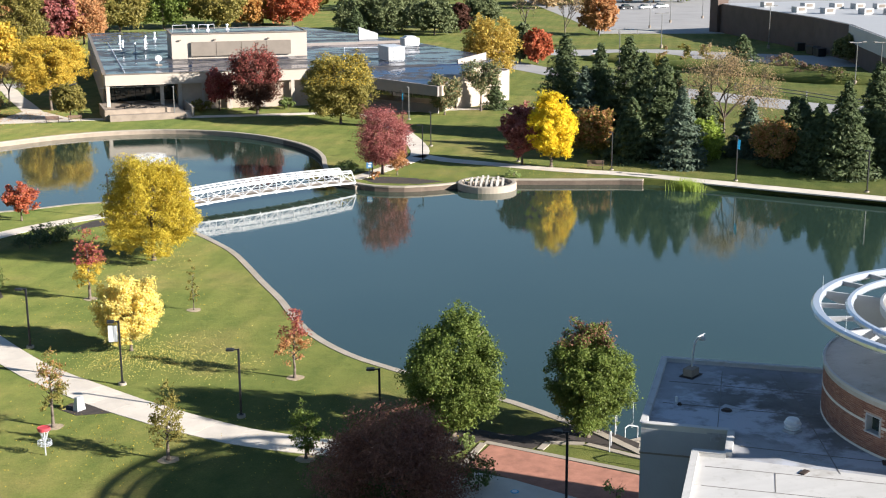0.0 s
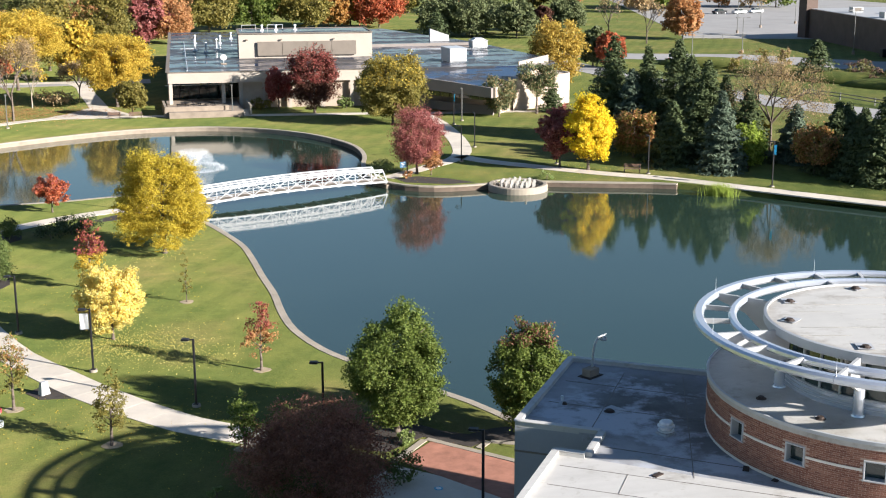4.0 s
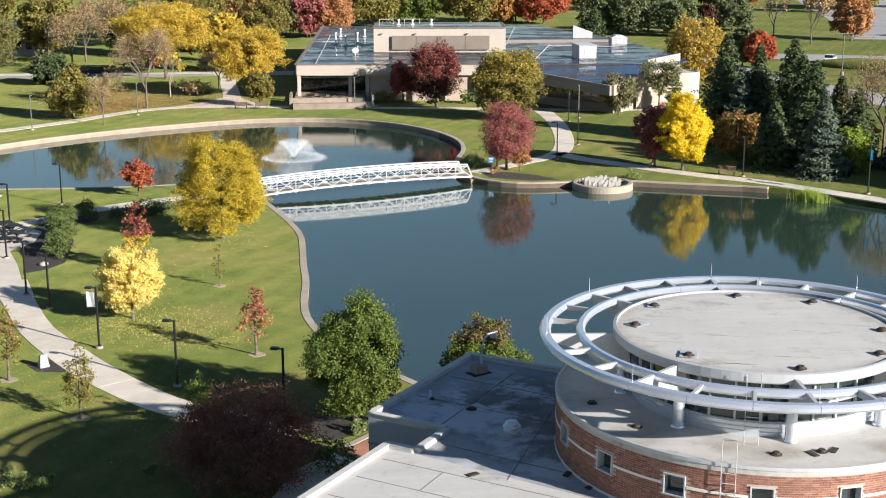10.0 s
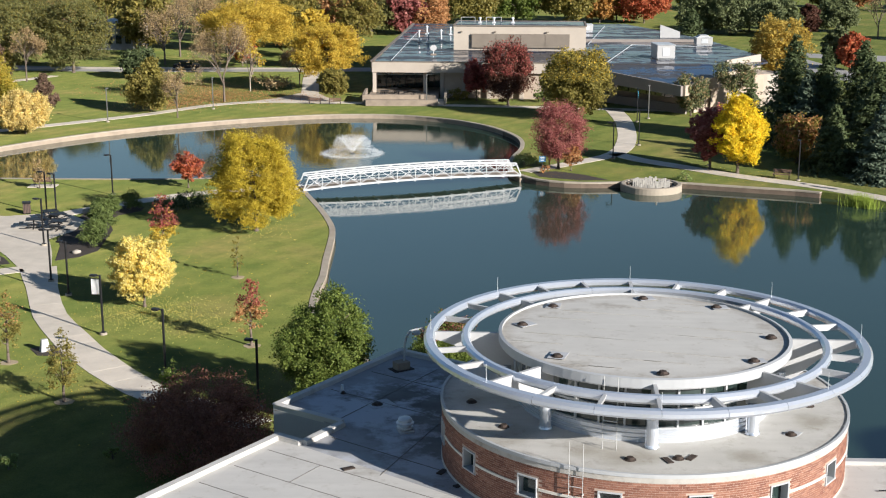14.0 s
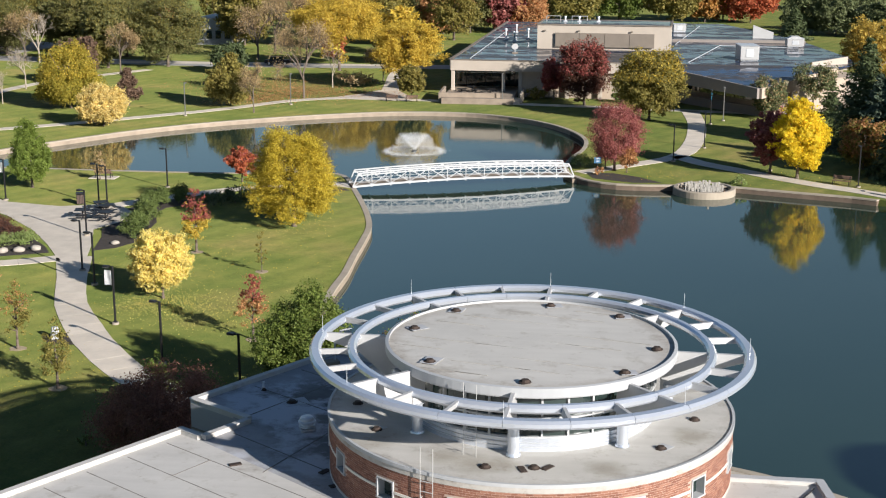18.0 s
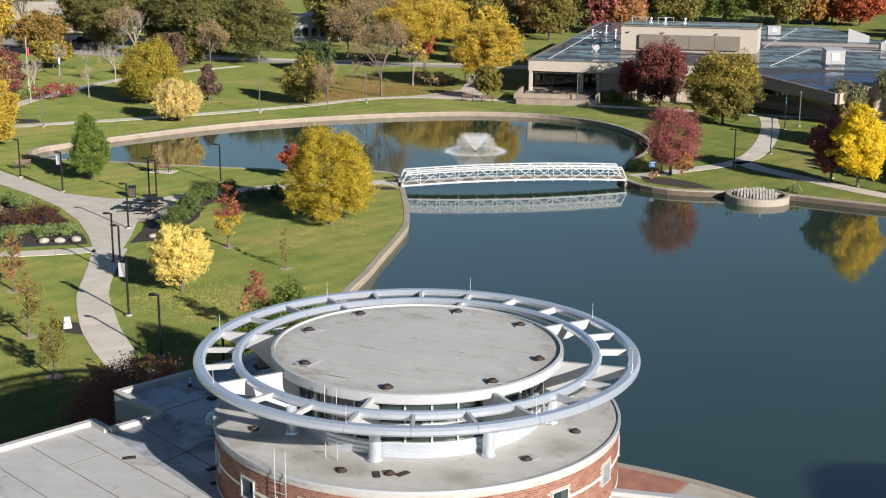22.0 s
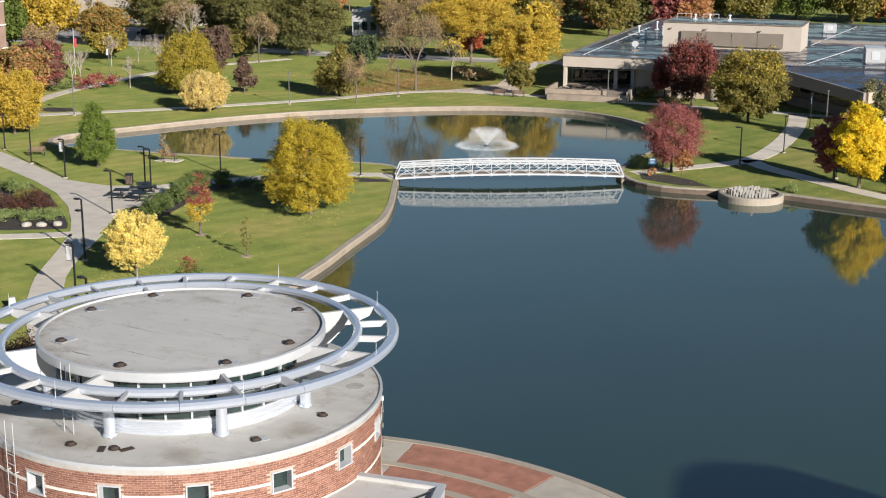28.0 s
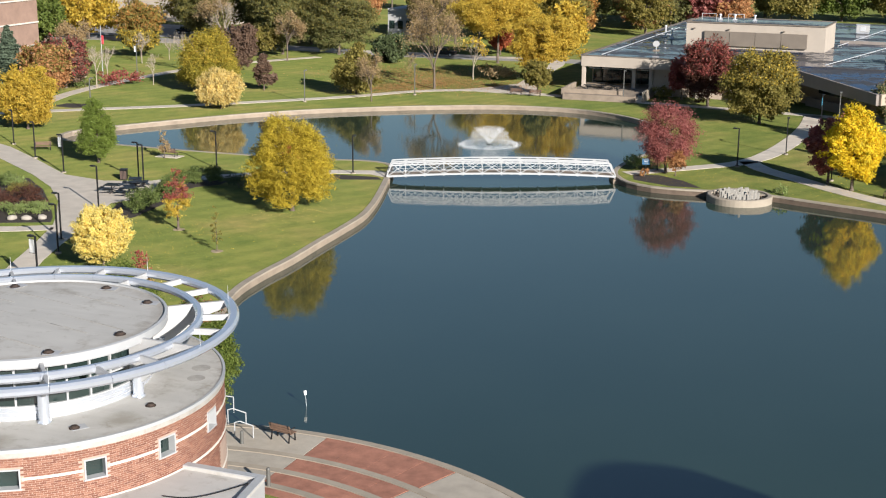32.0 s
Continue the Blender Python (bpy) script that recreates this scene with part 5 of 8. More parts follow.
# rooftop plant
def roof_unit(x, y, z, sx, sy, sz, turn=0.0):
    root = thing("rooftop_unit", pose(x, y, z, 0, 0, turn), "pale metal air-handling unit on the flat roof", "rooftop unit", "plant on the far hall roof")
    part("casing", box(bmesh.new(), (0, 0, sz / 2 + 0.12), (sx, sy, sz), 0, 0.04), M_PANEL, root)
    part("curb", box(bmesh.new(), (0, 0, 0.08), (sx * 0.92, sy * 0.92, 0.16)), M_GALV, root)
    part("hatch", box(bmesh.new(), (0, -sy / 2 - 0.02, sz * 0.5 + 0.12), (sx * 0.4, 0.05, sz * 0.6), 0, 0.01), M_GALV, root)
    part("lid", box(bmesh.new(), (0, 0, sz + 0.15), (sx * 1.04, sy * 1.04, 0.07), 0, 0.02), M_GALV, root)
    return root


roof_unit(29.6, 194.6, 6.15, 2.6, 4.4, 1.9, 4)
roof_unit(39.2, 217.0, 6.1, 2.6, 2.6, 1.1, 0)
u = roof_unit(22.6, 244.0, 6.1, 2.2, 2.2, 1.2, 4)
tower = thing("cooling_hood", pose(39.2, 217.0, 7.35), "small white gabled hood above the roof unit", "roof hood")
b = bmesh.new()
prism(b, [(-1.2, -0.9), (1.2, -0.9), (1.2, 0.9), (-1.2, 0.9)], 0, 0.35)
for v in b.verts:
    if v.co.z > 0.3:
        v.co.x *= 0.5
part("hood", b, M_PANEL, tower)


def stack(x, y, z, h=1.4):
    root = thing("roof_stack", pose(x, y, z), "slim white flue standing on the wet roof", "flue", "flues on the far hall roof")
    part("pipe", cyl(bmesh.new(), (0, 0, 0), (0, 0, h), 0.14, None, 10), M_GALV, root)
    part("cap", cyl(bmesh.new(), (0, 0, h), (0, 0, h + 0.2), 0.26, 0.2, 12), M_GALV, root)
    part("base", box(bmesh.new(), (0, 0, 0.1), (0.6, 0.6, 0.2), 0, 0.02), M_GALV, root)


for x, y, h in ((-6.8, 222, 1.7), (-5.2, 219, 1.5), (-3.2, 224, 1.6), (-6.0, 237, 1.3), (-1.8, 236, 1.2), (0.8, 246, 1.0)):
    stack(x, y, 6.1, h)
for x in (3.2, 5.4, 8.4):
    stack(x, 213.0, 9.82, 0.7)
for x0, x1 in ((0.2, 2.4), (4.2, 6.6)):
    root = thing("roof_guard_rail", pose(x0, 214.4, 9.82), "pale tubular guard rail on the plant roof", "guard rail", "guard rails on the plant roof")
    for x in (0, x1 - x0):
        part("post", cyl(bmesh.new(), (x, 0, 0), (x, 0, 0.8), 0.05, None, 6), M_PANEL, root)
    part("rail", cyl(bmesh.new(), (0, 0, 0.8), (x1 - x0, 0, 0.8), 0.05, None, 6), M_PANEL, root)
dish = thing("satellite_dish", pose(-3.8, 199.5, 6.1), "small pale satellite dish on the wet roof", "satellite dish")
part("mast", cyl(bmesh.new(), (0, 0, 0), (0, 0, 0.8), 0.05, None, 8), M_GALV, dish)
b = bmesh.new()
bmesh.ops.create_cone(b, cap_ends=True, segments=20, radius1=0.2, radius2=0.5, depth=0.16, matrix=Matrix.Translation((0, -0.1, 0.95)) @ Matrix.Rotation(radians(60), 4, "X"))
part("reflector", b, M_PANEL, dish)
part("ballast", box(bmesh.new(), (0, 0, 0.06), (0.9, 0.9, 0.12), 0, 0.02), M_WALL_CONC, dish)
for p, q in (((-9.5, 189.6), (-7.8, 240.0)), ((-9.0, 225), (-6.5, 225)), ((21.0, 188.0), (27.5, 215.0)), ((27.5, 215.0), (39.0, 212.0)), ((20.6, 216.0), (27.0, 255.0))):
    part("roof_pipe", cyl(bmesh.new(), (*p, 6.25), (*q, 6.25), 0.07, None, 6), M_GALV, far_hall, "pale pipe run across the roof")


def picnic_table(x, y, z, turn=0.0, dark=True):
    root = thing("picnic_table", pose(x, y, z, 0, 0, turn), "dark metal picnic table with attached benches", "table", "picnic tables")
    mt = M_BLACK if dark else M_WOOD
    part("tabletop", box(bmesh.new(), (0, 0, 0.74), (1.2, 1.2, 0.05), 0, 0.02), mt, root)
    part("pedestal", cyl(bmesh.new(), (0, 0, 0), (0, 0, 0.72), 0.06, None, 8), mt, root)
    for k in range(4):
        t = k * math.pi / 2
        c, s = math.cos(t), math.sin(t)
        part("seat", box(bmesh.new(), (0.98 * c, 0.98 * s, 0.45), (0.36, 0.95, 0.05), t, 0.02), mt, root)
        part("seat_arm", bar(bmesh.new(), (0.05 * c, 0.05 * s, 0.3), (0.98 * c, 0.98 * s, 0.42), 0.05, 0.05), mt, root)
        part("leg", bar(bmesh.new(), (0, 0, 0.05), (0.75 * c, 0.75 * s, 0.03), 0.05, 0.05), mt, root)
    return root


proto = picnic_table(-10.2, 184.6, 1.75)
for x, y, z, t in ((-8.2, 184.4, 1.75, 20), (-6.2, 185.2, 1.75, 40), (-9.0, 187.6, 1.75, 10), (-33.6, 104.6, GZ + 0.03, 15), (-32.3, 106.6, GZ + 0.03, 50), (-31.4, 104.0, GZ + 0.03, 0), (-33.2, 107.8, GZ + 0.03, 30)):
    copy_thing(proto, pose(x, y, z, 0, 0, t))

# ---- trees ----
TWO_PI = 2 * math.pi


def leaf_mesh(name, centres, normals, size, seed, stretch=1.3):
    """One small pointed leaf blade at each centre, facing along its normal."""
    r = np.random.RandomState(seed)
    n = len(centres)
    nm = normals / np.maximum(np.linalg.norm(normals, axis=1, keepdims=True), 1e-6)
    ref = r.randn(n, 3)
    t = np.cross(nm, ref)
    t /= np.maximum(np.linalg.norm(t, axis=1, keepdims=True), 1e-6)
    s = np.cross(nm, t)
    k = (size * r.uniform(0.65, 1.35, n))[:, None]
    v = np.stack([centres - t * k * stretch * 0.55 - s * k * 0.3, centres + s * k * 0.75 - t * k * 0.1, centres + t * k * stretch * 0.6 - s * k * 0.2], 1).reshape(-1, 3)
    me = bpy.data.meshes.new(name)
    me.vertices.add(3 * n)
    me.vertices.foreach_set("co", v.astype(np.float32).ravel())
    me.loops.add(3 * n)
    me.loops.foreach_set("vertex_index", np.arange(3 * n, dtype=np.int32))
    me.polygons.add(n)
    me.polygons.foreach_set("loop_start", np.arange(0, 3 * n, 3, dtype=np.int32))
    me.update(calc_edges=True)
    return me


PROFILES = {
    "round": lambda s: np.sqrt(np.clip(1 - (2 * s - 1) ** 2, 0, 1)) ** 0.8,
    "oval": lambda s: np.clip(np.sin(np.pi * np.clip(s, 0, 1) ** 0.8) ** 0.7, 0, 1),
    "broad": lambda s: np.clip(np.minimum(1.0, 0.62 + 1.6 * s) * np.sqrt(np.clip(1 - s ** 3.2, 0, 1)), 0, 1),
    "vase": lambda s: np.clip((0.35 + 0.85 * s) * np.sqrt(np.clip(1 - s ** 5, 0, 1)), 0, 1),
    "egg": lambda s: np.clip(np.minimum(1.0, 0.5 + 2.5 * s) * (1 - s ** 1.7) ** 0.7, 0, 1),
}


def crown_points(seed, h0, h1, w, shape, clumps, per, loose, flat=0.72, lobes=11, lift=0.35):
    """Leaf places: leafy sprays that reach outwards and upwards, thickest in the shell of an uneven crown, with gaps between."""
    r = np.random.RandomState(seed)
    hc, hh = 0.5 * (h0 + h1), 0.5 * (h1 - h0)
    grid = np.linspace(0, 1, 200)
    area = PROFILES[shape](grid) + 0.08
    s = np.interp(r.rand(clumps), np.cumsum(area) / area.sum(), grid)
    ang = r.rand(clumps) * TWO_PI
    q = 0.30 + 0.70 * np.sqrt(r.rand(clumps))
    rad = 0.5 * w * PROFILES[shape](s) * q
    ln = loose * w * r.uniform(1.0, 2.2, clumps)
    c = np.stack([rad * np.cos(ang), rad * np.sin(ang), (2 * s - 1) * hh * (0.55 + 0.45 * q)], 1)
    # limbs of unequal reach give the crown its shoulders and hollows
    d = c / np.maximum(np.linalg.norm(c / np.array([0.5 * w, 0.5 * w, hh]), axis=1, keepdims=True), 1e-6) / np.array([0.5 * w, 0.5 * w, hh])
    b = r.randn(lobes * 2, 3) + np.array([0, 0, 0.25])
    b /= np.linalg.norm(b, axis=1, keepdims=True)
    near = (d @ b.T) / np.maximum(np.linalg.norm(d, axis=1, keepdims=True), 1e-6)
    reach = r.uniform(0.6, 1.0, lobes * 2)
    c *= (0.74 + 0.30 * (np.exp(-(1 - near) / 0.05) * reach).max(1))[:, None]
    f = 2.6 / max(1.0, 0.55 * w)
    gap = np.array([noise.noise(Vector(p) * f + Vector((seed, 0, 0))) for p in c.tolist()])
    keep = gap < 0.16 + 0.22 * r.rand(clumps)
    c, ln, ang = c[keep], ln[keep], ang[keep]
    m = len(c)
    ax = np.stack([np.cos(ang), np.sin(ang), lift + 0.5 * c[:, 2] / hh], 1) + 0.45 * r.randn(m, 3)
    ax /= np.linalg.norm(ax, axis=1, keepdims=True)
    u = r.rand(m, per) - 0.4
    e = r.randn(m, per, 3) * (0.30 * (1.15 - np.abs(u)))[..., None]
    e[..., 2] *= flat
    p = c[:, None, :] + (ax[:, None, :] * u[..., None] + e) * ln[:, None, None]
    p[..., 2] -= (0.9 - flat) * 0.5 * ln[:, None] * np.maximum(u, 0) ** 2
    nrm = 0.40 * ax[:, None, :] + 0.35 * e + np.array([0, 0, 0.30]) + 0.62 * r.randn(m, per, 3)
    p, nrm = p.reshape(-1, 3), nrm.reshape(-1, 3)
    wide = np.percentile(np.hypot(p[:, 0], p[:, 1]), 97)
    p[:, :2] *= 0.5 * w / wide
    lo, hi = np.percentile(p[:, 2], 0.7), np.percentile(p[:, 2], 99.5)
    p[:, 2] = h0 * 0.9 + (p[:, 2] - lo) * (h1 - h0 * 0.9) / (hi - lo)
    p[:, 2] = np.maximum(p[:, 2], h0 * 0.6)
    return p, nrm


def limbs(b, rng, h, w, trunk_r, fork, count, top):
    """A bent tapering trunk with limbs that reach into the crown."""
    pts = [Vector((0, 0, -0.05))]
    for k in range(1, 6):
        pts.append(Vector((rng.uniform(-1, 1) * 0.018 * h * k / 5, rng.uniform(-1, 1) * 0.018 * h * k / 5, top * k / 5)))
    cyl(b, pts[0], pts[0] + Vector((0, 0, 0.25)), trunk_r * 1.5, trunk_r * 1.05, 9)
    for k in range(5):
        cyl(b, pts[k], pts[k + 1], trunk_r * (1 - 0.15 * k), trunk_r * (1 - 0.15 * (k + 1)), 8)
    for k in range(count):
        z = fork + (top - fork) * rng.uniform(0.0, 0.9)
        a = TWO_PI * (k * 0.382 + rng.uniform(-0.05, 0.05))
        ln = 0.42 * w * rng.uniform(0.6, 1.0)
        p = Vector((0, 0, z))
        q = p + Vector((math.cos(a) * ln * 0.55, math.sin(a) * ln * 0.55, ln * rng.uniform(0.25, 0.5)))
        e = q + Vector((math.cos(a + 0.3) * ln * 0.4, math.sin(a + 0.3) * ln * 0.4, ln * rng.uniform(0.2, 0.5)))
        cyl(b, p, q, trunk_r * 0.42, trunk_r * 0.26, 6)
        cyl(b, q, e, trunk_r * 0.26, trunk_r * 0.08, 5)
    return b


def leaf_tree(x, y, h, w, leaf, label, shape="round", clear=0.22, clumps=70, per=45, size=0.22, loose=0.10, bark=None, group="", name="tree", trunk=None, extra=None, z=GZ, flat=0.72, lobes=11):
    seed = int(abs(x * 131 + y * 17)) % 9973
    rng = random.Random(seed)
    root = thing(name, pose(x, y, z, 0, 0, rng.uniform(0, 360)), label, "tree", group)
    part("trunk", limbs(bmesh.new(), rng, h, w, trunk or max(0.05, 0.022 * h), h * clear * 0.85, 9, h * 0.72), bark or M_BARK, root, "", True)
    thin = 0.75 if group == "young lawn trees" else 1.0
    p, nrm = crown_points(seed, h * clear, h, w, shape, int(clumps * 3.0 * thin), int(per * 1.3 * (0.5 + 0.5 * thin)), loose * 0.8, flat, lobes)
    me = leaf_mesh("crown", p, nrm, size * (0.62 if thin < 1 else 0.74), seed)
    me.materials.append(leaf)
    if extra:
        me.materials.append(extra[0])
        pick = (p[:, 2] > h * extra[1]) & (np.random.RandomState(seed).rand(len(p)) < extra[2])
        me.polygons.foreach_set("material_index", pick.astype(np.int32))
    crown = new("crown", me)
    crown.parent = root
    return root


def conifer(x, y, h, w, leaf, label, size=0.34, tiers=26, per=150, group="", name="spruce", bare=0.04):
    """A spruce: tiers of drooping boughs of needle sprays round a straight stem."""
    seed = int(abs(x * 131 + y * 17)) % 9973
    r = np.random.RandomState(seed)
    w = w * 1.55
    root = thing(name, pose(x, y, GZ, 0, 0, r.uniform(0, 360)), label, "conifer", group)
    part("trunk", cyl(bmesh.new(), (0, 0, -0.05), (0, 0, h * 0.93), 0.022 * h, 0.01, 8), M_BARK, root, "", True)
    P, N = [], []
    for k in range(tiers):
        s = bare + (1 - bare) * (k + 0.3 * r.rand()) / tiers
        reach = 0.5 * w * (1 - s) ** 0.85 * r.uniform(0.72, 1.15) + 0.03 * w
        boughs = 6 + int(5 * (1 - s))
        m = max(30, int(3.9 * per * (1 - s) ** 0.8 + 30))
        which = r.randint(0, boughs, m)
        a = TWO_PI * (which + 0.37 * k) / boughs + 0.20 * r.randn(m)
        blen = (0.52 + 0.56 * r.rand(boughs))[which]
        u = r.rand(m) ** 0.6
        rad = reach * blen * u
        z = h * s - 0.22 * rad + 0.10 * reach * u ** 2 + 0.02 * h * r.randn(m) * 0.6
        P.append(np.stack([rad * np.cos(a), rad * np.sin(a), np.maximum(z, 0.1)], 1))
        N.append(np.stack([0.45 * np.cos(a), 0.45 * np.sin(a), np.full(m, 0.8)], 1) + 0.4 * r.randn(m, 3))
    P, N = np.concatenate(P), np.concatenate(N)
    me = leaf_mesh("crown", P, N, size * 0.60, seed, 2.2)
    me.materials.append(leaf)
    ob = new("crown", me)
    ob.parent = root
    return root


def bare_tree(x, y, h, w, label, leaf=None, n_leaf=500, size=0.16, bark=None, group="", depth=5):
    """A tree that has lost most leaves: forking branches and a thin haze of leaves."""
    seed = int(abs(x * 131 + y * 17)) % 9973
    rng = random.Random(seed)
    root = thing("bare_tree", pose(x, y, GZ), label, "tree", group)
    verts, faces, tips = [], [], []

    def twig(p, d, ln, r0, level):
        q = p + d * ln
        r1 = r0 * 0.62
        side = d.orthogonal().normalized()
        up = d.cross(side)
        base = len(verts)
        sides = 5 if level < 2 else 3
        for c, rr in ((p, r0), (q, r1)):
            for k in range(sides):
                t = TWO_PI * k / sides
                verts.append(c + (side * math.cos(t) + up * math.sin(t)) * rr)
        for k in range(sides):
            j = (k + 1) % sides
            faces.append((base + k, base + j, base + sides + j, base + sides + k))
        if level >= depth:
            tips.append(q)
            return
        for k in range(3 if level else 4):
            a = rng.uniform(0, TWO_PI)
            spread = rng.uniform(0.35, 0.75) * (w / h + 0.35)
            nd = (d + (side * math.cos(a) + up * math.sin(a)) * spread + Vector((0, 0, 0.12))).normalized()
            twig(q if rng.random() < 0.7 else p.lerp(q, 0.7), nd, ln * rng.uniform(0.62, 0.82), r1, level + 1)

    twig(Vector((0, 0, -0.05)), Vector((0, 0, 1)), h * 0.27, 0.019 * h, 0)
    top = max(v.z for v in verts)
    wide = max(math.hypot(v.x, v.y) for v in verts)
    fz, fw = h / top, min(1.6, 0.5 * w / wide)
    me = bpy.data.meshes.new("branches")
    me.from_pydata([(v.x * (fw if v.z > 0.3 else 1), v.y * (fw if v.z > 0.3 else 1), v.z * fz) for v in verts], [], faces)
    me.materials.append(bark or M_BARK_PALE)
    ob = new("branchwork", me)
    ob.parent = root
    if leaf:
        r = np.random.RandomState(seed)
        t = np.array([(v.x * fw, v.y * fw, v.z * fz) for v in tips])
        p = t[r.randint(0, len(t), n_leaf)] + r.randn(n_leaf, 3) * 0.045 * w
        p[:, 2] = np.maximum(p[:, 2], 0.3)
        me = leaf_mesh("thin_leaves", p, r.randn(n_leaf, 3) + np.array([0, 0, 0.6]), size, seed)
        me.materials.append(leaf)
        ob = new("crown", me)
        ob.parent = root
    return root


def shrub(x, y, h, w, leaf, label, n=900, size=0.12, name="shrub", group="", shape="broad", z=GZ):
    seed = int(abs(x * 131 + y * 17)) % 9973
    root = thing(name, pose(x, y, z), label, "shrub", group)
    p, nrm = crown_points(seed, 0.12 * h, h, w, shape, max(8, n // 30), 40, 0.13)
    me = leaf_mesh("foliage", p, nrm, size * 0.8, seed)
    me.materials.append(leaf)
    ob = new("foliage", me)
    ob.parent = root
    part("stems", limbs(bmesh.new(), random.Random(seed), h, w, 0.03, 0.1 * h, 5, h * 0.6), M_BARK, root)
    return root


def earth_ring(x, y, r=0.7):
    rng = random.Random(int(abs(x * 31 + y * 7)))
    m = 14
    poly = [(x + r * rng.uniform(0.8, 1.15) * math.cos(TWO_PI * k / m), y + r * rng.uniform(0.8, 1.15) * math.sin(TWO_PI * k / m)) for k in range(m)]
    b = bmesh.new()
    prism(b, poly, GZ - 0.05, GZ + 0.015)
    tagged(part("earth_ring", b, M_DIRT), "ring of bare pale earth round a young tree", "bare earth", "", "structure")


# the lawn between the two ponds
leaf_tree(-15.4, 104.0, 7.8, 7.0, L_YGREEN, "large yellow-green honey locust on the lawn", "broad", 0.14, 760, 36, 0.10, 0.062, flat=0.42, lobes=14)
leaf_tree(-19.15, 82.0, 4.4, 4.0, L_PALE, "round pale yellow maple beside the path", "round", 0.20, 260, 60, 0.11, 0.075, lobes=16)
leaf_tree(-10.95, 74.0, 4.0, 1.9, L_RUST, "slender young tree with russet and red leaves", "egg", 0.28, 34, 30, 0.13, 0.14, None, "young lawn trees", extra=(L_PINK, 0.62, 0.8))
leaf_tree(-14.4, 89.5, 3.4, 0.95, L_OLIVE, "thin sapling with few olive leaves", "egg", 0.22, 18, 16, 0.11, 0.14, None, "young lawn trees", trunk=0.035)
leaf_tree(-20.7, 94.5, 4.8, 2.3, L_GOLD, "young tree red at the top and golden below", "egg", 0.26, 44, 36, 0.14, 0.13, None, "young lawn trees", extra=(L_PINK, 0.55, 0.9))
leaf_tree(-24.1, 70.6, 4.1, 1.8, L_OLIVE, "slender young tree with thin yellow-green leaves", "egg", 0.28, 34, 26, 0.12, 0.14, None, "young lawn trees", extra=(L_RUST, 0.55, 0.35))
leaf_tree(-19.1, 64.4, 3.9, 1.7, L_OLIVE, "slender young tree with sparse olive leaves", "egg", 0.25, 40, 28, 0.12, 0.14, None, "young lawn trees")
leaf_tree(-12.9, 62.4, 2.8, 1.7, L_GREEN, "small young tree with fresh green leaves", "egg", 0.2, 34, 30, 0.13, 0.15, None, "young lawn trees")
for x, y in ((-10.95, 74.0), (-14.4, 89.5), (-24.1, 70.6), (-19.1, 64.4), (-12.9, 62.4), (-20.7, 94.5)):
    earth_ring(x, y, 0.5)
leaf_tree(-5.35, 62.9, 6.35, 4.95, L_GREEN, "full green pear tree by the water", "oval", 0.12, 330, 72, 0.10, 0.075, lobes=16)
leaf_tree(0.85, 60.6, 5.65, 4.1, L_GREEN, "full green pear tree turning red at the top", "oval", 0.13, 300, 72, 0.10, 0.075, extra=(L_BRONZE, 0.86, 0.45))
leaf_tree(-10.4, 56.2, 4.1, 6.6, L_BRONZE, "broad dark red maple in the shade of the hall", "broad", 0.06, 320, 56, 0.085, 0.10, lobes=10)
shrub(-6.3, 56.6, 1.6, 1.9, L_SHRUB, "dark round evergreen shrub by the forecourt", 1200, 0.10)
shrub(-5.2, 61.2, 0.7, 0.9, L_SAGE, "tuft of pale ornamental grass in the mulch", 400, 0.12)
for x, y, h, w in ((-21.0, 56.0, 0.9, 1.2), (-20.0, 55.7, 0.8, 1.1), (-19.0, 55.6, 0.8, 1.1), (-14.6, 56.9, 0.6, 0.8)):
    shrub(x, y, h, w, L_SAGE, "pale leafy shrub on the shaded lawn", 400, 0.10)
shrub(-0.9, 53.6, 0.9, 1.4, L_SAGE, "loose low shrub by the brick walk", 350, 0.10)
leaf_tree(-24.6, 121.9, 3.4, 3.0, L_RED, "small scarlet maple near the back pond", "round", 0.28, 50, 40, 0.17, 0.11, extra=(L_PINK, 0.6, 0.3))
leaf_tree(-43.3, 116.8, 6.2, 3.7, L_MIDGREEN, "young green maple at the plaza's edge", "egg", 0.18, 240, 50, 0.12, 0.085, lobes=15)
leaf_tree(-38.4, 121.2, 2.8, 1.3, L_BROWN, "thin sapling beside the bench", "egg", 0.25, 18, 16, 0.13, 0.15)

# round the bridge's far end
leaf_tree(10.7, 132.8, 6.7, 5.9, L_MAROON, "round maroon crab-apple beside the bridge", "round", 0.18, 190, 52, 0.115, 0.11, lobes=13)
leaf_tree(11.9, 131.6, 2.6, 2.0, L_RUST, "small rusty-leaved tree in the mulch bed", "round", 0.25, 26, 30, 0.16, 0.14)
leaf_tree(28.3, 130.6, 7.6, 5.3, L_YELLOW, "brilliant yellow maple beside the shore path", "oval", 0.20, 300, 52, 0.16, 0.08, lobes=16)
leaf_tree(26.0, 133.0, 6.0, 4.6, L_MAROON, "dark maroon tree behind the yellow maple", "round", 0.25, 90, 44, 0.23, 0.09)
shrub(7.3, 134.4, 1.4, 2.8, L_SAGE, "rounded dull green shrub by the bridge", 1400, 0.11)
shrub(9.2, 130.2, 0.8, 1.0, L_RUST, "small brown shrub in the mulch", 300, 0.12)
shrub(22.6, 126.6, 0.8, 1.8, L_SAGE, "loose grassy shrub behind the basin", 300, 0.14)

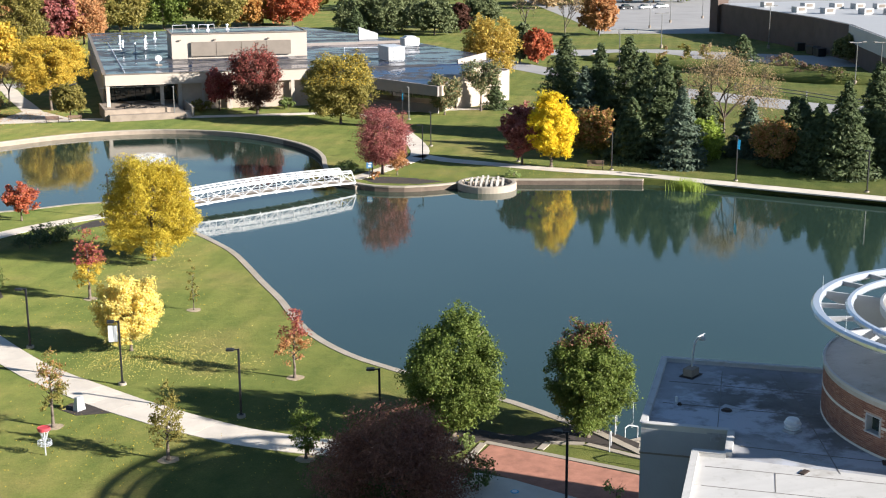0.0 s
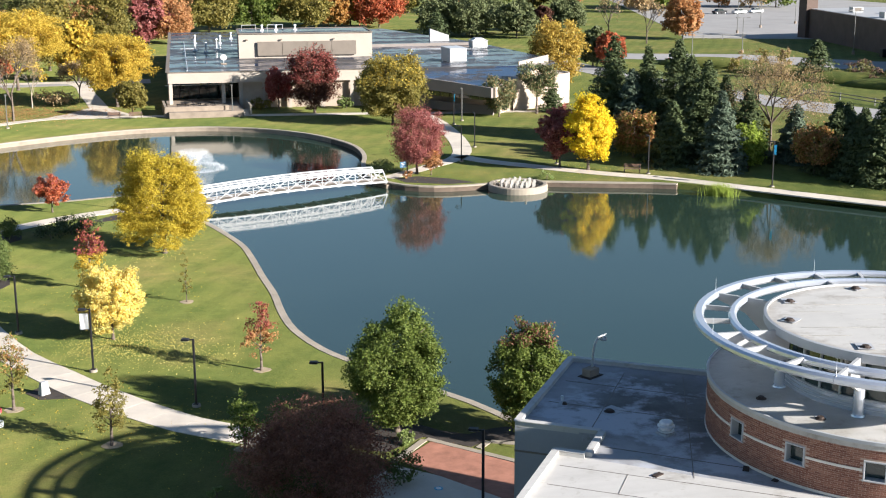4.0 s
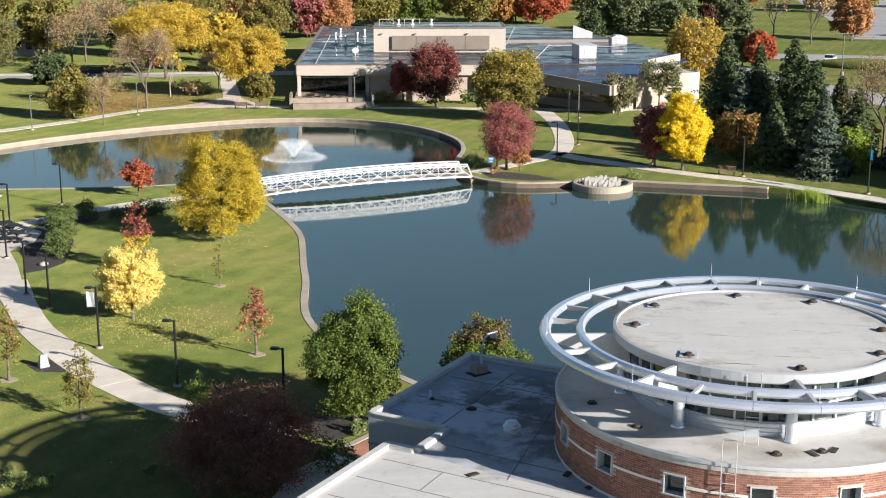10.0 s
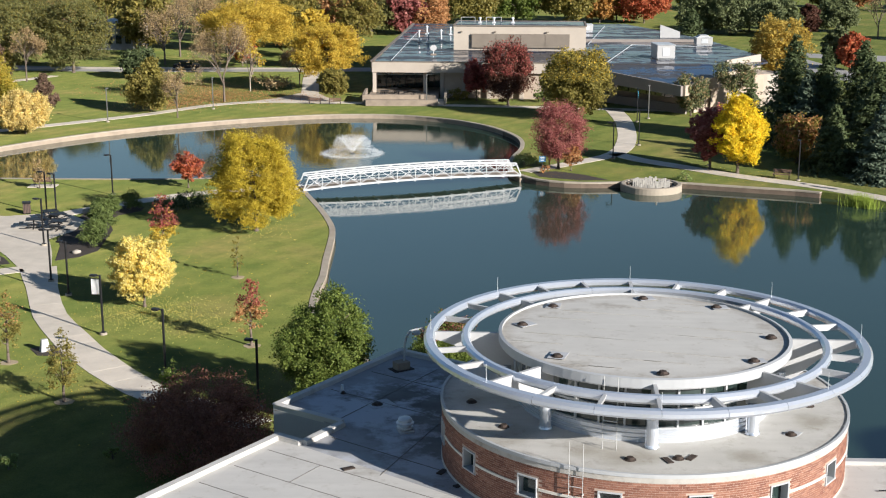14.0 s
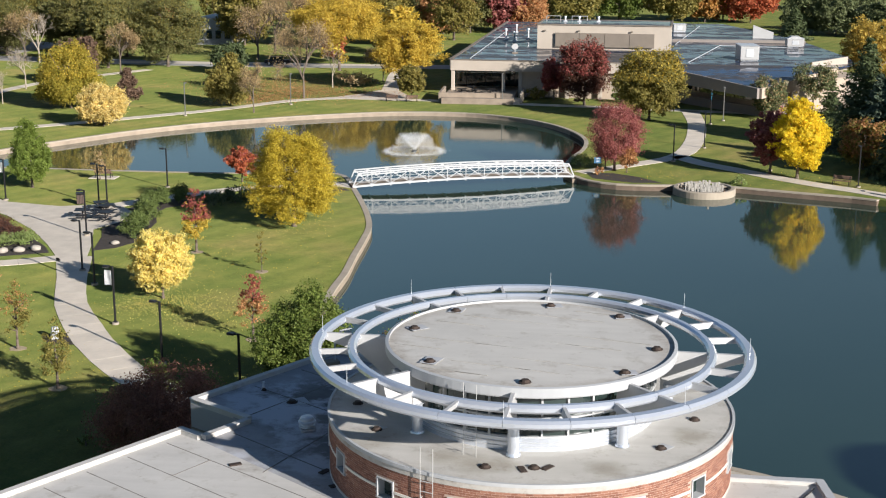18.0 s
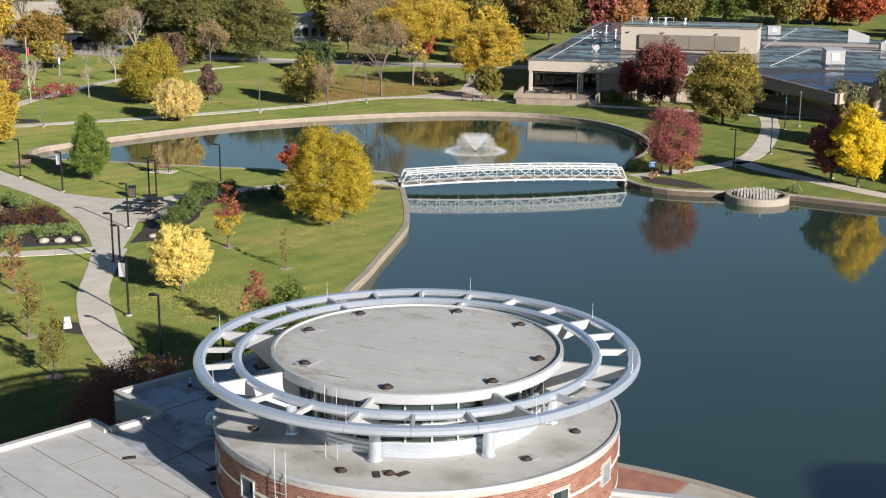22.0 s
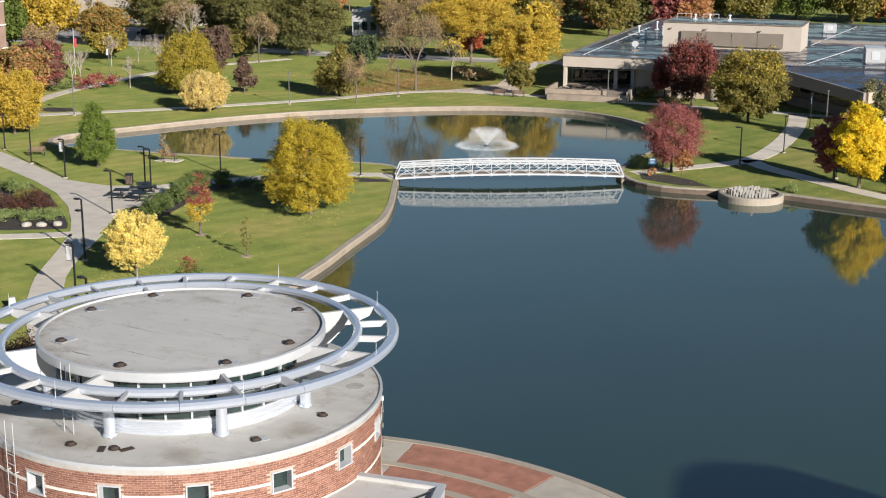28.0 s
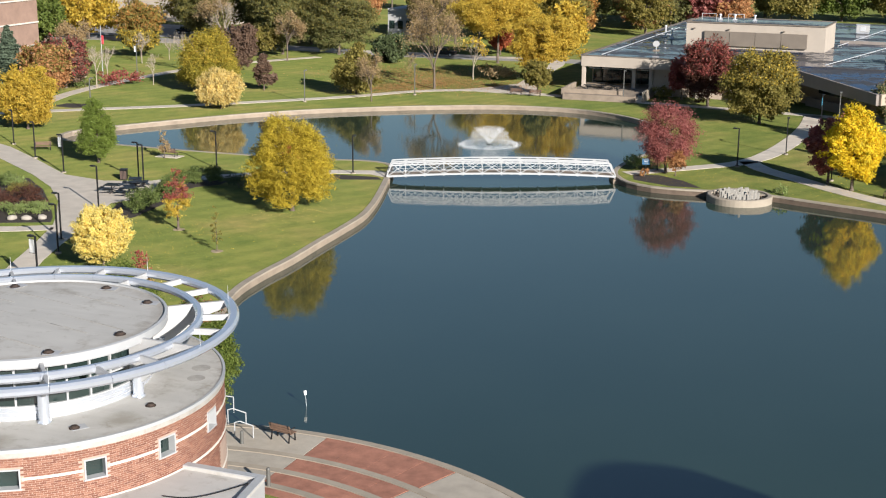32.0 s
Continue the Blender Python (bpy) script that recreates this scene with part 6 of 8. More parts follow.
# before the far hall
leaf_tree(6.9, 181.2, 8.6, 6.6, L_DKRED, "broad dark red maple before the hall", "round", 0.16, 190, 50, 0.20, 0.11, extra=(L_PINK, 0.5, 0.55), lobes=13)
leaf_tree(15.2, 168.4, 8.6, 9.2, L_OLIVE, "broad olive-gold maple before the hall", "round", 0.16, 300, 50, 0.22, 0.08, extra=(L_GOLD, 0.6, 0.25), lobes=16)
leaf_tree(2.6, 186.0, 5.6, 4.2, L_PINK, "small crimson tree against the hall wall", "round", 0.3, 60, 34, 0.30, 0.1)
shrub(0.2, 186.2, 1.7, 3.0, L_OLIVE, "dull green shrub against the hall wall", 500, 0.25)
shrub(11.8, 184.6, 1.8, 2.6, L_SHRUB, "evergreen shrub before the hall", 450, 0.25)
leaf_tree(-19.2, 194.6, 9.8, 10.0, L_GOLD, "large golden honey locust by the path fork", "broad", 0.36, 600, 36, 0.18, 0.07, flat=0.3, lobes=14)
leaf_tree(-17.2, 184.0, 4.6, 4.2, L_OLIVE, "small olive-green tree at the path fork", "round", 0.3, 60, 40, 0.28, 0.1)
leaf_tree(-34.3, 219.0, 12.0, 15.5, L_GOLD, "wide golden honey locust behind the path", "broad", 0.48, 640, 36, 0.20, 0.065, flat=0.3, lobes=14)
leaf_tree(-38.0, 232.0, 6.0, 4.8, L_RED, "small red maple under the golden trees", "round", 0.25, 50, 34, 0.38, 0.1)
bare_tree(-32.4, 183.6, 10.6, 9.4, "thinly leaved grey-brown tree by the north path", L_BROWN, 6000, 0.12, M_BARK, "", 6)
bare_tree(-30.8, 196.0, 6.8, 4.6, "bare thin tree with a few gold leaves", L_GOLD, 300, 0.26)
shrub(-27.6, 198.0, 2.4, 6.5, L_BROWN, "low tangle of brown shrubs under the trees", 700, 0.26)
leaf_tree(-40.6, 174.6, 6.8, 6.2, L_OLIVE, "dense olive-green tree on the north lawn", "egg", 0.12, 100, 46, 0.30, 0.1)
bare_tree(-35.6, 168.2, 6.3, 4.8, "thin young tree with tawny leaves by the path", L_BROWN, 3200, 0.10, M_BARK)
leaf_tree(-60.6, 169.0, 8.3, 8.8, L_YOLIVE, "broad yellowing maple on the north lawn", "egg", 0.12, 300, 52, 0.19, 0.085, extra=(L_GOLD, 0.5, 0.25), lobes=12)
leaf_tree(-50.7, 154.6, 4.9, 5.8, L_CREAM, "round cream-yellow maple beside the path", "round", 0.10, 260, 50, 0.17, 0.075, lobes=16)
leaf_tree(-54.0, 172.8, 4.9, 3.4, L_UMBER, "small dark brown-red tree on the lawn", "egg", 0.2, 50, 36, 0.26, 0.11)
leaf_tree(-62.9, 131.6, 7.0, 6.6, L_GOLD, "golden-orange maple near the plaza", "round", 0.16, 260, 46, 0.18, 0.08, lobes=16)
for x, y, h, w in ((-77.0, 165.9, 6.0, 3.8), (-71.4, 171.8, 4.6, 3.0), (-88.4, 195.4, 5.4, 4.4), (-75.3, 188.2, 6.4, 7.0), (-87.3, 202.1, 4.4, 4.2), (-82.0, 176.0, 5.0, 3.6), (-88.1, 222.9, 9.2, 7.0)):
    bare_tree(x, y, h, w, "slender leafless grey tree on the lawn", None, 0, 0.2, None, "bare lawn trees")
leaf_tree(-78.6, 156.8, 6.8, 7.0, L_RUST, "broad rust-red tree near the brick building", "round", 0.2, 120, 44, 0.32, 0.09, extra=(L_OLIVE, 0.5, 0.4))
leaf_tree(-80.8, 164.0, 7.0, 7.0, L_UMBER, "dull rusty-crimson tree near the brick building", "round", 0.2, 120, 40, 0.28, 0.09, extra=(L_PINK, 0.3, 0.4))
leaf_tree(-69.0, 193.5, 7.0, 6.2, L_UMBER, "dark purple-brown tree behind the lawn", "round", 0.14, 80, 40, 0.34, 0.1)
leaf_tree(-74.6, 212.0, 5.0, 6.0, L_OLIVE, "small spreading green tree", "vase", 0.3, 60, 36, 0.34, 0.1)
leaf_tree(-51.3, 213.0, 4.6, 6.0, L_CONIFER, "dense dark green tree by the road", "round", 0.1, 80, 44, 0.36, 0.1)
leaf_tree(-94.1, 204.0, 4.6, 7.0, L_OLIVE, "low olive-gold spreading tree by the flagpole path", "vase", 0.3, 60, 36, 0.36, 0.1, extra=(L_GOLD, 0.4, 0.4))
for x, y, h, w in ((-64.4, 221.0, 12.2, 12.6), (-73.7, 217.5, 11.6, 9.0), (-77.0, 236.0, 12.5, 12.5), (-86.0, 240.0, 12.0, 12.0), (-100.0, 236.0, 11.0, 11.0)):
    leaf_tree(x, y, h, w, L_OAK, "tall dull green oak at the edge of the woods", "round", 0.14, 240, 50, 0.25, 0.085, None, "oaks of the west woods", extra=(L_OLIVE, 0.4, 0.3), lobes=9, flat=0.4)
leaf_tree(-121.2, 228.0, 10.5, 12.0, L_GOLD, "wide orange-gold tree at the edge of the woods", "round", 0.2, 100, 38, 0.48, 0.09)
leaf_tree(-108.0, 226.0, 7.6, 9.0, L_OLIVE, "tawny olive-orange tree at the edge of the woods", "round", 0.2, 120, 40, 0.36, 0.09, extra=(L_ORANGE, 0.3, 0.45))
leaf_tree(-121.0, 214.0, 12.5, 8.0, L_GREEN, "tall dark green tree beside the brick building", "egg", 0.1, 100, 40, 0.45, 0.09)
conifer(-90.0, 163.6, 8.6, 5.0, L_BLUESPRUCE, "blue spruce beside the brick building", 0.36)
leaf_tree(-95.0, 168.6, 4.4, 4.2, L_GOLD, "small gold tree beside the brick building", "round", 0.2, 40, 34, 0.3, 0.1)
shrub(-75.6, 170.2, 2.2, 6.8, L_PINK, "long crimson shrub border on the lawn", 900, 0.24)
shrub(-79.0, 166.0, 1.5, 4.6, L_SHRUB, "low green hedge on the lawn", 500, 0.22)

# the trees behind the far hall
for x, y, h, w, lf, lab in (
    (-26.0, 296.0, 9.5, 12.0, L_RUST, "rust-red tree behind the hall"), (-12.8, 300.6, 10.5, 10.5, L_MAROON, "dull red tree behind the hall"), (-34.0, 268.0, 8.0, 9.0, L_ORANGE, "orange tree beyond the golden trees"),
    (2.0, 332.0, 12.5, 15.0, L_OLIVE, "large olive tree behind the hall"), (13.0, 338.0, 12.0, 15.0, L_GREEN, "large green tree behind the hall"), (26.0, 336.0, 11.0, 14.0, L_OLIVE, "large olive tree behind the hall"),
    (34.0, 339.0, 8.5, 8.0, L_ORANGE, "orange tree behind the hall"), (39.0, 346.0, 10.0, 9.0, L_GOLD, "gold tree behind the hall"), (45.0, 338.0, 9.5, 13.0, L_RED, "bright red tree behind the hall"), (76.8, 300.6, 6.6, 4.6, L_DKRED, "dark red tree beside the pines"),
    (66.6, 228.2, 6.0, 5.0, L_RED, "small red tree by the road"), (104.0, 283.0, 9.6, 8.4, L_RUST, "orange-brown tree near the car park"),
    (-46.0, 262.0, 10.5, 11.0, L_GREEN, "green tree behind the west woods"), (-62.0, 262.0, 11.0, 12.0, L_OLIVE, "olive tree behind the west woods"), (-22.0, 316.0, 10.0, 13.0, L_DKRED, "brown-red tree behind the hall"), (-48.0, 300.0, 10.0, 13.0, L_GREEN, "green tree behind the hall"),
    (-25.5, 230.0, 9.6, 6.8, L_GOLD, "gold tree beyond the path fork"),
):
    leaf_tree(x, y, h, w, lf, lab, "round", 0.16, 90, 36, 0.55, 0.095, None, "trees behind the hall")
for x, y, h, w in ((59.6, 302.0, 9.0, 10.5), (69.3, 297.0, 8.4, 10.0), (66.0, 312.0, 9.0, 12.0), (64.8, 232.3, 6.8, 4.6), (53.0, 306.0, 9.5, 10.0), (86.0, 312.0, 8.0, 10.0)):
    leaf_tree(x, y, h, w, L_PINE, "spreading dark green pine", "broad", 0.15, 110, 44, 0.42, 0.09, None, "pines behind the hall", "pine")
leaf_tree(48.9, 204.0, 10.2, 8.6, L_DULLGOLD, "tall dull gold tree at the hall's end", "round", 0.12, 150, 36, 0.30, 0.095)
conifer(49.3, 291.3, 7.4, 5.4, L_CONIFER, "dark pointed spruce behind the hall", 0.5, 16, 70)
for x, y, h, w in ((89.6, 291.9, 11.0, 10.0), (91.9, 274.4, 10.0, 7.6)):
    bare_tree(x, y, h, w, "tall bare tree by the road", L_BROWN, 200, 0.3, M_BARK)
leaf_tree(30.2, 171.6, 5.2, 4.4, L_PINE, "ragged grey-green pine before the hall's end", "vase", 0.22, 90, 36, 0.20, 0.09, extra=(L_BROWN, 0.2, 0.3), lobes=6)
leaf_tree(35.9, 173.2, 6.8, 5.6, L_PINE, "leaning grey-green pine before the hall's end", "vase", 0.42, 90, 36, 0.20, 0.09, extra=(L_BROWN, 0.2, 0.2), lobes=6)
conifer(38.4, 174.4, 5.2, 2.8, L_CONIFER, "small dark spruce by the hall's pale end", 0.30, 14, 70)

rng = random.Random(21)
for k in range(46):
    x = -150.0 + 3.3 * k + rng.uniform(-3, 3)
    y = 252.0 + 34.0 * (k % 3) + rng.uniform(-8, 8) + (20 if x > -30 else 0)
    if -16 < x < 34 and y < 285 or -84 < x < -58 and y < 330:
        continue
    lf = (L_OAK, L_BROWN, L_OAK, L_RUST, L_OLIVE, L_OAK, L_BROWN, L_OLIVE)[k % 8]
    if lf is L_BROWN:
        bare_tree(x, y, rng.uniform(10.5, 13.5), rng.uniform(9, 12), "tall grey-brown tree thinning in the woods", L_BROWN, 3600, 0.17, M_BARK, "trees of the far woods")
        continue
    leaf_tree(x, y, rng.uniform(9.5, 13.5), rng.uniform(10, 14), lf, {L_BROWN: "tall brown thinning tree in the woods", L_GREEN: "tall dull green tree in the woods", L_RUST: "tall rusty tree in the woods", L_GOLD: "tall golden tree in the woods"}.get(lf, "tall olive-brown tree in the woods"), ("round", "broad", "vase")[k % 3], 0.16, 90, 40, 0.40, 0.10, None, "trees of the far woods")
for k in range(16):
    x = 60.0 + 11.0 * k + rng.uniform(-4, 4)
    leaf_tree(x - 40, 392.0 + rng.uniform(-14, 14), rng.uniform(7, 11), rng.uniform(9, 14), (L_OLIVE, L_RUST, L_BROWN, L_GREEN)[k % 4], "distant autumn tree beyond the field", "round", 0.12, 26, 30, 0.8, 0.12, None, "trees beyond the field")
for x, y, h, w in ((-24.6, 205.0, 6.0, 6.0), (-98.0, 190.0, 7.0, 6.0), (-52.0, 234.0, 11.0, 10.0), (-44.0, 238.0, 11.5, 10.0), (-68.0, 208.0, 8.0, 6.5), (-92.0, 226.0, 9.0, 8.0)):
    bare_tree(x, y, h, w, "thin grey-brown tree losing its leaves", L_BROWN, 3000, 0.16, M_BARK)

# the spruce belt along the east shore
for x, y, h, w, lf in (
    (37.7, 149.1, 12.2, 7.4, L_CONIFER), (40.2, 144.6, 11.4, 4.8, L_CONIFER), (44.6, 146.2, 11.9, 6.6, L_CONIFER), (43.6, 140.2, 10.6, 5.4, L_CONIFER), (42.6, 133.6, 10.6, 5.8, L_CONIFER), (38.4, 144.7, 8.8, 4.6, L_BLUESPRUCE), (41.1, 126.4, 8.3, 4.2, L_BLUESPRUCE), (37.8, 131.4, 6.8, 4.2, L_CONIFER),
    (51.1, 129.7, 6.2, 4.0, L_BLUESPRUCE), (53.6, 123.6, 7.0, 4.6, L_CONIFER), (52.5, 118.6, 7.1, 4.8, L_CONIFER), (53.4, 115.6, 9.6, 4.8, L_CONIFER), (52.2, 123.0, 7.2, 4.6, L_CONIFER), (58.6, 118.0, 11.0, 5.4, L_CONIFER), (62.0, 112.0, 9.5, 5.4, L_CONIFER), (46.5, 131.5, 8.0, 4.2, L_CONIFER), (66.0, 122.0, 10.0, 5.4, L_CONIFER), (48.2, 141.0, 8.2, 4.4, L_CONIFER),
):
    conifer(x, y, h, w, lf, "dense blue-green spruce by the shore" if lf is L_BLUESPRUCE else "dense dark green spruce by the shore", 0.30, 30, 220, "spruces by the shore")
bare_tree(50.4, 134.0, 10.8, 12.6, "wide grey tree nearly bare of leaves", L_BROWN, 8000, 0.10, M_BARK, "", 6)
leaf_tree(44.6, 127.4, 4.5, 3.6, L_LIME, "lime-green young maple among the spruces", "round", 0.14, 60, 40, 0.24, 0.11)
leaf_tree(49.5, 122.4, 5.0, 5.2, L_RUST, "tawny orange tree among the spruces", "round", 0.3, 60, 36, 0.24, 0.11, extra=(L_OLIVE, 0.3, 0.4))
leaf_tree(47.6, 132.6, 4.6, 3.4, L_GOLD, "slim gold tree behind the bare tree", "egg", 0.1, 50, 34, 0.26, 0.11)
leaf_tree(35.6, 136.6, 5.0, 5.0, L_OLIVE, "olive undergrowth tree among the spruces", "round", 0.1, 60, 36, 0.28, 0.11, extra=(L_RUST, 0.3, 0.5))
conifer(92.6, 201.4, 6.8, 6.0, L_CONIFER, "broad dark spruce by the far road", 0.45, 14, 80)
leaf_tree(121.0, 210.4, 5.2, 8.0, L_OAK, "dull green tree before the warehouse", "broad", 0.05, 90, 36, 0.45, 0.1)
leaf_tree(128.0, 205.0, 5.4, 8.0, L_UMBER, "brown-red tree before the warehouse", "broad", 0.05, 80, 36, 0.45, 0.1)
for k, (x, y) in enumerate(((103.0, 207.0), (101.4, 203.0), (100.3, 198.7), (99.6, 195.4), (99.3, 192.1), (99.0, 189.0), (98.8, 186.2), (99.4, 182.8))):
    shrub(x, y, 2.6, 5.0, (L_UMBER, L_OAK)[k % 2], "rough dark undergrowth in the ditch", 420, 0.3, "shrub", "undergrowth of the ditch")
for k in range(8):
    shrub(84.0 + 2.6 * k, 214.0 + 3.2 * math.sin(k * 2.1) + 2.0 * k, 2.6 + 0.8 * math.sin(k * 1.7), 2.6, L_BROWN if k % 2 else L_OLIVE, "young feathery shrub on the far bank", 240, 0.34, "shrub", "shrubs on the far bank")

# ---- lamps, benches, signs ----
def post_lamp(x, y, turn, h=3.7, banner=None, mat=None, z=GZ, flip=1):
    """A square dark pole on a round footing, with a flat head on a short arm."""
    root = thing("street_lamp", pose(x, y, z, 0, 0, turn), "dark square-pole path lamp" if not banner else "dark path lamp carrying a cloth banner", "street lamp", "path lamps")
    mt = mat or M_BLACK
    part("footing", cyl(bmesh.new(), (0, 0, -0.1), (0, 0, 0.14), 0.24, 0.22, 16), M_COPING, root, "pale concrete footing")
    part("pole", box(bmesh.new(), (0, 0, h / 2), (0.11, 0.11, h), 0, 0.012), mt, root)
    part("base_plate", box(bmesh.new(), (0, 0, 0.16), (0.26, 0.26, 0.04), 0, 0.008), mt, root)
    part("arm", box(bmesh.new(), (0.16, 0, h - 0.05), (0.26, 0.07, 0.06), 0, 0.01), mt, root)
    hd = part("head", box(bmesh.new(), (0.42, 0, h - 0.04), (0.42, 0.3, 0.12), 0, 0.03), mt, root)
    part("lens", box(bmesh.new(), (0.42, 0, h - 0.105), (0.3, 0.22, 0.012)), M_PANEL, hd, "pale lamp lens")
    if banner:
        part("banner_arm", cyl(bmesh.new(), (0, 0, h - 0.25), (-0.62 * flip, 0, h - 0.25), 0.016, None, 6), mt, root)
        part("banner_arm", cyl(bmesh.new(), (0, 0, h - 1.22), (-0.62 * flip, 0, h - 1.22), 0.016, None, 6), mt, root)
        b = bmesh.new()
        for i in range(7):
            for j in range(3):
                b.verts.new((-flip * (0.08 + 0.5 * i / 6), 0.03 * math.sin(i * 1.1 + j), h - 0.28 - 0.92 * j / 2))
        b.verts.ensure_lookup_table()
        for i in range(6):
            for j in range(2):
                b.faces.new([b.verts[k] for k in (i * 3 + j, i * 3 + j + 1, i * 3 + 3 + j + 1, i * 3 + 3 + j)])
        bmesh.ops.solidify(b, geom=b.faces[:], thickness=0.008)
        part("banner", b, banner, root, "white cloth banner" if banner is M_BANNER else "teal cloth banner")
    return root


post_lamp(-20.2, 76.0, 170, banner=M_BANNER, flip=-1)
for x, y, t in ((-14.85, 68.9, 165), (-24.85, 84.6, 165), (-8.9, 63.6, 165), (-3.58, 53.0, 150), (-27.1, 88.1, 170), (-30.9, 98.6, 170), (-33.1, 109.0, 160), (-34.2, 109.9, 165), (-30.8, 118.4, 170), (-50.5, 116.3, 150), (-57.8, 122.4, 150), (-17.3, 120.9, 90)):
    post_lamp(x, y, t)
post_lamp(-43.2, 110.9, 165, banner=M_BANNER, flip=-1)
for x, y, t in ((-64.3, 146.0, 90), (-43.5, 164.2, 90), (-32.6, 176.4, 90), (-4.2, 180.4, 90), (24.4, 168.8, 90)):
    post_lamp(x, y, t, 4.2, mat=M_POLE_GREY)
for x, y, t in ((16.8, 138.6, 160), (20.6, 147.6, 90), (26.2, 134.6, 90), (33.4, 126.8, 90), (50.9, 108.2, 90), (9.8, 133.4, 90)):
    post_lamp(x, y, t, 3.9)
post_lamp(22.6, 165.8, 90, 4.2, M_BLUE)
post_lamp(42.3, 117.3, 90, 4.4, M_BLUE)


def bench(x, y, turn, z=GZ, pad=False, label="brown slatted bench facing the water", wide=1.7):
    root = thing("bench", pose(x, y, z, 0, 0, turn), label, "bench", "park benches")
    for k in range(4):
        part("seat_slat", box(bmesh.new(), (0, -0.2 + 0.12 * k, 0.45), (wide, 0.1, 0.04), 0, 0.008), M_WOOD, root)
    for k in range(3):
        part("back_slat", box(bmesh.new(), (0, 0.27 + 0.03 * k, 0.58 + 0.13 * k), (wide, 0.035, 0.11), 0, 0.008), M_WOOD, root)
    for s in (0.1 - wide / 2, wide / 2 - 0.1):
        part("leg", bar(bmesh.new(), (s, -0.22, 0), (s, -0.2, 0.44), 0.05, 0.06), M_BLACK, root)
        part("leg", bar(bmesh.new(), (s, 0.3, 0), (s, 0.22, 0.44), 0.05, 0.06), M_BLACK, root)
        part("back_stay", bar(bmesh.new(), (s, 0.2, 0.42), (s, 0.36, 0.92), 0.04, 0.05), M_BLACK, root)
        part("arm_rest", bar(bmesh.new(), (s, -0.24, 0.66), (s, 0.28, 0.68), 0.05, 0.04), M_BLACK, root)
    if pad:
        b = bmesh.new()
        box(b, (0, 0, 0.0), (2.6, 1.5, 0.06), 0, 0.01)
        tagged(part("bench_pad", b, M_CONC), "small concrete pad under a bench", "pavement", "", "structure").matrix_world = pose(x, y, z + 0.01, 0, 0, turn)
    return root


info = thing("info_board", pose(9.0, 131.6, GZ, 0, 0, 20), "small blue sign on a dark post by the bridge", "sign")
part("post", box(bmesh.new(), (0, 0, 0.55), (0.08, 0.08, 1.1), 0, 0.01), M_BLACK, info)
part("panel", box(bmesh.new(), (0, -0.05, 1.2), (0.75, 0.05, 0.6), 0, 0.01), M_SIGNBLUE, info, "blue sign panel")
for k in range(3):
    part("text_bar", box(bmesh.new(), (0, -0.08, 1.36 - 0.15 * k), (0.5 - 0.08 * k, 0.01, 0.05)), M_BANNER, info)
bench(-38.4, 122.2, 180, GZ + 0.04, True)
bench(6.2, 59.6, 170, 0.5, wide=1.25)
bench(32.0, 127.7, -25)
bench(-19.6, 181.6, 0)
bench(-16.8, 181.4, 0)
bench(-52.6, 120.4, 30)

trash = thing("litter_bin", pose(-36.0, 110.2, GZ + 0.026, 0, 0, 20), "square dark slatted litter bin on the plaza", "litter bin")
part("body", box(bmesh.new(), (0, 0, 0.45), (0.62, 0.62, 0.9), 0, 0.03), M_BLACK, trash)
part("lid", box(bmesh.new(), (0, 0, 0.95), (0.72, 0.72, 0.1), 0, 0.03), M_BLACK, trash)
for k in range(5):
    part("slat", box(bmesh.new(), (-0.25 + 0.125 * k, -0.322, 0.45), (0.08, 0.03, 0.78), 0, 0.005), M_DARKBRICK, trash)
dis = thing("disc_golf_basket", pose(-24.6, 66.9, GZ), "disc golf basket with a red top band and hanging chains", "disc golf basket")
part("pole", cyl(bmesh.new(), (0, 0, -0.05), (0, 0, 1.35), 0.03, None, 8), M_GALV, dis)
part("top_band", lathe(bmesh.new(), [(0.27, 1.27), (0.30, 1.27), (0.30, 1.42), (0.27, 1.42)], 20), M_RED, dis, "red metal band")
part("top_plate", cyl(bmesh.new(), (0, 0, 1.38), (0, 0, 1.40), 0.27, None, 20), M_RED, dis)
for r, z in ((0.33, 0.55), (0.33, 0.72), (0.33, 0.64)):
    part("basket_hoop", lathe(bmesh.new(), [(r - 0.012, z), (r + 0.012, z), (r + 0.012, z + 0.025), (r - 0.012, z + 0.025)], 20), M_GALV, dis)
for k in range(12):
    t = TWO_PI * k / 12
    part("chain", cyl(bmesh.new(), (0.24 * math.cos(t), 0.24 * math.sin(t), 1.3), (0.05 * math.cos(t), 0.05 * math.sin(t), 0.72), 0.012, None, 4), M_GALV, dis)
    part("basket_wire", bar(bmesh.new(), (0.33 * math.cos(t), 0.33 * math.sin(t), 0.56), (0.33 * math.cos(t), 0.33 * math.sin(t), 0.74), 0.012, 0.012), M_GALV, dis)
    part("basket_floor", bar(bmesh.new(), (0.0, 0.0, 0.55), (0.33 * math.cos(t), 0.33 * math.sin(t), 0.56), 0.012, 0.012), M_GALV, dis)
sg = thing("wedge_sign", pose(-22.7, 72.7, GZ + 0.02, 0, 0, 35), "white wedge-shaped marker in a mulch bed", "marker")
b = bmesh.new()
box(b, (0, 0, 0.36), (0.55, 0.42, 0.72), 0)
for v in b.verts:
    if v.co.z > 0.5:
        v.co.x *= 0.66
        v.co.y *= 0.5
bmesh.ops.bevel(b, geom=b.edges[:], offset=0.015, segments=1, affect="EDGES")
part("block", b, M_WHITE, sg)
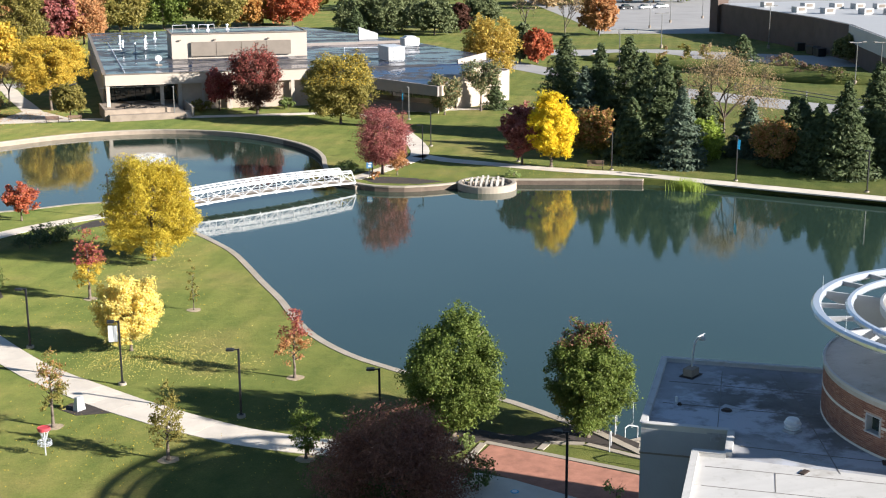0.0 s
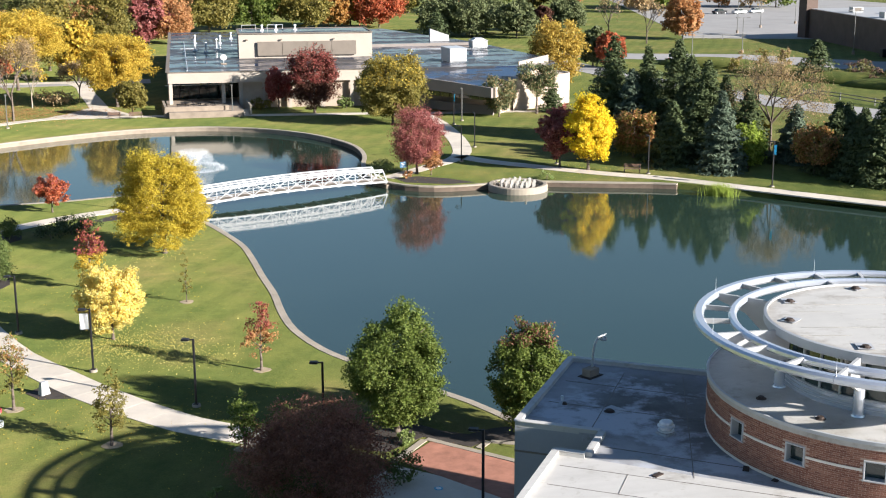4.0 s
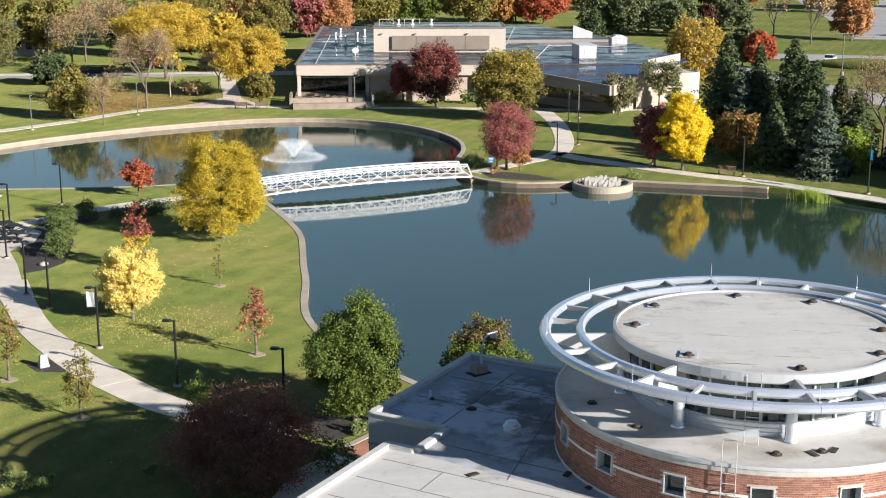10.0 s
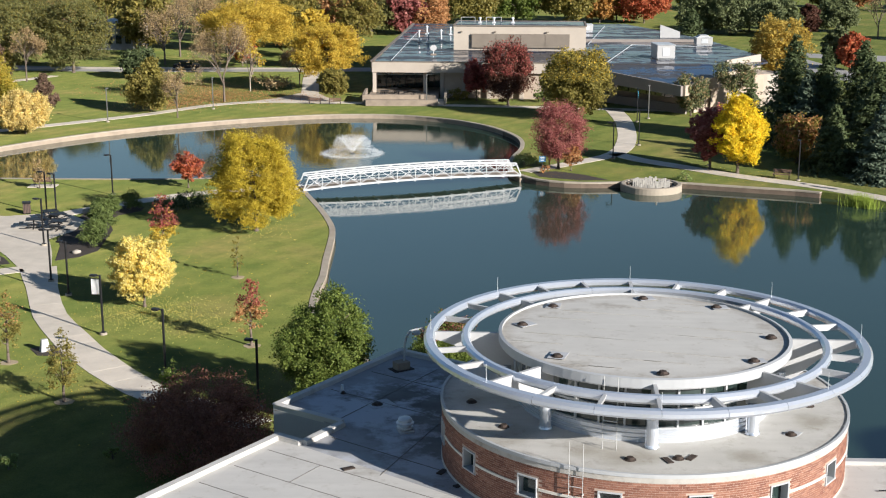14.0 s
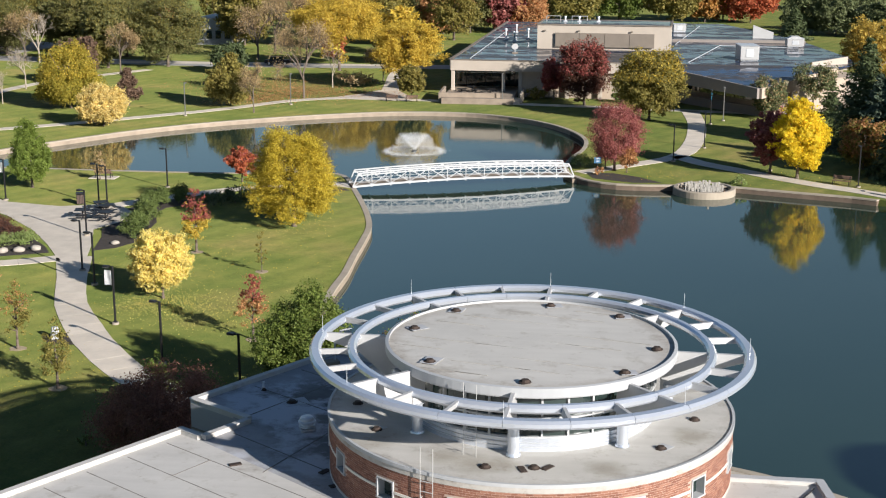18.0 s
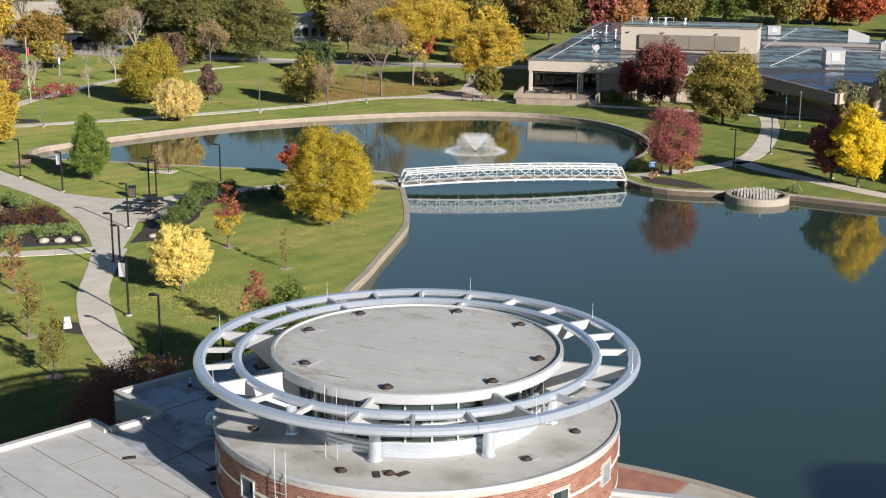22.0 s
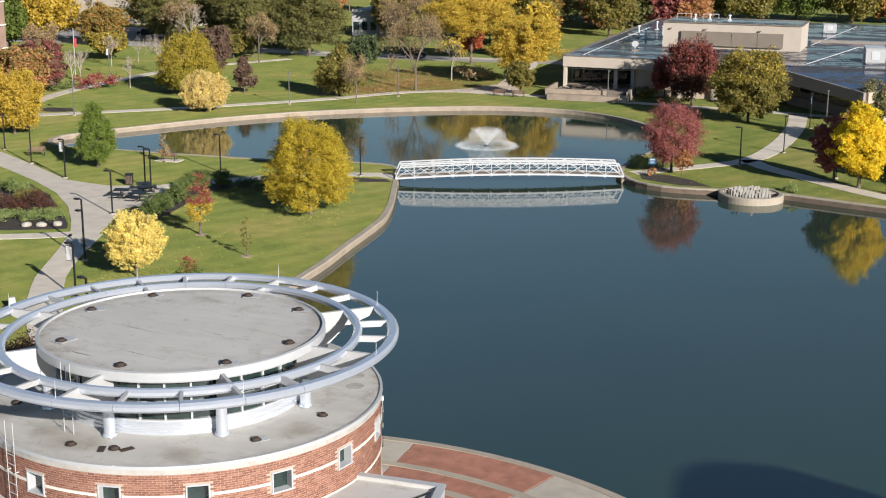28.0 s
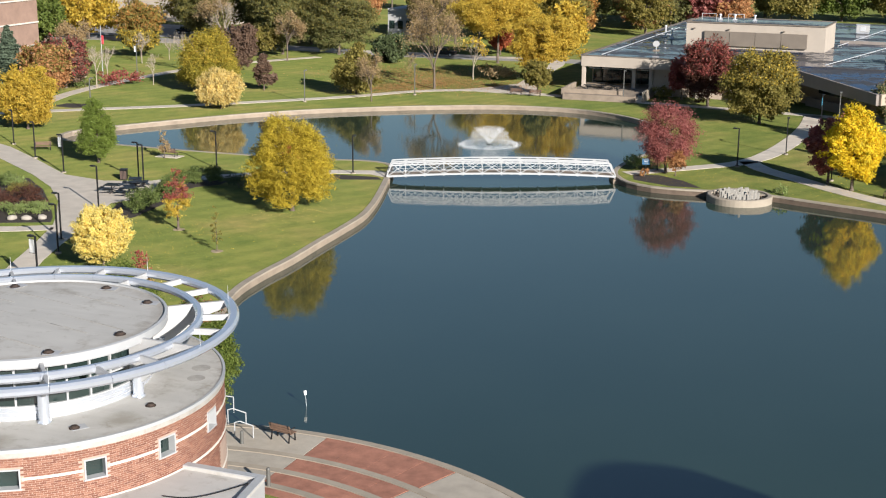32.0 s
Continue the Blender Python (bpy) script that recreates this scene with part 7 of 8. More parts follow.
part("plate", box(bmesh.new(), (0, -0.165, 0.4), (0.3, 0.02, 0.34)), M_GALV, sg, "grey inset plate").rotation_euler = (radians(-8), 0, 0)
slab_area("marker_bed", [(-23.7, 73.1), (-22.9, 71.9), (-21.2, 71.7), (-20.9, 72.0), (-22.2, 73.8), (-23.0, 73.9)], "dark mulch patch round the white marker", M_MULCH, GZ + 0.02, "mulch bed")
rw = thing("water_sign", pose(5.16, 64.27, 0.42, 3, -4, 30), "small white sign on a thin post in the water", "sign")
part("post", cyl(bmesh.new(), (0, 0, -0.3), (0, 0.0, 0.86), 0.016, None, 8), M_GALV, rw)
part("panel", box(bmesh.new(), (0, 0.03, 0.74), (0.15, 0.02, 0.26), 0, 0.01), M_BANNER, rw, "white sign panel")

# the junipers and mulch round the seating corner
slab_area("seat_bed", [(-28.6, 93.9), (-27.2, 95.0), (-26.3, 97.0), (-26.6, 100.0), (-27.0, 104.0), (-28.3, 107.6), (-28.0, 109.6), (-26.5, 111.4), (-26.6, 113.0), (-29.3, 114.6), (-30.9, 111.6), (-31.2, 108.1), (-30.2, 104.6), (-30.6, 101.0), (-29.6, 98.4)], "dark mulch bed with junipers by the seats", M_MULCH, GZ + 0.02, "mulch bed")
for x, y, h, w in ((-27.1, 98.5, 2.0, 2.1), (-27.5, 101.2, 1.8, 1.8), (-27.6, 104.0, 2.0, 2.0), (-28.9, 106.4, 1.7, 1.6), (-29.5, 109.4, 1.6, 1.7), (-28.8, 110.8, 1.6, 1.7), (-27.5, 112.0, 1.7, 1.9)):
    shrub(x, y, h, w, L_SHRUB, "upright cone-shaped green juniper in dark mulch", 3000, 0.10, "juniper", "junipers by the seats", "egg")
for x, y in ((-24.2, 110.8), (-22.6, 112.2), (-23.2, 114.0), (-21.2, 113.4)):
    shrub(x, y, 1.3, 2.4, L_CONIFER, "dark low yew by the bridge path", 900, 0.12, "yew", "yews by the bridge path")


def boulder(x, y, r, seed, group="boulders by the plaza"):
    b = bmesh.new()
    bmesh.ops.create_icosphere(b, subdivisions=2, radius=r)
    for v in b.verts:
        k = 1 + 0.22 * noise.noise(v.co * 2.2 / r + Vector((seed, 0, 0)))
        v.co = Vector((v.co.x * 1.25 * k, v.co.y * k, v.co.z * 0.72 * k))
    ob = part("boulder", b, M_ROCK, None, "", True)
    ob.matrix_world = pose(x, y, GZ + r * 0.35, 0, 0, seed * 40)
    return tagged(ob, "pale rounded boulder in a mulch bed", "boulder", group)


boulder(-27.7, 96.2, 0.28, 1)
boulder(-30.9, 110.4, 0.4, 2)
for k, (x, y) in enumerate(((-33.0, 93.7), (-34.0, 93.0), (-35.1, 92.6))):
    boulder(x, y, 0.36, 4 + k)

# the round planting bed west of the plaza
slab_area("west_bed", [(-31.6, 92.9), (-35.6, 91.0), (-44.0, 88.6), (-52.0, 92.0), (-53.0, 102.0), (-47.6, 107.2), (-44.6, 107.4), (-40.2, 103.6), (-36.0, 98.8), (-32.6, 94.6)], "dark mulch planting bed beside the plaza", M_MULCH, GZ + 0.018, "mulch bed")
for k, (x, y, h, w, lf) in enumerate(((-34.6, 95.4, 1.0, 2.0, L_SAGE), (-36.2, 94.4, 1.0, 2.6, L_SAGE), (-37.9, 93.4, 1.0, 2.6, L_SAGE), (-39.6, 92.6, 1.0, 2.6, L_SAGE), (-36.6, 97.4, 1.1, 2.4, L_DKRED), (-38.6, 99.4, 1.3, 2.8, L_DKRED), (-40.6, 101.0, 1.2, 2.6, L_OLIVE), (-38.6, 96.4, 1.0, 2.2, L_DKRED), (-41.0, 98.0, 1.1, 2.6, L_DKRED), (-43.2, 103.4, 1.1, 2.6, L_SAGE), (-43.6, 99.6, 1.0, 2.2, L_BROWN), (-45.6, 105.0, 1.0, 2.4, L_SHRUB), (-41.6, 94.0, 1.2, 2.4, L_OLIVE))):
    shrub(x, y, h, w, lf, {L_SAGE: "rounded mound of sage-green grasses", L_DKRED: "low dark wine-red shrub in mulch", L_PINK: "low crimson shrub in mulch"}.get(lf, "low autumn-tinted shrub in mulch"), 1300, 0.10, "bed_shrub", "shrubs of the west bed")
slab_area("bed_path", [(-42.2, 97.6), (-46.0, 97.0), (-49.0, 98.8), (-49.0, 100.0), (-45.0, 99.0), (-42.4, 99.2)], "small pale paved patch in the planting bed", M_CONC, GZ + 0.03)
leaf_tree(-37.8, 86.6, 3.9, 1.8, L_OLIVE, "young tree with thin olive leaves near the path", "egg", 0.25, 34, 28, 0.13, 0.14, None, "young lawn trees")
leaf_tree(-30.2, 79.6, 4.2, 1.8, L_RUST, "young tree with thin russet leaves near the path", "egg", 0.25, 34, 28, 0.13, 0.14, None, "young lawn trees", extra=(L_OLIVE, 0.4, 0.5))
for x, y in ((-37.8, 86.6), (-30.2, 79.6)):
    earth_ring(x, y, 0.6)

# reeds at the wild shore
r = np.random.RandomState(12)
n = 700
p = np.stack([36.7 + r.randn(n) * 0.5, 117.0 + r.randn(n) * 0.3, np.full(n, 0.35)], 1)
p[:, 1] -= (p[:, 0] - 36.6) * 0.62
hgt = r.uniform(0.7, 1.5, n)
lean = r.randn(n, 2) * 0.18
v = np.stack([p + np.array([-0.03, 0, -0.1]), p + np.array([0.03, 0, -0.1]), p + np.stack([lean[:, 0], lean[:, 1], hgt], 1)], 1).reshape(-1, 3)
me = bpy.data.meshes.new("reeds")
me.from_pydata(v.tolist(), [], np.arange(3 * n).reshape(-1, 3).tolist())
me.materials.append(L_LIME)
tagged(new("reeds", me), "clump of tall green reeds at the water's edge", "reeds", "", "stuff")
for x, y, s in ((19.8, 116.4, 1.0), (-3.8, 75.4, 0.8)):
    b = bmesh.new()
    for k in range(9):
        cyl(b, (x + s * math.cos(k * 2.4) * 0.2 * k ** 0.5, y + s * math.sin(k * 2.4) * 0.2 * k ** 0.5, -0.03), (x + s * math.cos(k * 2.4 + 1) * 0.42 * k ** 0.5, y + s * math.sin(k * 2.4 + 1) * 0.3 * k ** 0.5, 0.06), 0.05, 0.02, 5)
    tagged(part("driftwood", b, M_BARK), "raft of dark sticks floating in the pond", "driftwood")

# ---- roads, lots and buildings in the distance ----
def flat(name, poly, label, mat, z=GZ + 0.02, category="road"):
    return slab_area(name, poly, label, mat, z, category)


flat("road_east", [(57.0, 246.0), (59.6, 220.0), (63.0, 196.0), (68.5, 175.0), (76.0, 158.0), (92.0, 140.0), (120.0, 120.0), (126.0, 128.0), (98.0, 147.0), (83.0, 164.0), (76.0, 180.0), (70.0, 200.0), (66.0, 222.0), (63.0, 248.0)], "pale grey park road behind the spruces", M_ASPHALT)
flat("car_park", [(106.0, 286.0), (132.0, 276.0), (172.0, 300.0), (230.0, 380.0), (220.0, 460.0), (150.0, 460.0), (118.0, 330.0)], "wide pale asphalt car park", M_ASPHALT, GZ + 0.024, "car park")
flat("service_road", [(100.0, 246.0), (118.0, 226.0), (160.0, 196.0), (230.0, 190.0), (230.0, 176.0), (150.0, 184.0), (112.0, 206.0), (92.0, 232.0), (64.0, 250.0), (66.0, 258.0)], "grey service road by the warehouse", M_ASPHALT, GZ + 0.028)
flat("road_north", [(-190.0, 222.0), (-110.0, 228.0), (-56.0, 222.0), (-14.0, 224.0), (-14.0, 230.0), (-56.0, 229.0), (-110.0, 236.0), (-190.0, 230.0)], "grey road between the trees", M_ASPHALT, GZ + 0.024)
flat("lot_west", [(-150.0, 236.0), (-100.0, 238.0), (-96.0, 262.0), (-150.0, 266.0)], "grey car park behind the trees", M_ASPHALT, GZ + 0.03, "car park")
# the grassy ditch bank
b = bmesh.new()
for k, (x, y) in enumerate(((86.0, 226.0), (92.0, 210.0), (97.0, 196.0), (101.0, 186.0), (112.0, 178.0), (128.0, 172.0))):
    bmesh.ops.create_icosphere(b, subdivisions=3, radius=1, matrix=Matrix.Translation((x, y, GZ)) @ Matrix.Rotation(-0.7, 4, "Z") @ Matrix.Diagonal((11, 4.5, 1.6, 1)))
tagged(part("ditch_bank", b, M_GRASS, None, "", True), "rough grassy bank beside the far road", "bank", "", "structure")

ware = thing("warehouse", pose(0, 0, 0), "long dark brown warehouse with a pale flat roof", "building", "", "structure")
b = bmesh.new()
prism(b, [(133.0, 280.0), (126.5, 232.0), (121.5, 213.0), (108.5, 184.0), (190.0, 160.0), (240.0, 240.0), (215.0, 285.0)], GZ - 0.1, 7.4)
part("walls", b, M_DARKBRICK, ware, "dark brown brick wall")
b = bmesh.new()
prism(b, [(133.4, 279.5), (127.0, 232.0), (122.0, 213.0), (109.0, 184.4), (190.0, 160.6), (239.4, 240.0), (214.6, 284.5)], 7.4, 7.5)
part("roof", b, M_PANEL, ware, "pale flat roof")
part("white_wall", bar(bmesh.new(), (121.3, 213.0, 6.0), (108.3, 184.0, 6.0), 0.2, 3.0), M_PANEL, ware, "white upper wall")
part("corner_pier", box(bmesh.new(), (133.4, 281.0, 5.0), (3.0, 3.0, 9.0), 0.1, 0.05), M_DARKBRICK, ware)
proto = thing("warehouse_unit", pose(132.0, 246.0, 7.5), "small white rooftop unit", "rooftop unit", "units on the warehouse roof")
part("casing", box(bmesh.new(), (0, 0, 0.65), (2.4, 2.0, 1.1), 0, 0.05), M_PANEL, proto)
part("curb", box(bmesh.new(), (0, 0, 0.06), (2.1, 1.7, 0.12)), M_GALV, proto)
part("grille", box(bmesh.new(), (0, -1.02, 0.7), (1.4, 0.05, 0.6)), M_BROWN, proto)
rng = random.Random(8)
for k in range(15):
    copy_thing(proto, pose(136.0 + 4.6 * (k % 8) + rng.uniform(-1, 1), 262.0 - 22.0 * (k // 8) - 3.6 * (k % 8) + rng.uniform(-2, 2), 7.5, 0, 0, rng.uniform(-10, 10)))
for x, y, sx in ((124.2, 226.0, 3.0), (123.0, 222.0, 2.4), (125.8, 233.0, 1.6)):
    root = thing("waste_container", pose(x - 1.6, y, GZ, 0, 0, 80), "dark green waste container by the warehouse wall", "waste container", "waste containers")
    part("bin_body", box(bmesh.new(), (0, 0, 0.8), (sx, 1.6, 1.4), 0, 0.05), M_BLACK, root)
    part("bin_lid", box(bmesh.new(), (0, 0, 1.55), (sx * 1.03, 1.66, 0.1), 0.0, 0.03), M_BLACK, root)

shop = thing("shop", pose(0, 0, 0), "tan brick shop with white-framed doors", "building", "", "structure")
b = bmesh.new()
prism(b, [(134.0, 396.0), (150.0, 390.0), (156.0, 404.0), (138.0, 410.0)], GZ - 0.1, 6.0)
part("walls", b, M_TAN2, shop, "tan brick wall")
for k in range(3):
    part("shop_window", box(bmesh.new(), (137.0 + 4.6 * k, 394.7 - 1.75 * k, 2.6), (2.4, 0.3, 2.6), -0.36), M_PANEL, shop, "white-framed shop window")


def car(x, y, turn, paint, label):
    root = thing("car", pose(x, y, GZ + 0.03, 0, 0, turn), label, "car", "parked cars")
    b = bmesh.new()
    box(b, (0, 0, 0.62), (4.4, 1.75, 0.62), 0, 0.12)
    part("body", b, paint, root)
    b = bmesh.new()
    box(b, (-0.2, 0, 1.15), (2.4, 1.5, 0.55), 0, 0.05)
    for v in b.verts:
        if v.co.z > 1.2:
            v.co.x = -0.2 + (v.co.x + 0.2) * 0.72
    part("cabin", b, M_GLASS, root, "dark glazed cabin")
    part("roof_panel", box(bmesh.new(), (-0.2, 0, 1.44), (1.7, 1.4, 0.05), 0, 0.02), paint, root)
    for sx in (-1.35, 1.35):
        for sy in (-0.82, 0.82):
            wh = part("wheel", cyl(bmesh.new(), (sx, sy - 0.1, 0.33), (sx, sy + 0.1, 0.33), 0.33, None, 14), M_TYRE, root)
            part("rim", cyl(bmesh.new(), (sx, sy - 0.11, 0.33), (sx, sy + 0.11, 0.33), 0.2, None, 10), M_GALV, wh)
    for sy in (-0.6, 0.6):
        part("headlight", box(bmesh.new(), (2.16, sy, 0.7), (0.1, 0.35, 0.16), 0, 0.03), M_PANEL, root)
        part("tail_light", box(bmesh.new(), (-2.16, sy, 0.75), (0.1, 0.3, 0.16), 0, 0.03), M_RED, root)
    return root


car(150.5, 365.0, 10, M_BLACK, "black saloon in the far car park")
car(156.0, 363.5, 10, M_CAR, "white saloon in the far car park")
car(162.5, 366.0, 8, M_CAR, "white pick-up sized car in the far car park")
car(82.0, 236.0, 60, M_CAR, "white car on the road behind the spruces")
car(-46.5, 226.0, 5, M_BLACK, "dark car on the road between the trees")
car(-104.0, 242.0, 4, M_CAR, "white car in the lot behind the trees")
car(-110.0, 246.0, 4, M_BLACK, "dark car in the lot behind the trees")


def tall_pole(x, y, h, label="tall grey car-park light pole", arm=1.2, z=GZ):
    root = thing("light_pole", pose(x, y, z), label, "light pole", "car-park light poles")
    part("mast", cyl(bmesh.new(), (0, 0, -0.1), (0, 0, h), 0.09, 0.06, 10), M_POLE_GREY, root)
    part("plinth", cyl(bmesh.new(), (0, 0, -0.1), (0, 0, 0.7), 0.3, 0.3, 14), M_WALL_CONC, root)
    for s in (-1, 1):
        part("arm", bar(bmesh.new(), (0, 0, h - 0.1), (s * arm, 0, h), 0.08, 0.08), M_POLE_GREY, root)
        part("head", box(bmesh.new(), (s * arm, 0, h), (0.7, 0.35, 0.16), 0, 0.03), M_POLE_GREY, root)
    return root


for x, y, h in ((121.5, 240.0, 8.5), (123.6, 296.5, 9.0), (137.0, 311.5, 9.0), (101.9, 248.5, 7.0), (100.6, 181.1, 6.6), (104.4, 180.1, 6.6), (76.0, 214.0, 7.0), (152.0, 322.0, 9.0)):
    tall_pole(x, y, h)

# the white fence rails along the park road and the culvert rails
for nm, pts in (("road_fence", [(80.0, 182.0), (82.6, 176.0), (84.0, 169.0), (85.0, 162.0), (88.0, 156.0)]), ("culvert_rail", [(103.0, 280.5), (108.0, 281.0), (113.0, 281.6), (119.0, 282.6)])):
    root = thing(nm, pose(0, 0, 0), "pale steel rail fence beside the road", "fence")
    for (x0, y0), (x1, y1) in zip(pts, pts[1:]):
        part("post", box(bmesh.new(), (x0, y0, GZ + 0.5), (0.14, 0.14, 1.2)), M_POLE_GREY, root)
        for h in (0.5, 0.95):
            part("rail", bar(bmesh.new(), (x0, y0, GZ + h), (x1, y1, GZ + h), 0.08, 0.12), M_POLE_GREY, root)

# ---- the brick building at the west edge ----
M_PINKBRICK = plain("pinkish_brick", (0.30, 0.20, 0.155), 0.9, 0, 0.18, 0.6, 10, 0.25)
wb = thing("brick_house", pose(0, 0, 0), "three-storey tan brick building with pale bands", "building", "", "structure")
b = bmesh.new()
prism(b, [(-100.6, 171.6), (-101.4, 186.0), (-133.8, 192.0), (-132.8, 172.4)], GZ - 0.1, 12.0)
part("walls", b, M_PINKBRICK, wb, "pinkish tan brick wall")
for z in (4.4, 8.0, 11.6):
    part("stone_course", bar(bmesh.new(), (-100.5, 171.5, z), (-132.8, 172.3, z), 0.2, 0.22), M_STONE, wb, "pale stone course")
    part("stone_course", bar(bmesh.new(), (-100.5, 171.5, z), (-101.3, 186.0, z), 0.2, 0.22), M_STONE, wb, "pale stone course")
part("cornice", bar(bmesh.new(), (-100.4, 171.4, 12.1), (-132.8, 172.2, 12.1), 0.5, 0.3), M_STONE, wb)
for k in range(5):
    for z in (2.6, 6.2, 9.9):
        w = part("window", box(bmesh.new(), (-103.0 - 3.4 * k, 171.56 + 0.025 * (2.4 + 3.4 * k), z), (1.5, 0.24, 1.8), 0, 0.02), M_PANEL, wb, "white-framed window")
        part("pane", box(bmesh.new(), (-103.0 - 3.4 * k, 171.4 + 0.025 * (2.4 + 3.4 * k), z), (1.2, 0.08, 1.5)), M_GLASS, w)
for nm, poly, h, lab in (("white_hall", [(-72.0, 262.0), (-64.6, 262.0), (-64.6, 276.0), (-72.0, 276.0)], 6.0, "low white building behind the trees"), ("tan_hall", [(-152.0, 274.0), (-112.0, 270.0), (-112.0, 288.0), (-152.0, 290.0)], 7.0, "low tan building behind the car park")):
    root = thing(nm, pose(0, 0, 0), lab, "building", "", "structure")
    b = bmesh.new()
    prism(b, poly, GZ - 0.1, h)
    part("walls", b, M_PANEL if nm == "white_hall" else M_TAN, root)
    b = bmesh.new()
    prism(b, [(x, y) for x, y in poly], h, h + 0.25)
    part("roof", b, M_ROOF, root)
    for k in range(4):
        x = poly[0][0] + (poly[1][0] - poly[0][0]) * (k + 0.5) / 4
        y = poly[0][1] + (poly[1][1] - poly[0][1]) * (k + 0.5) / 4
        part("window", box(bmesh.new(), (x, y - 0.02, 3.0), (1.1 if nm == "white_hall" else 2.2, 0.2, 1.6), 0), M_GLASS, root)

fp = thing("flagpole", pose(-83.5, 177.0, GZ), "white flagpole with a furled flag", "flagpole")
part("mast", cyl(bmesh.new(), (0, 0, -0.1), (0, 0, 7.6), 0.09, 0.05, 10), M_WHITE, fp)
part("finial", cyl(bmesh.new(), (0, 0, 7.6), (0, 0, 7.75), 0.09, 0.02, 8), M_WHITE, fp)
b = bmesh.new()
box(b, (0.25, 0, 5.6), (0.4, 0.14, 1.3), 0, 0.05)
part("flag", b, M_RED, fp, "red and white folds of a flag")
for x, y, mt in ((-86.0, 176.0, M_BANNER), (-82.0, 184.0, M_BANNER), (-84.0, 168.0, M_RED)):
    post_lamp(x, y, 90, 4.4, mt, M_POLE_GREY)
slab_area("lawn_bed", [(-71.6, 148.2), (-68.4, 147.8), (-66.4, 149.2), (-68.0, 151.4), (-71.4, 151.0)], "dark mulch island beside the north path", M_MULCH, GZ + 0.02, "mulch bed")

# ---- fallen leaves on the lawns ----
def fallen(name, spots, leaf, label, size=0.075, seed=1):
    """Single leaves lying in drifts, each spot (x, y, radius, count)."""
    r = np.random.RandomState(seed)
    P = []
    for x, y, rad, n in spots:
        q = np.stack([x + rad * r.randn(n) * 0.55, y + rad * r.randn(n) * 0.55, np.full(n, GZ + 0.025)], 1)
        P.append(q)
    P = np.concatenate(P)
    keep = np.array([not in_pond(x, y) for x, y in P[:, :2]])
    P = P[keep]
    N = np.array([0, 0, 1.0]) + 0.35 * r.randn(len(P), 3)
    me = leaf_mesh(name, P, N, size, seed)
    me.materials.append(leaf)
    return tagged(new(name, me), label, "fallen leaves", "", "stuff")


loop_xy = np.array([(p.x, p.y) for p in outer])


def in_pond(x, y):
    a, c = loop_xy, np.roll(loop_xy, -1, 0)
    hit = (a[:, 1] > y) != (c[:, 1] > y)
    cross = a[:, 0] + (y - a[:, 1]) * (c[:, 0] - a[:, 0]) / np.where(np.abs(c[:, 1] - a[:, 1]) < 1e-9, 1e-9, c[:, 1] - a[:, 1])
    return bool(np.count_nonzero(hit & (x < cross)) % 2)


fallen("fallen_leaves", [(-17.6, 80.6, 3.4, 1500), (-15.4, 104.0, 3.6, 250), (-19.6, 80.8, 2.4, 900), (-15.0, 78.0, 3.0, 500)], L_PALE, "scatter of pale yellow leaves on the grass", 0.05, 3)
fallen("fallen_leaves", [(-34.0, 190.0, 8.0, 4200), (-39.0, 182.0, 6.0, 2600), (-24.0, 190.0, 7.0, 1500), (-42.0, 200.0, 10.0, 4200)], L_RUST, "brown leaf drifts under the north trees", 0.13, 4)
fallen("fallen_leaves", [(-12.0, 66.0, 6.0, 500), (-22.0, 68.0, 6.0, 500), (-20.0, 90.0, 8.0, 500), (14.0, 131.0, 5.0, 500), (28.0, 130.0, 3.5, 500)], L_GOLD, "thin scatter of tan leaves on the lawn", 0.05, 5)

# ---- the bricks of the rotunda ----
COURSE, BRICK = 0.0667, 0.2065


def clear_of_windows(az, z):
    if abs(z - 9.58) < 0.37:
        for w in WINDOW_AZ:
            if (not 15 < w < 180) and abs((az - w + 180) % 360 - 180) < 3.6:
                return False
    if abs(z - 6.4) < 0.5:
        for w in (8, 345.5, 323, 300.5):
            if abs((az - w + 180) % 360 - 180) < 3.6:
                return False
    return not any(abs(z - zb) < 0.045 for zb in (9.59, 8.60, 7.48))


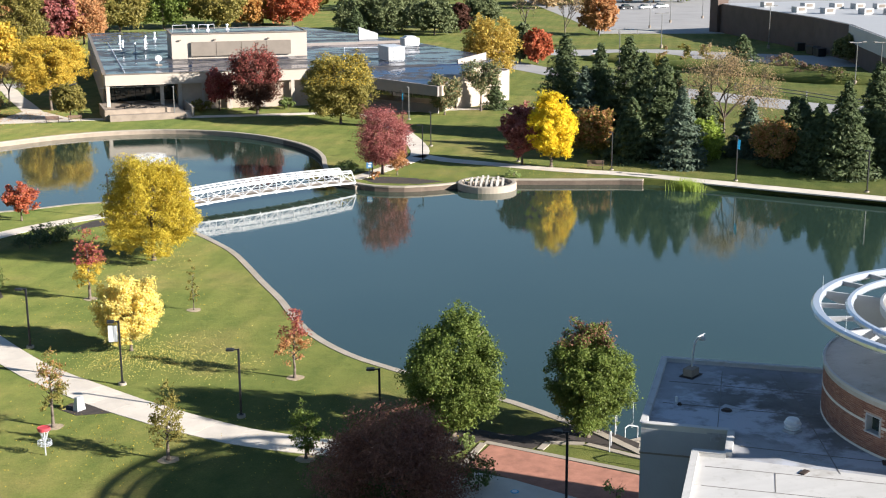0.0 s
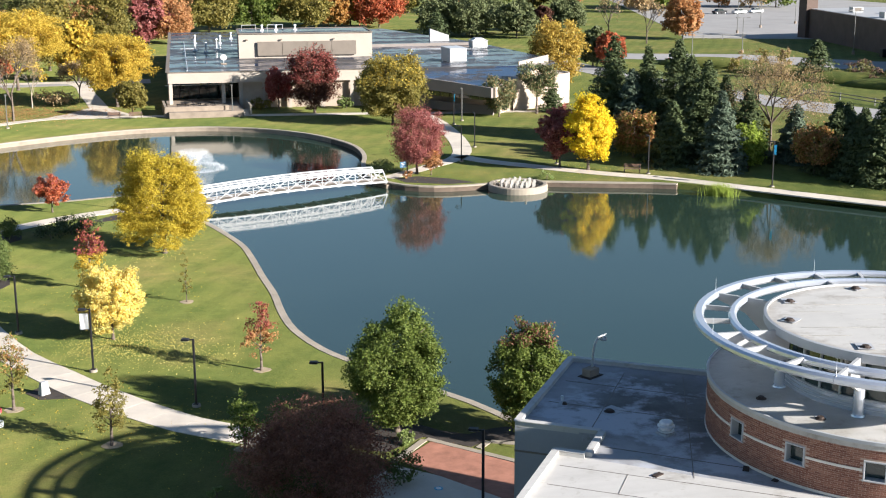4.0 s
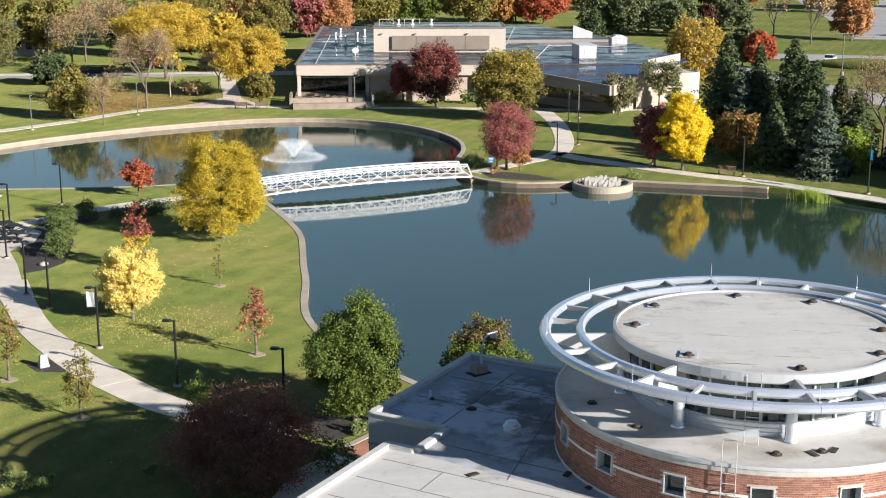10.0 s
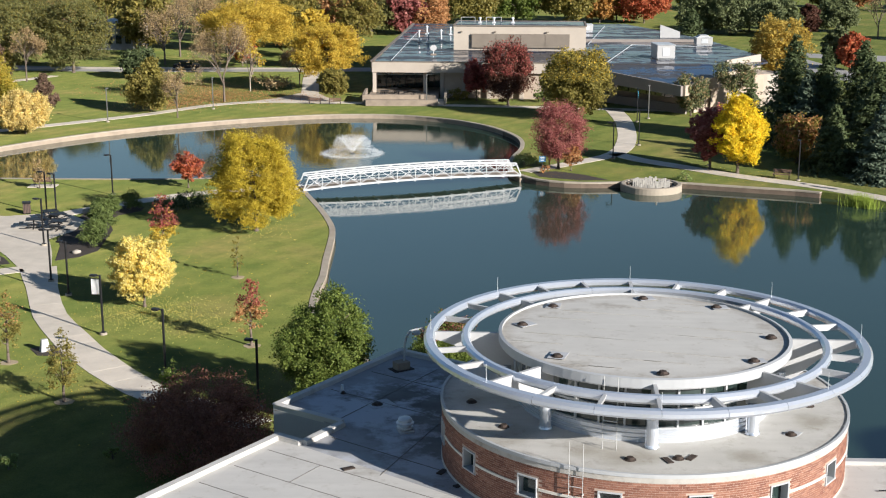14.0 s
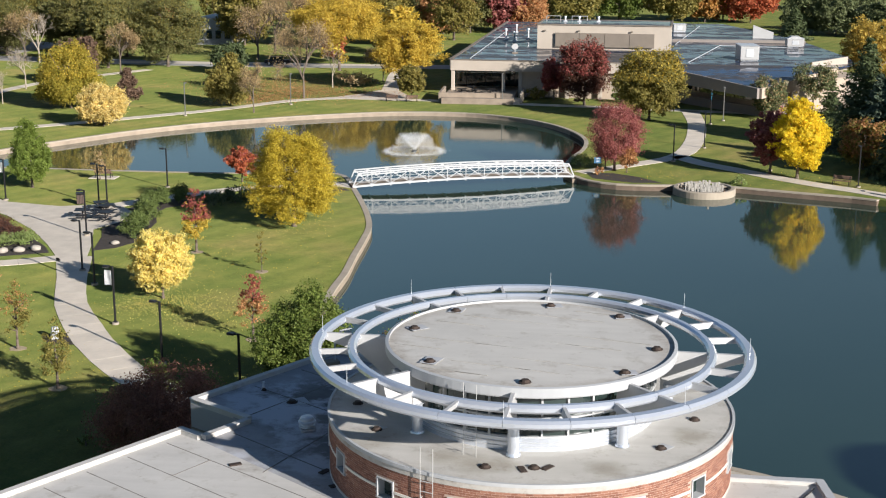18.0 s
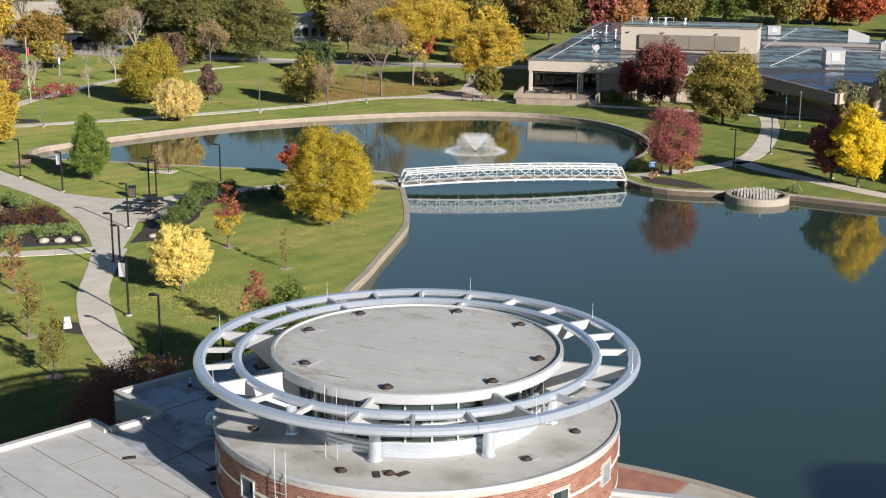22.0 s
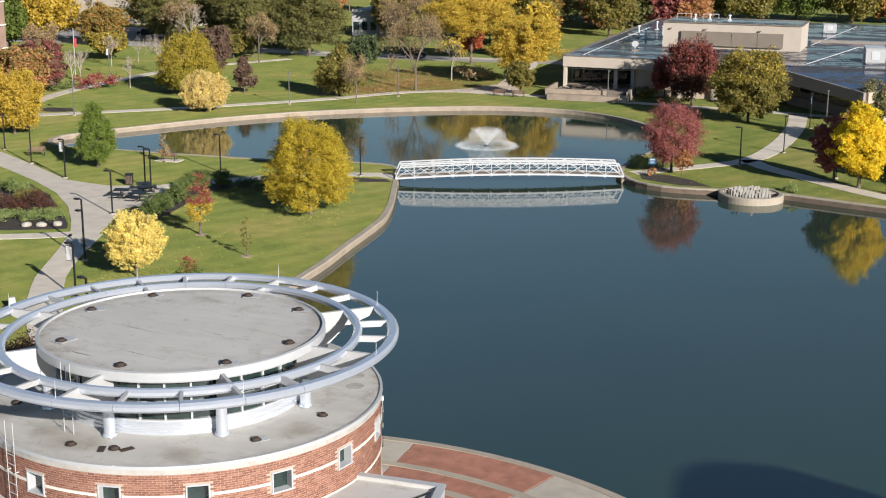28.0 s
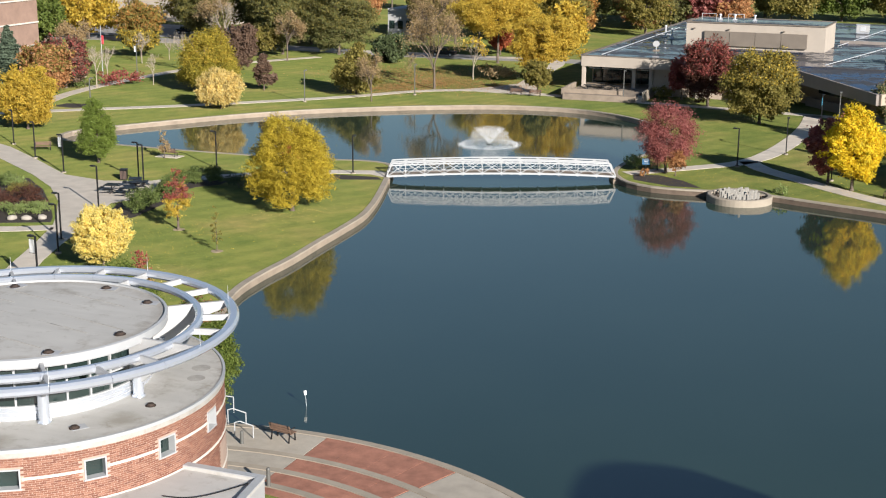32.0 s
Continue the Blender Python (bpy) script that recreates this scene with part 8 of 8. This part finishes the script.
count = int(round(2 * math.pi * R_DRUM / BRICK))
rows_n = int((Z_LOW - 0.16 - 3.2) / COURSE)
single, joined = [], []
for k in range(rows_n):
    z = Z_LOW - 0.17 - COURSE * k
    for i in range(count):
        az = 360 * (i + 0.5 * (k % 2)) / count
        if 15 < az < 165 and z < 8.4 or 165 <= az < 290 and z < 8.3 or not clear_of_windows(az, z):
            continue
        (single if 255 < az < 275.5 and 9.88 < z and len(single) < 300 else joined).append((az, z))
hw, hh, dp = BRICK / 2 - 0.005, COURSE / 2 - 0.005, 0.075
corner = np.array([(-dp, -hw, -hh), (-dp, hw, -hh), (-dp, hw, hh), (-dp, -hw, hh)] + [(0, -hw, -hh), (0, hw, -hh), (0, hw, hh), (0, -hw, hh)])
quads = [(4, 5, 6, 7), (0, 1, 5, 4), (3, 7, 6, 2), (0, 4, 7, 3), (1, 2, 6, 5)]
brick_mesh = bpy.data.meshes.new("brick")
brick_mesh.from_pydata([tuple(c) for c in corner], [], quads)
brick_mesh.materials.append(M_BRICK)
brick_mesh.shade_flat()
for az, z in single:
    piece("brick", brick_mesh, rotunda, Matrix.Rotation(radians(az), 4, "Z") @ Matrix.Translation((R_DRUM, 0, z - GZ)))
a = np.radians(np.array([q[0] for q in joined]))
zz = np.array([q[1] for q in joined]) - GZ
rr = np.random.RandomState(2)
proud = R_DRUM + rr.uniform(-0.0008, 0.0008, len(a))
x = proud[:, None] + corner[None, :, 0]
y = np.broadcast_to(corner[None, :, 1], x.shape)
v = np.stack([x * np.cos(a)[:, None] - y * np.sin(a)[:, None], x * np.sin(a)[:, None] + y * np.cos(a)[:, None], zz[:, None] + corner[None, :, 2]], -1).reshape(-1, 3)
quad = np.array(quads)
f = (np.arange(len(a))[:, None, None] * 8 + quad[None]).reshape(-1, 4)
me = bpy.data.meshes.new("brickwork")
me.vertices.add(len(v))
me.vertices.foreach_set("co", v.astype(np.float32).ravel())
me.loops.add(f.size)
me.loops.foreach_set("vertex_index", f.astype(np.int32).ravel())
me.polygons.add(len(f))
me.polygons.foreach_set("loop_start", np.arange(0, f.size, 4, dtype=np.int32))
me.update(calc_edges=True)
me.materials.append(M_BRICKJ)
me.shade_flat()
work = new("brickwork", me)
work.parent = rotunda
tagged(work, "red brick courses of the round wall", "", "", "stuff")
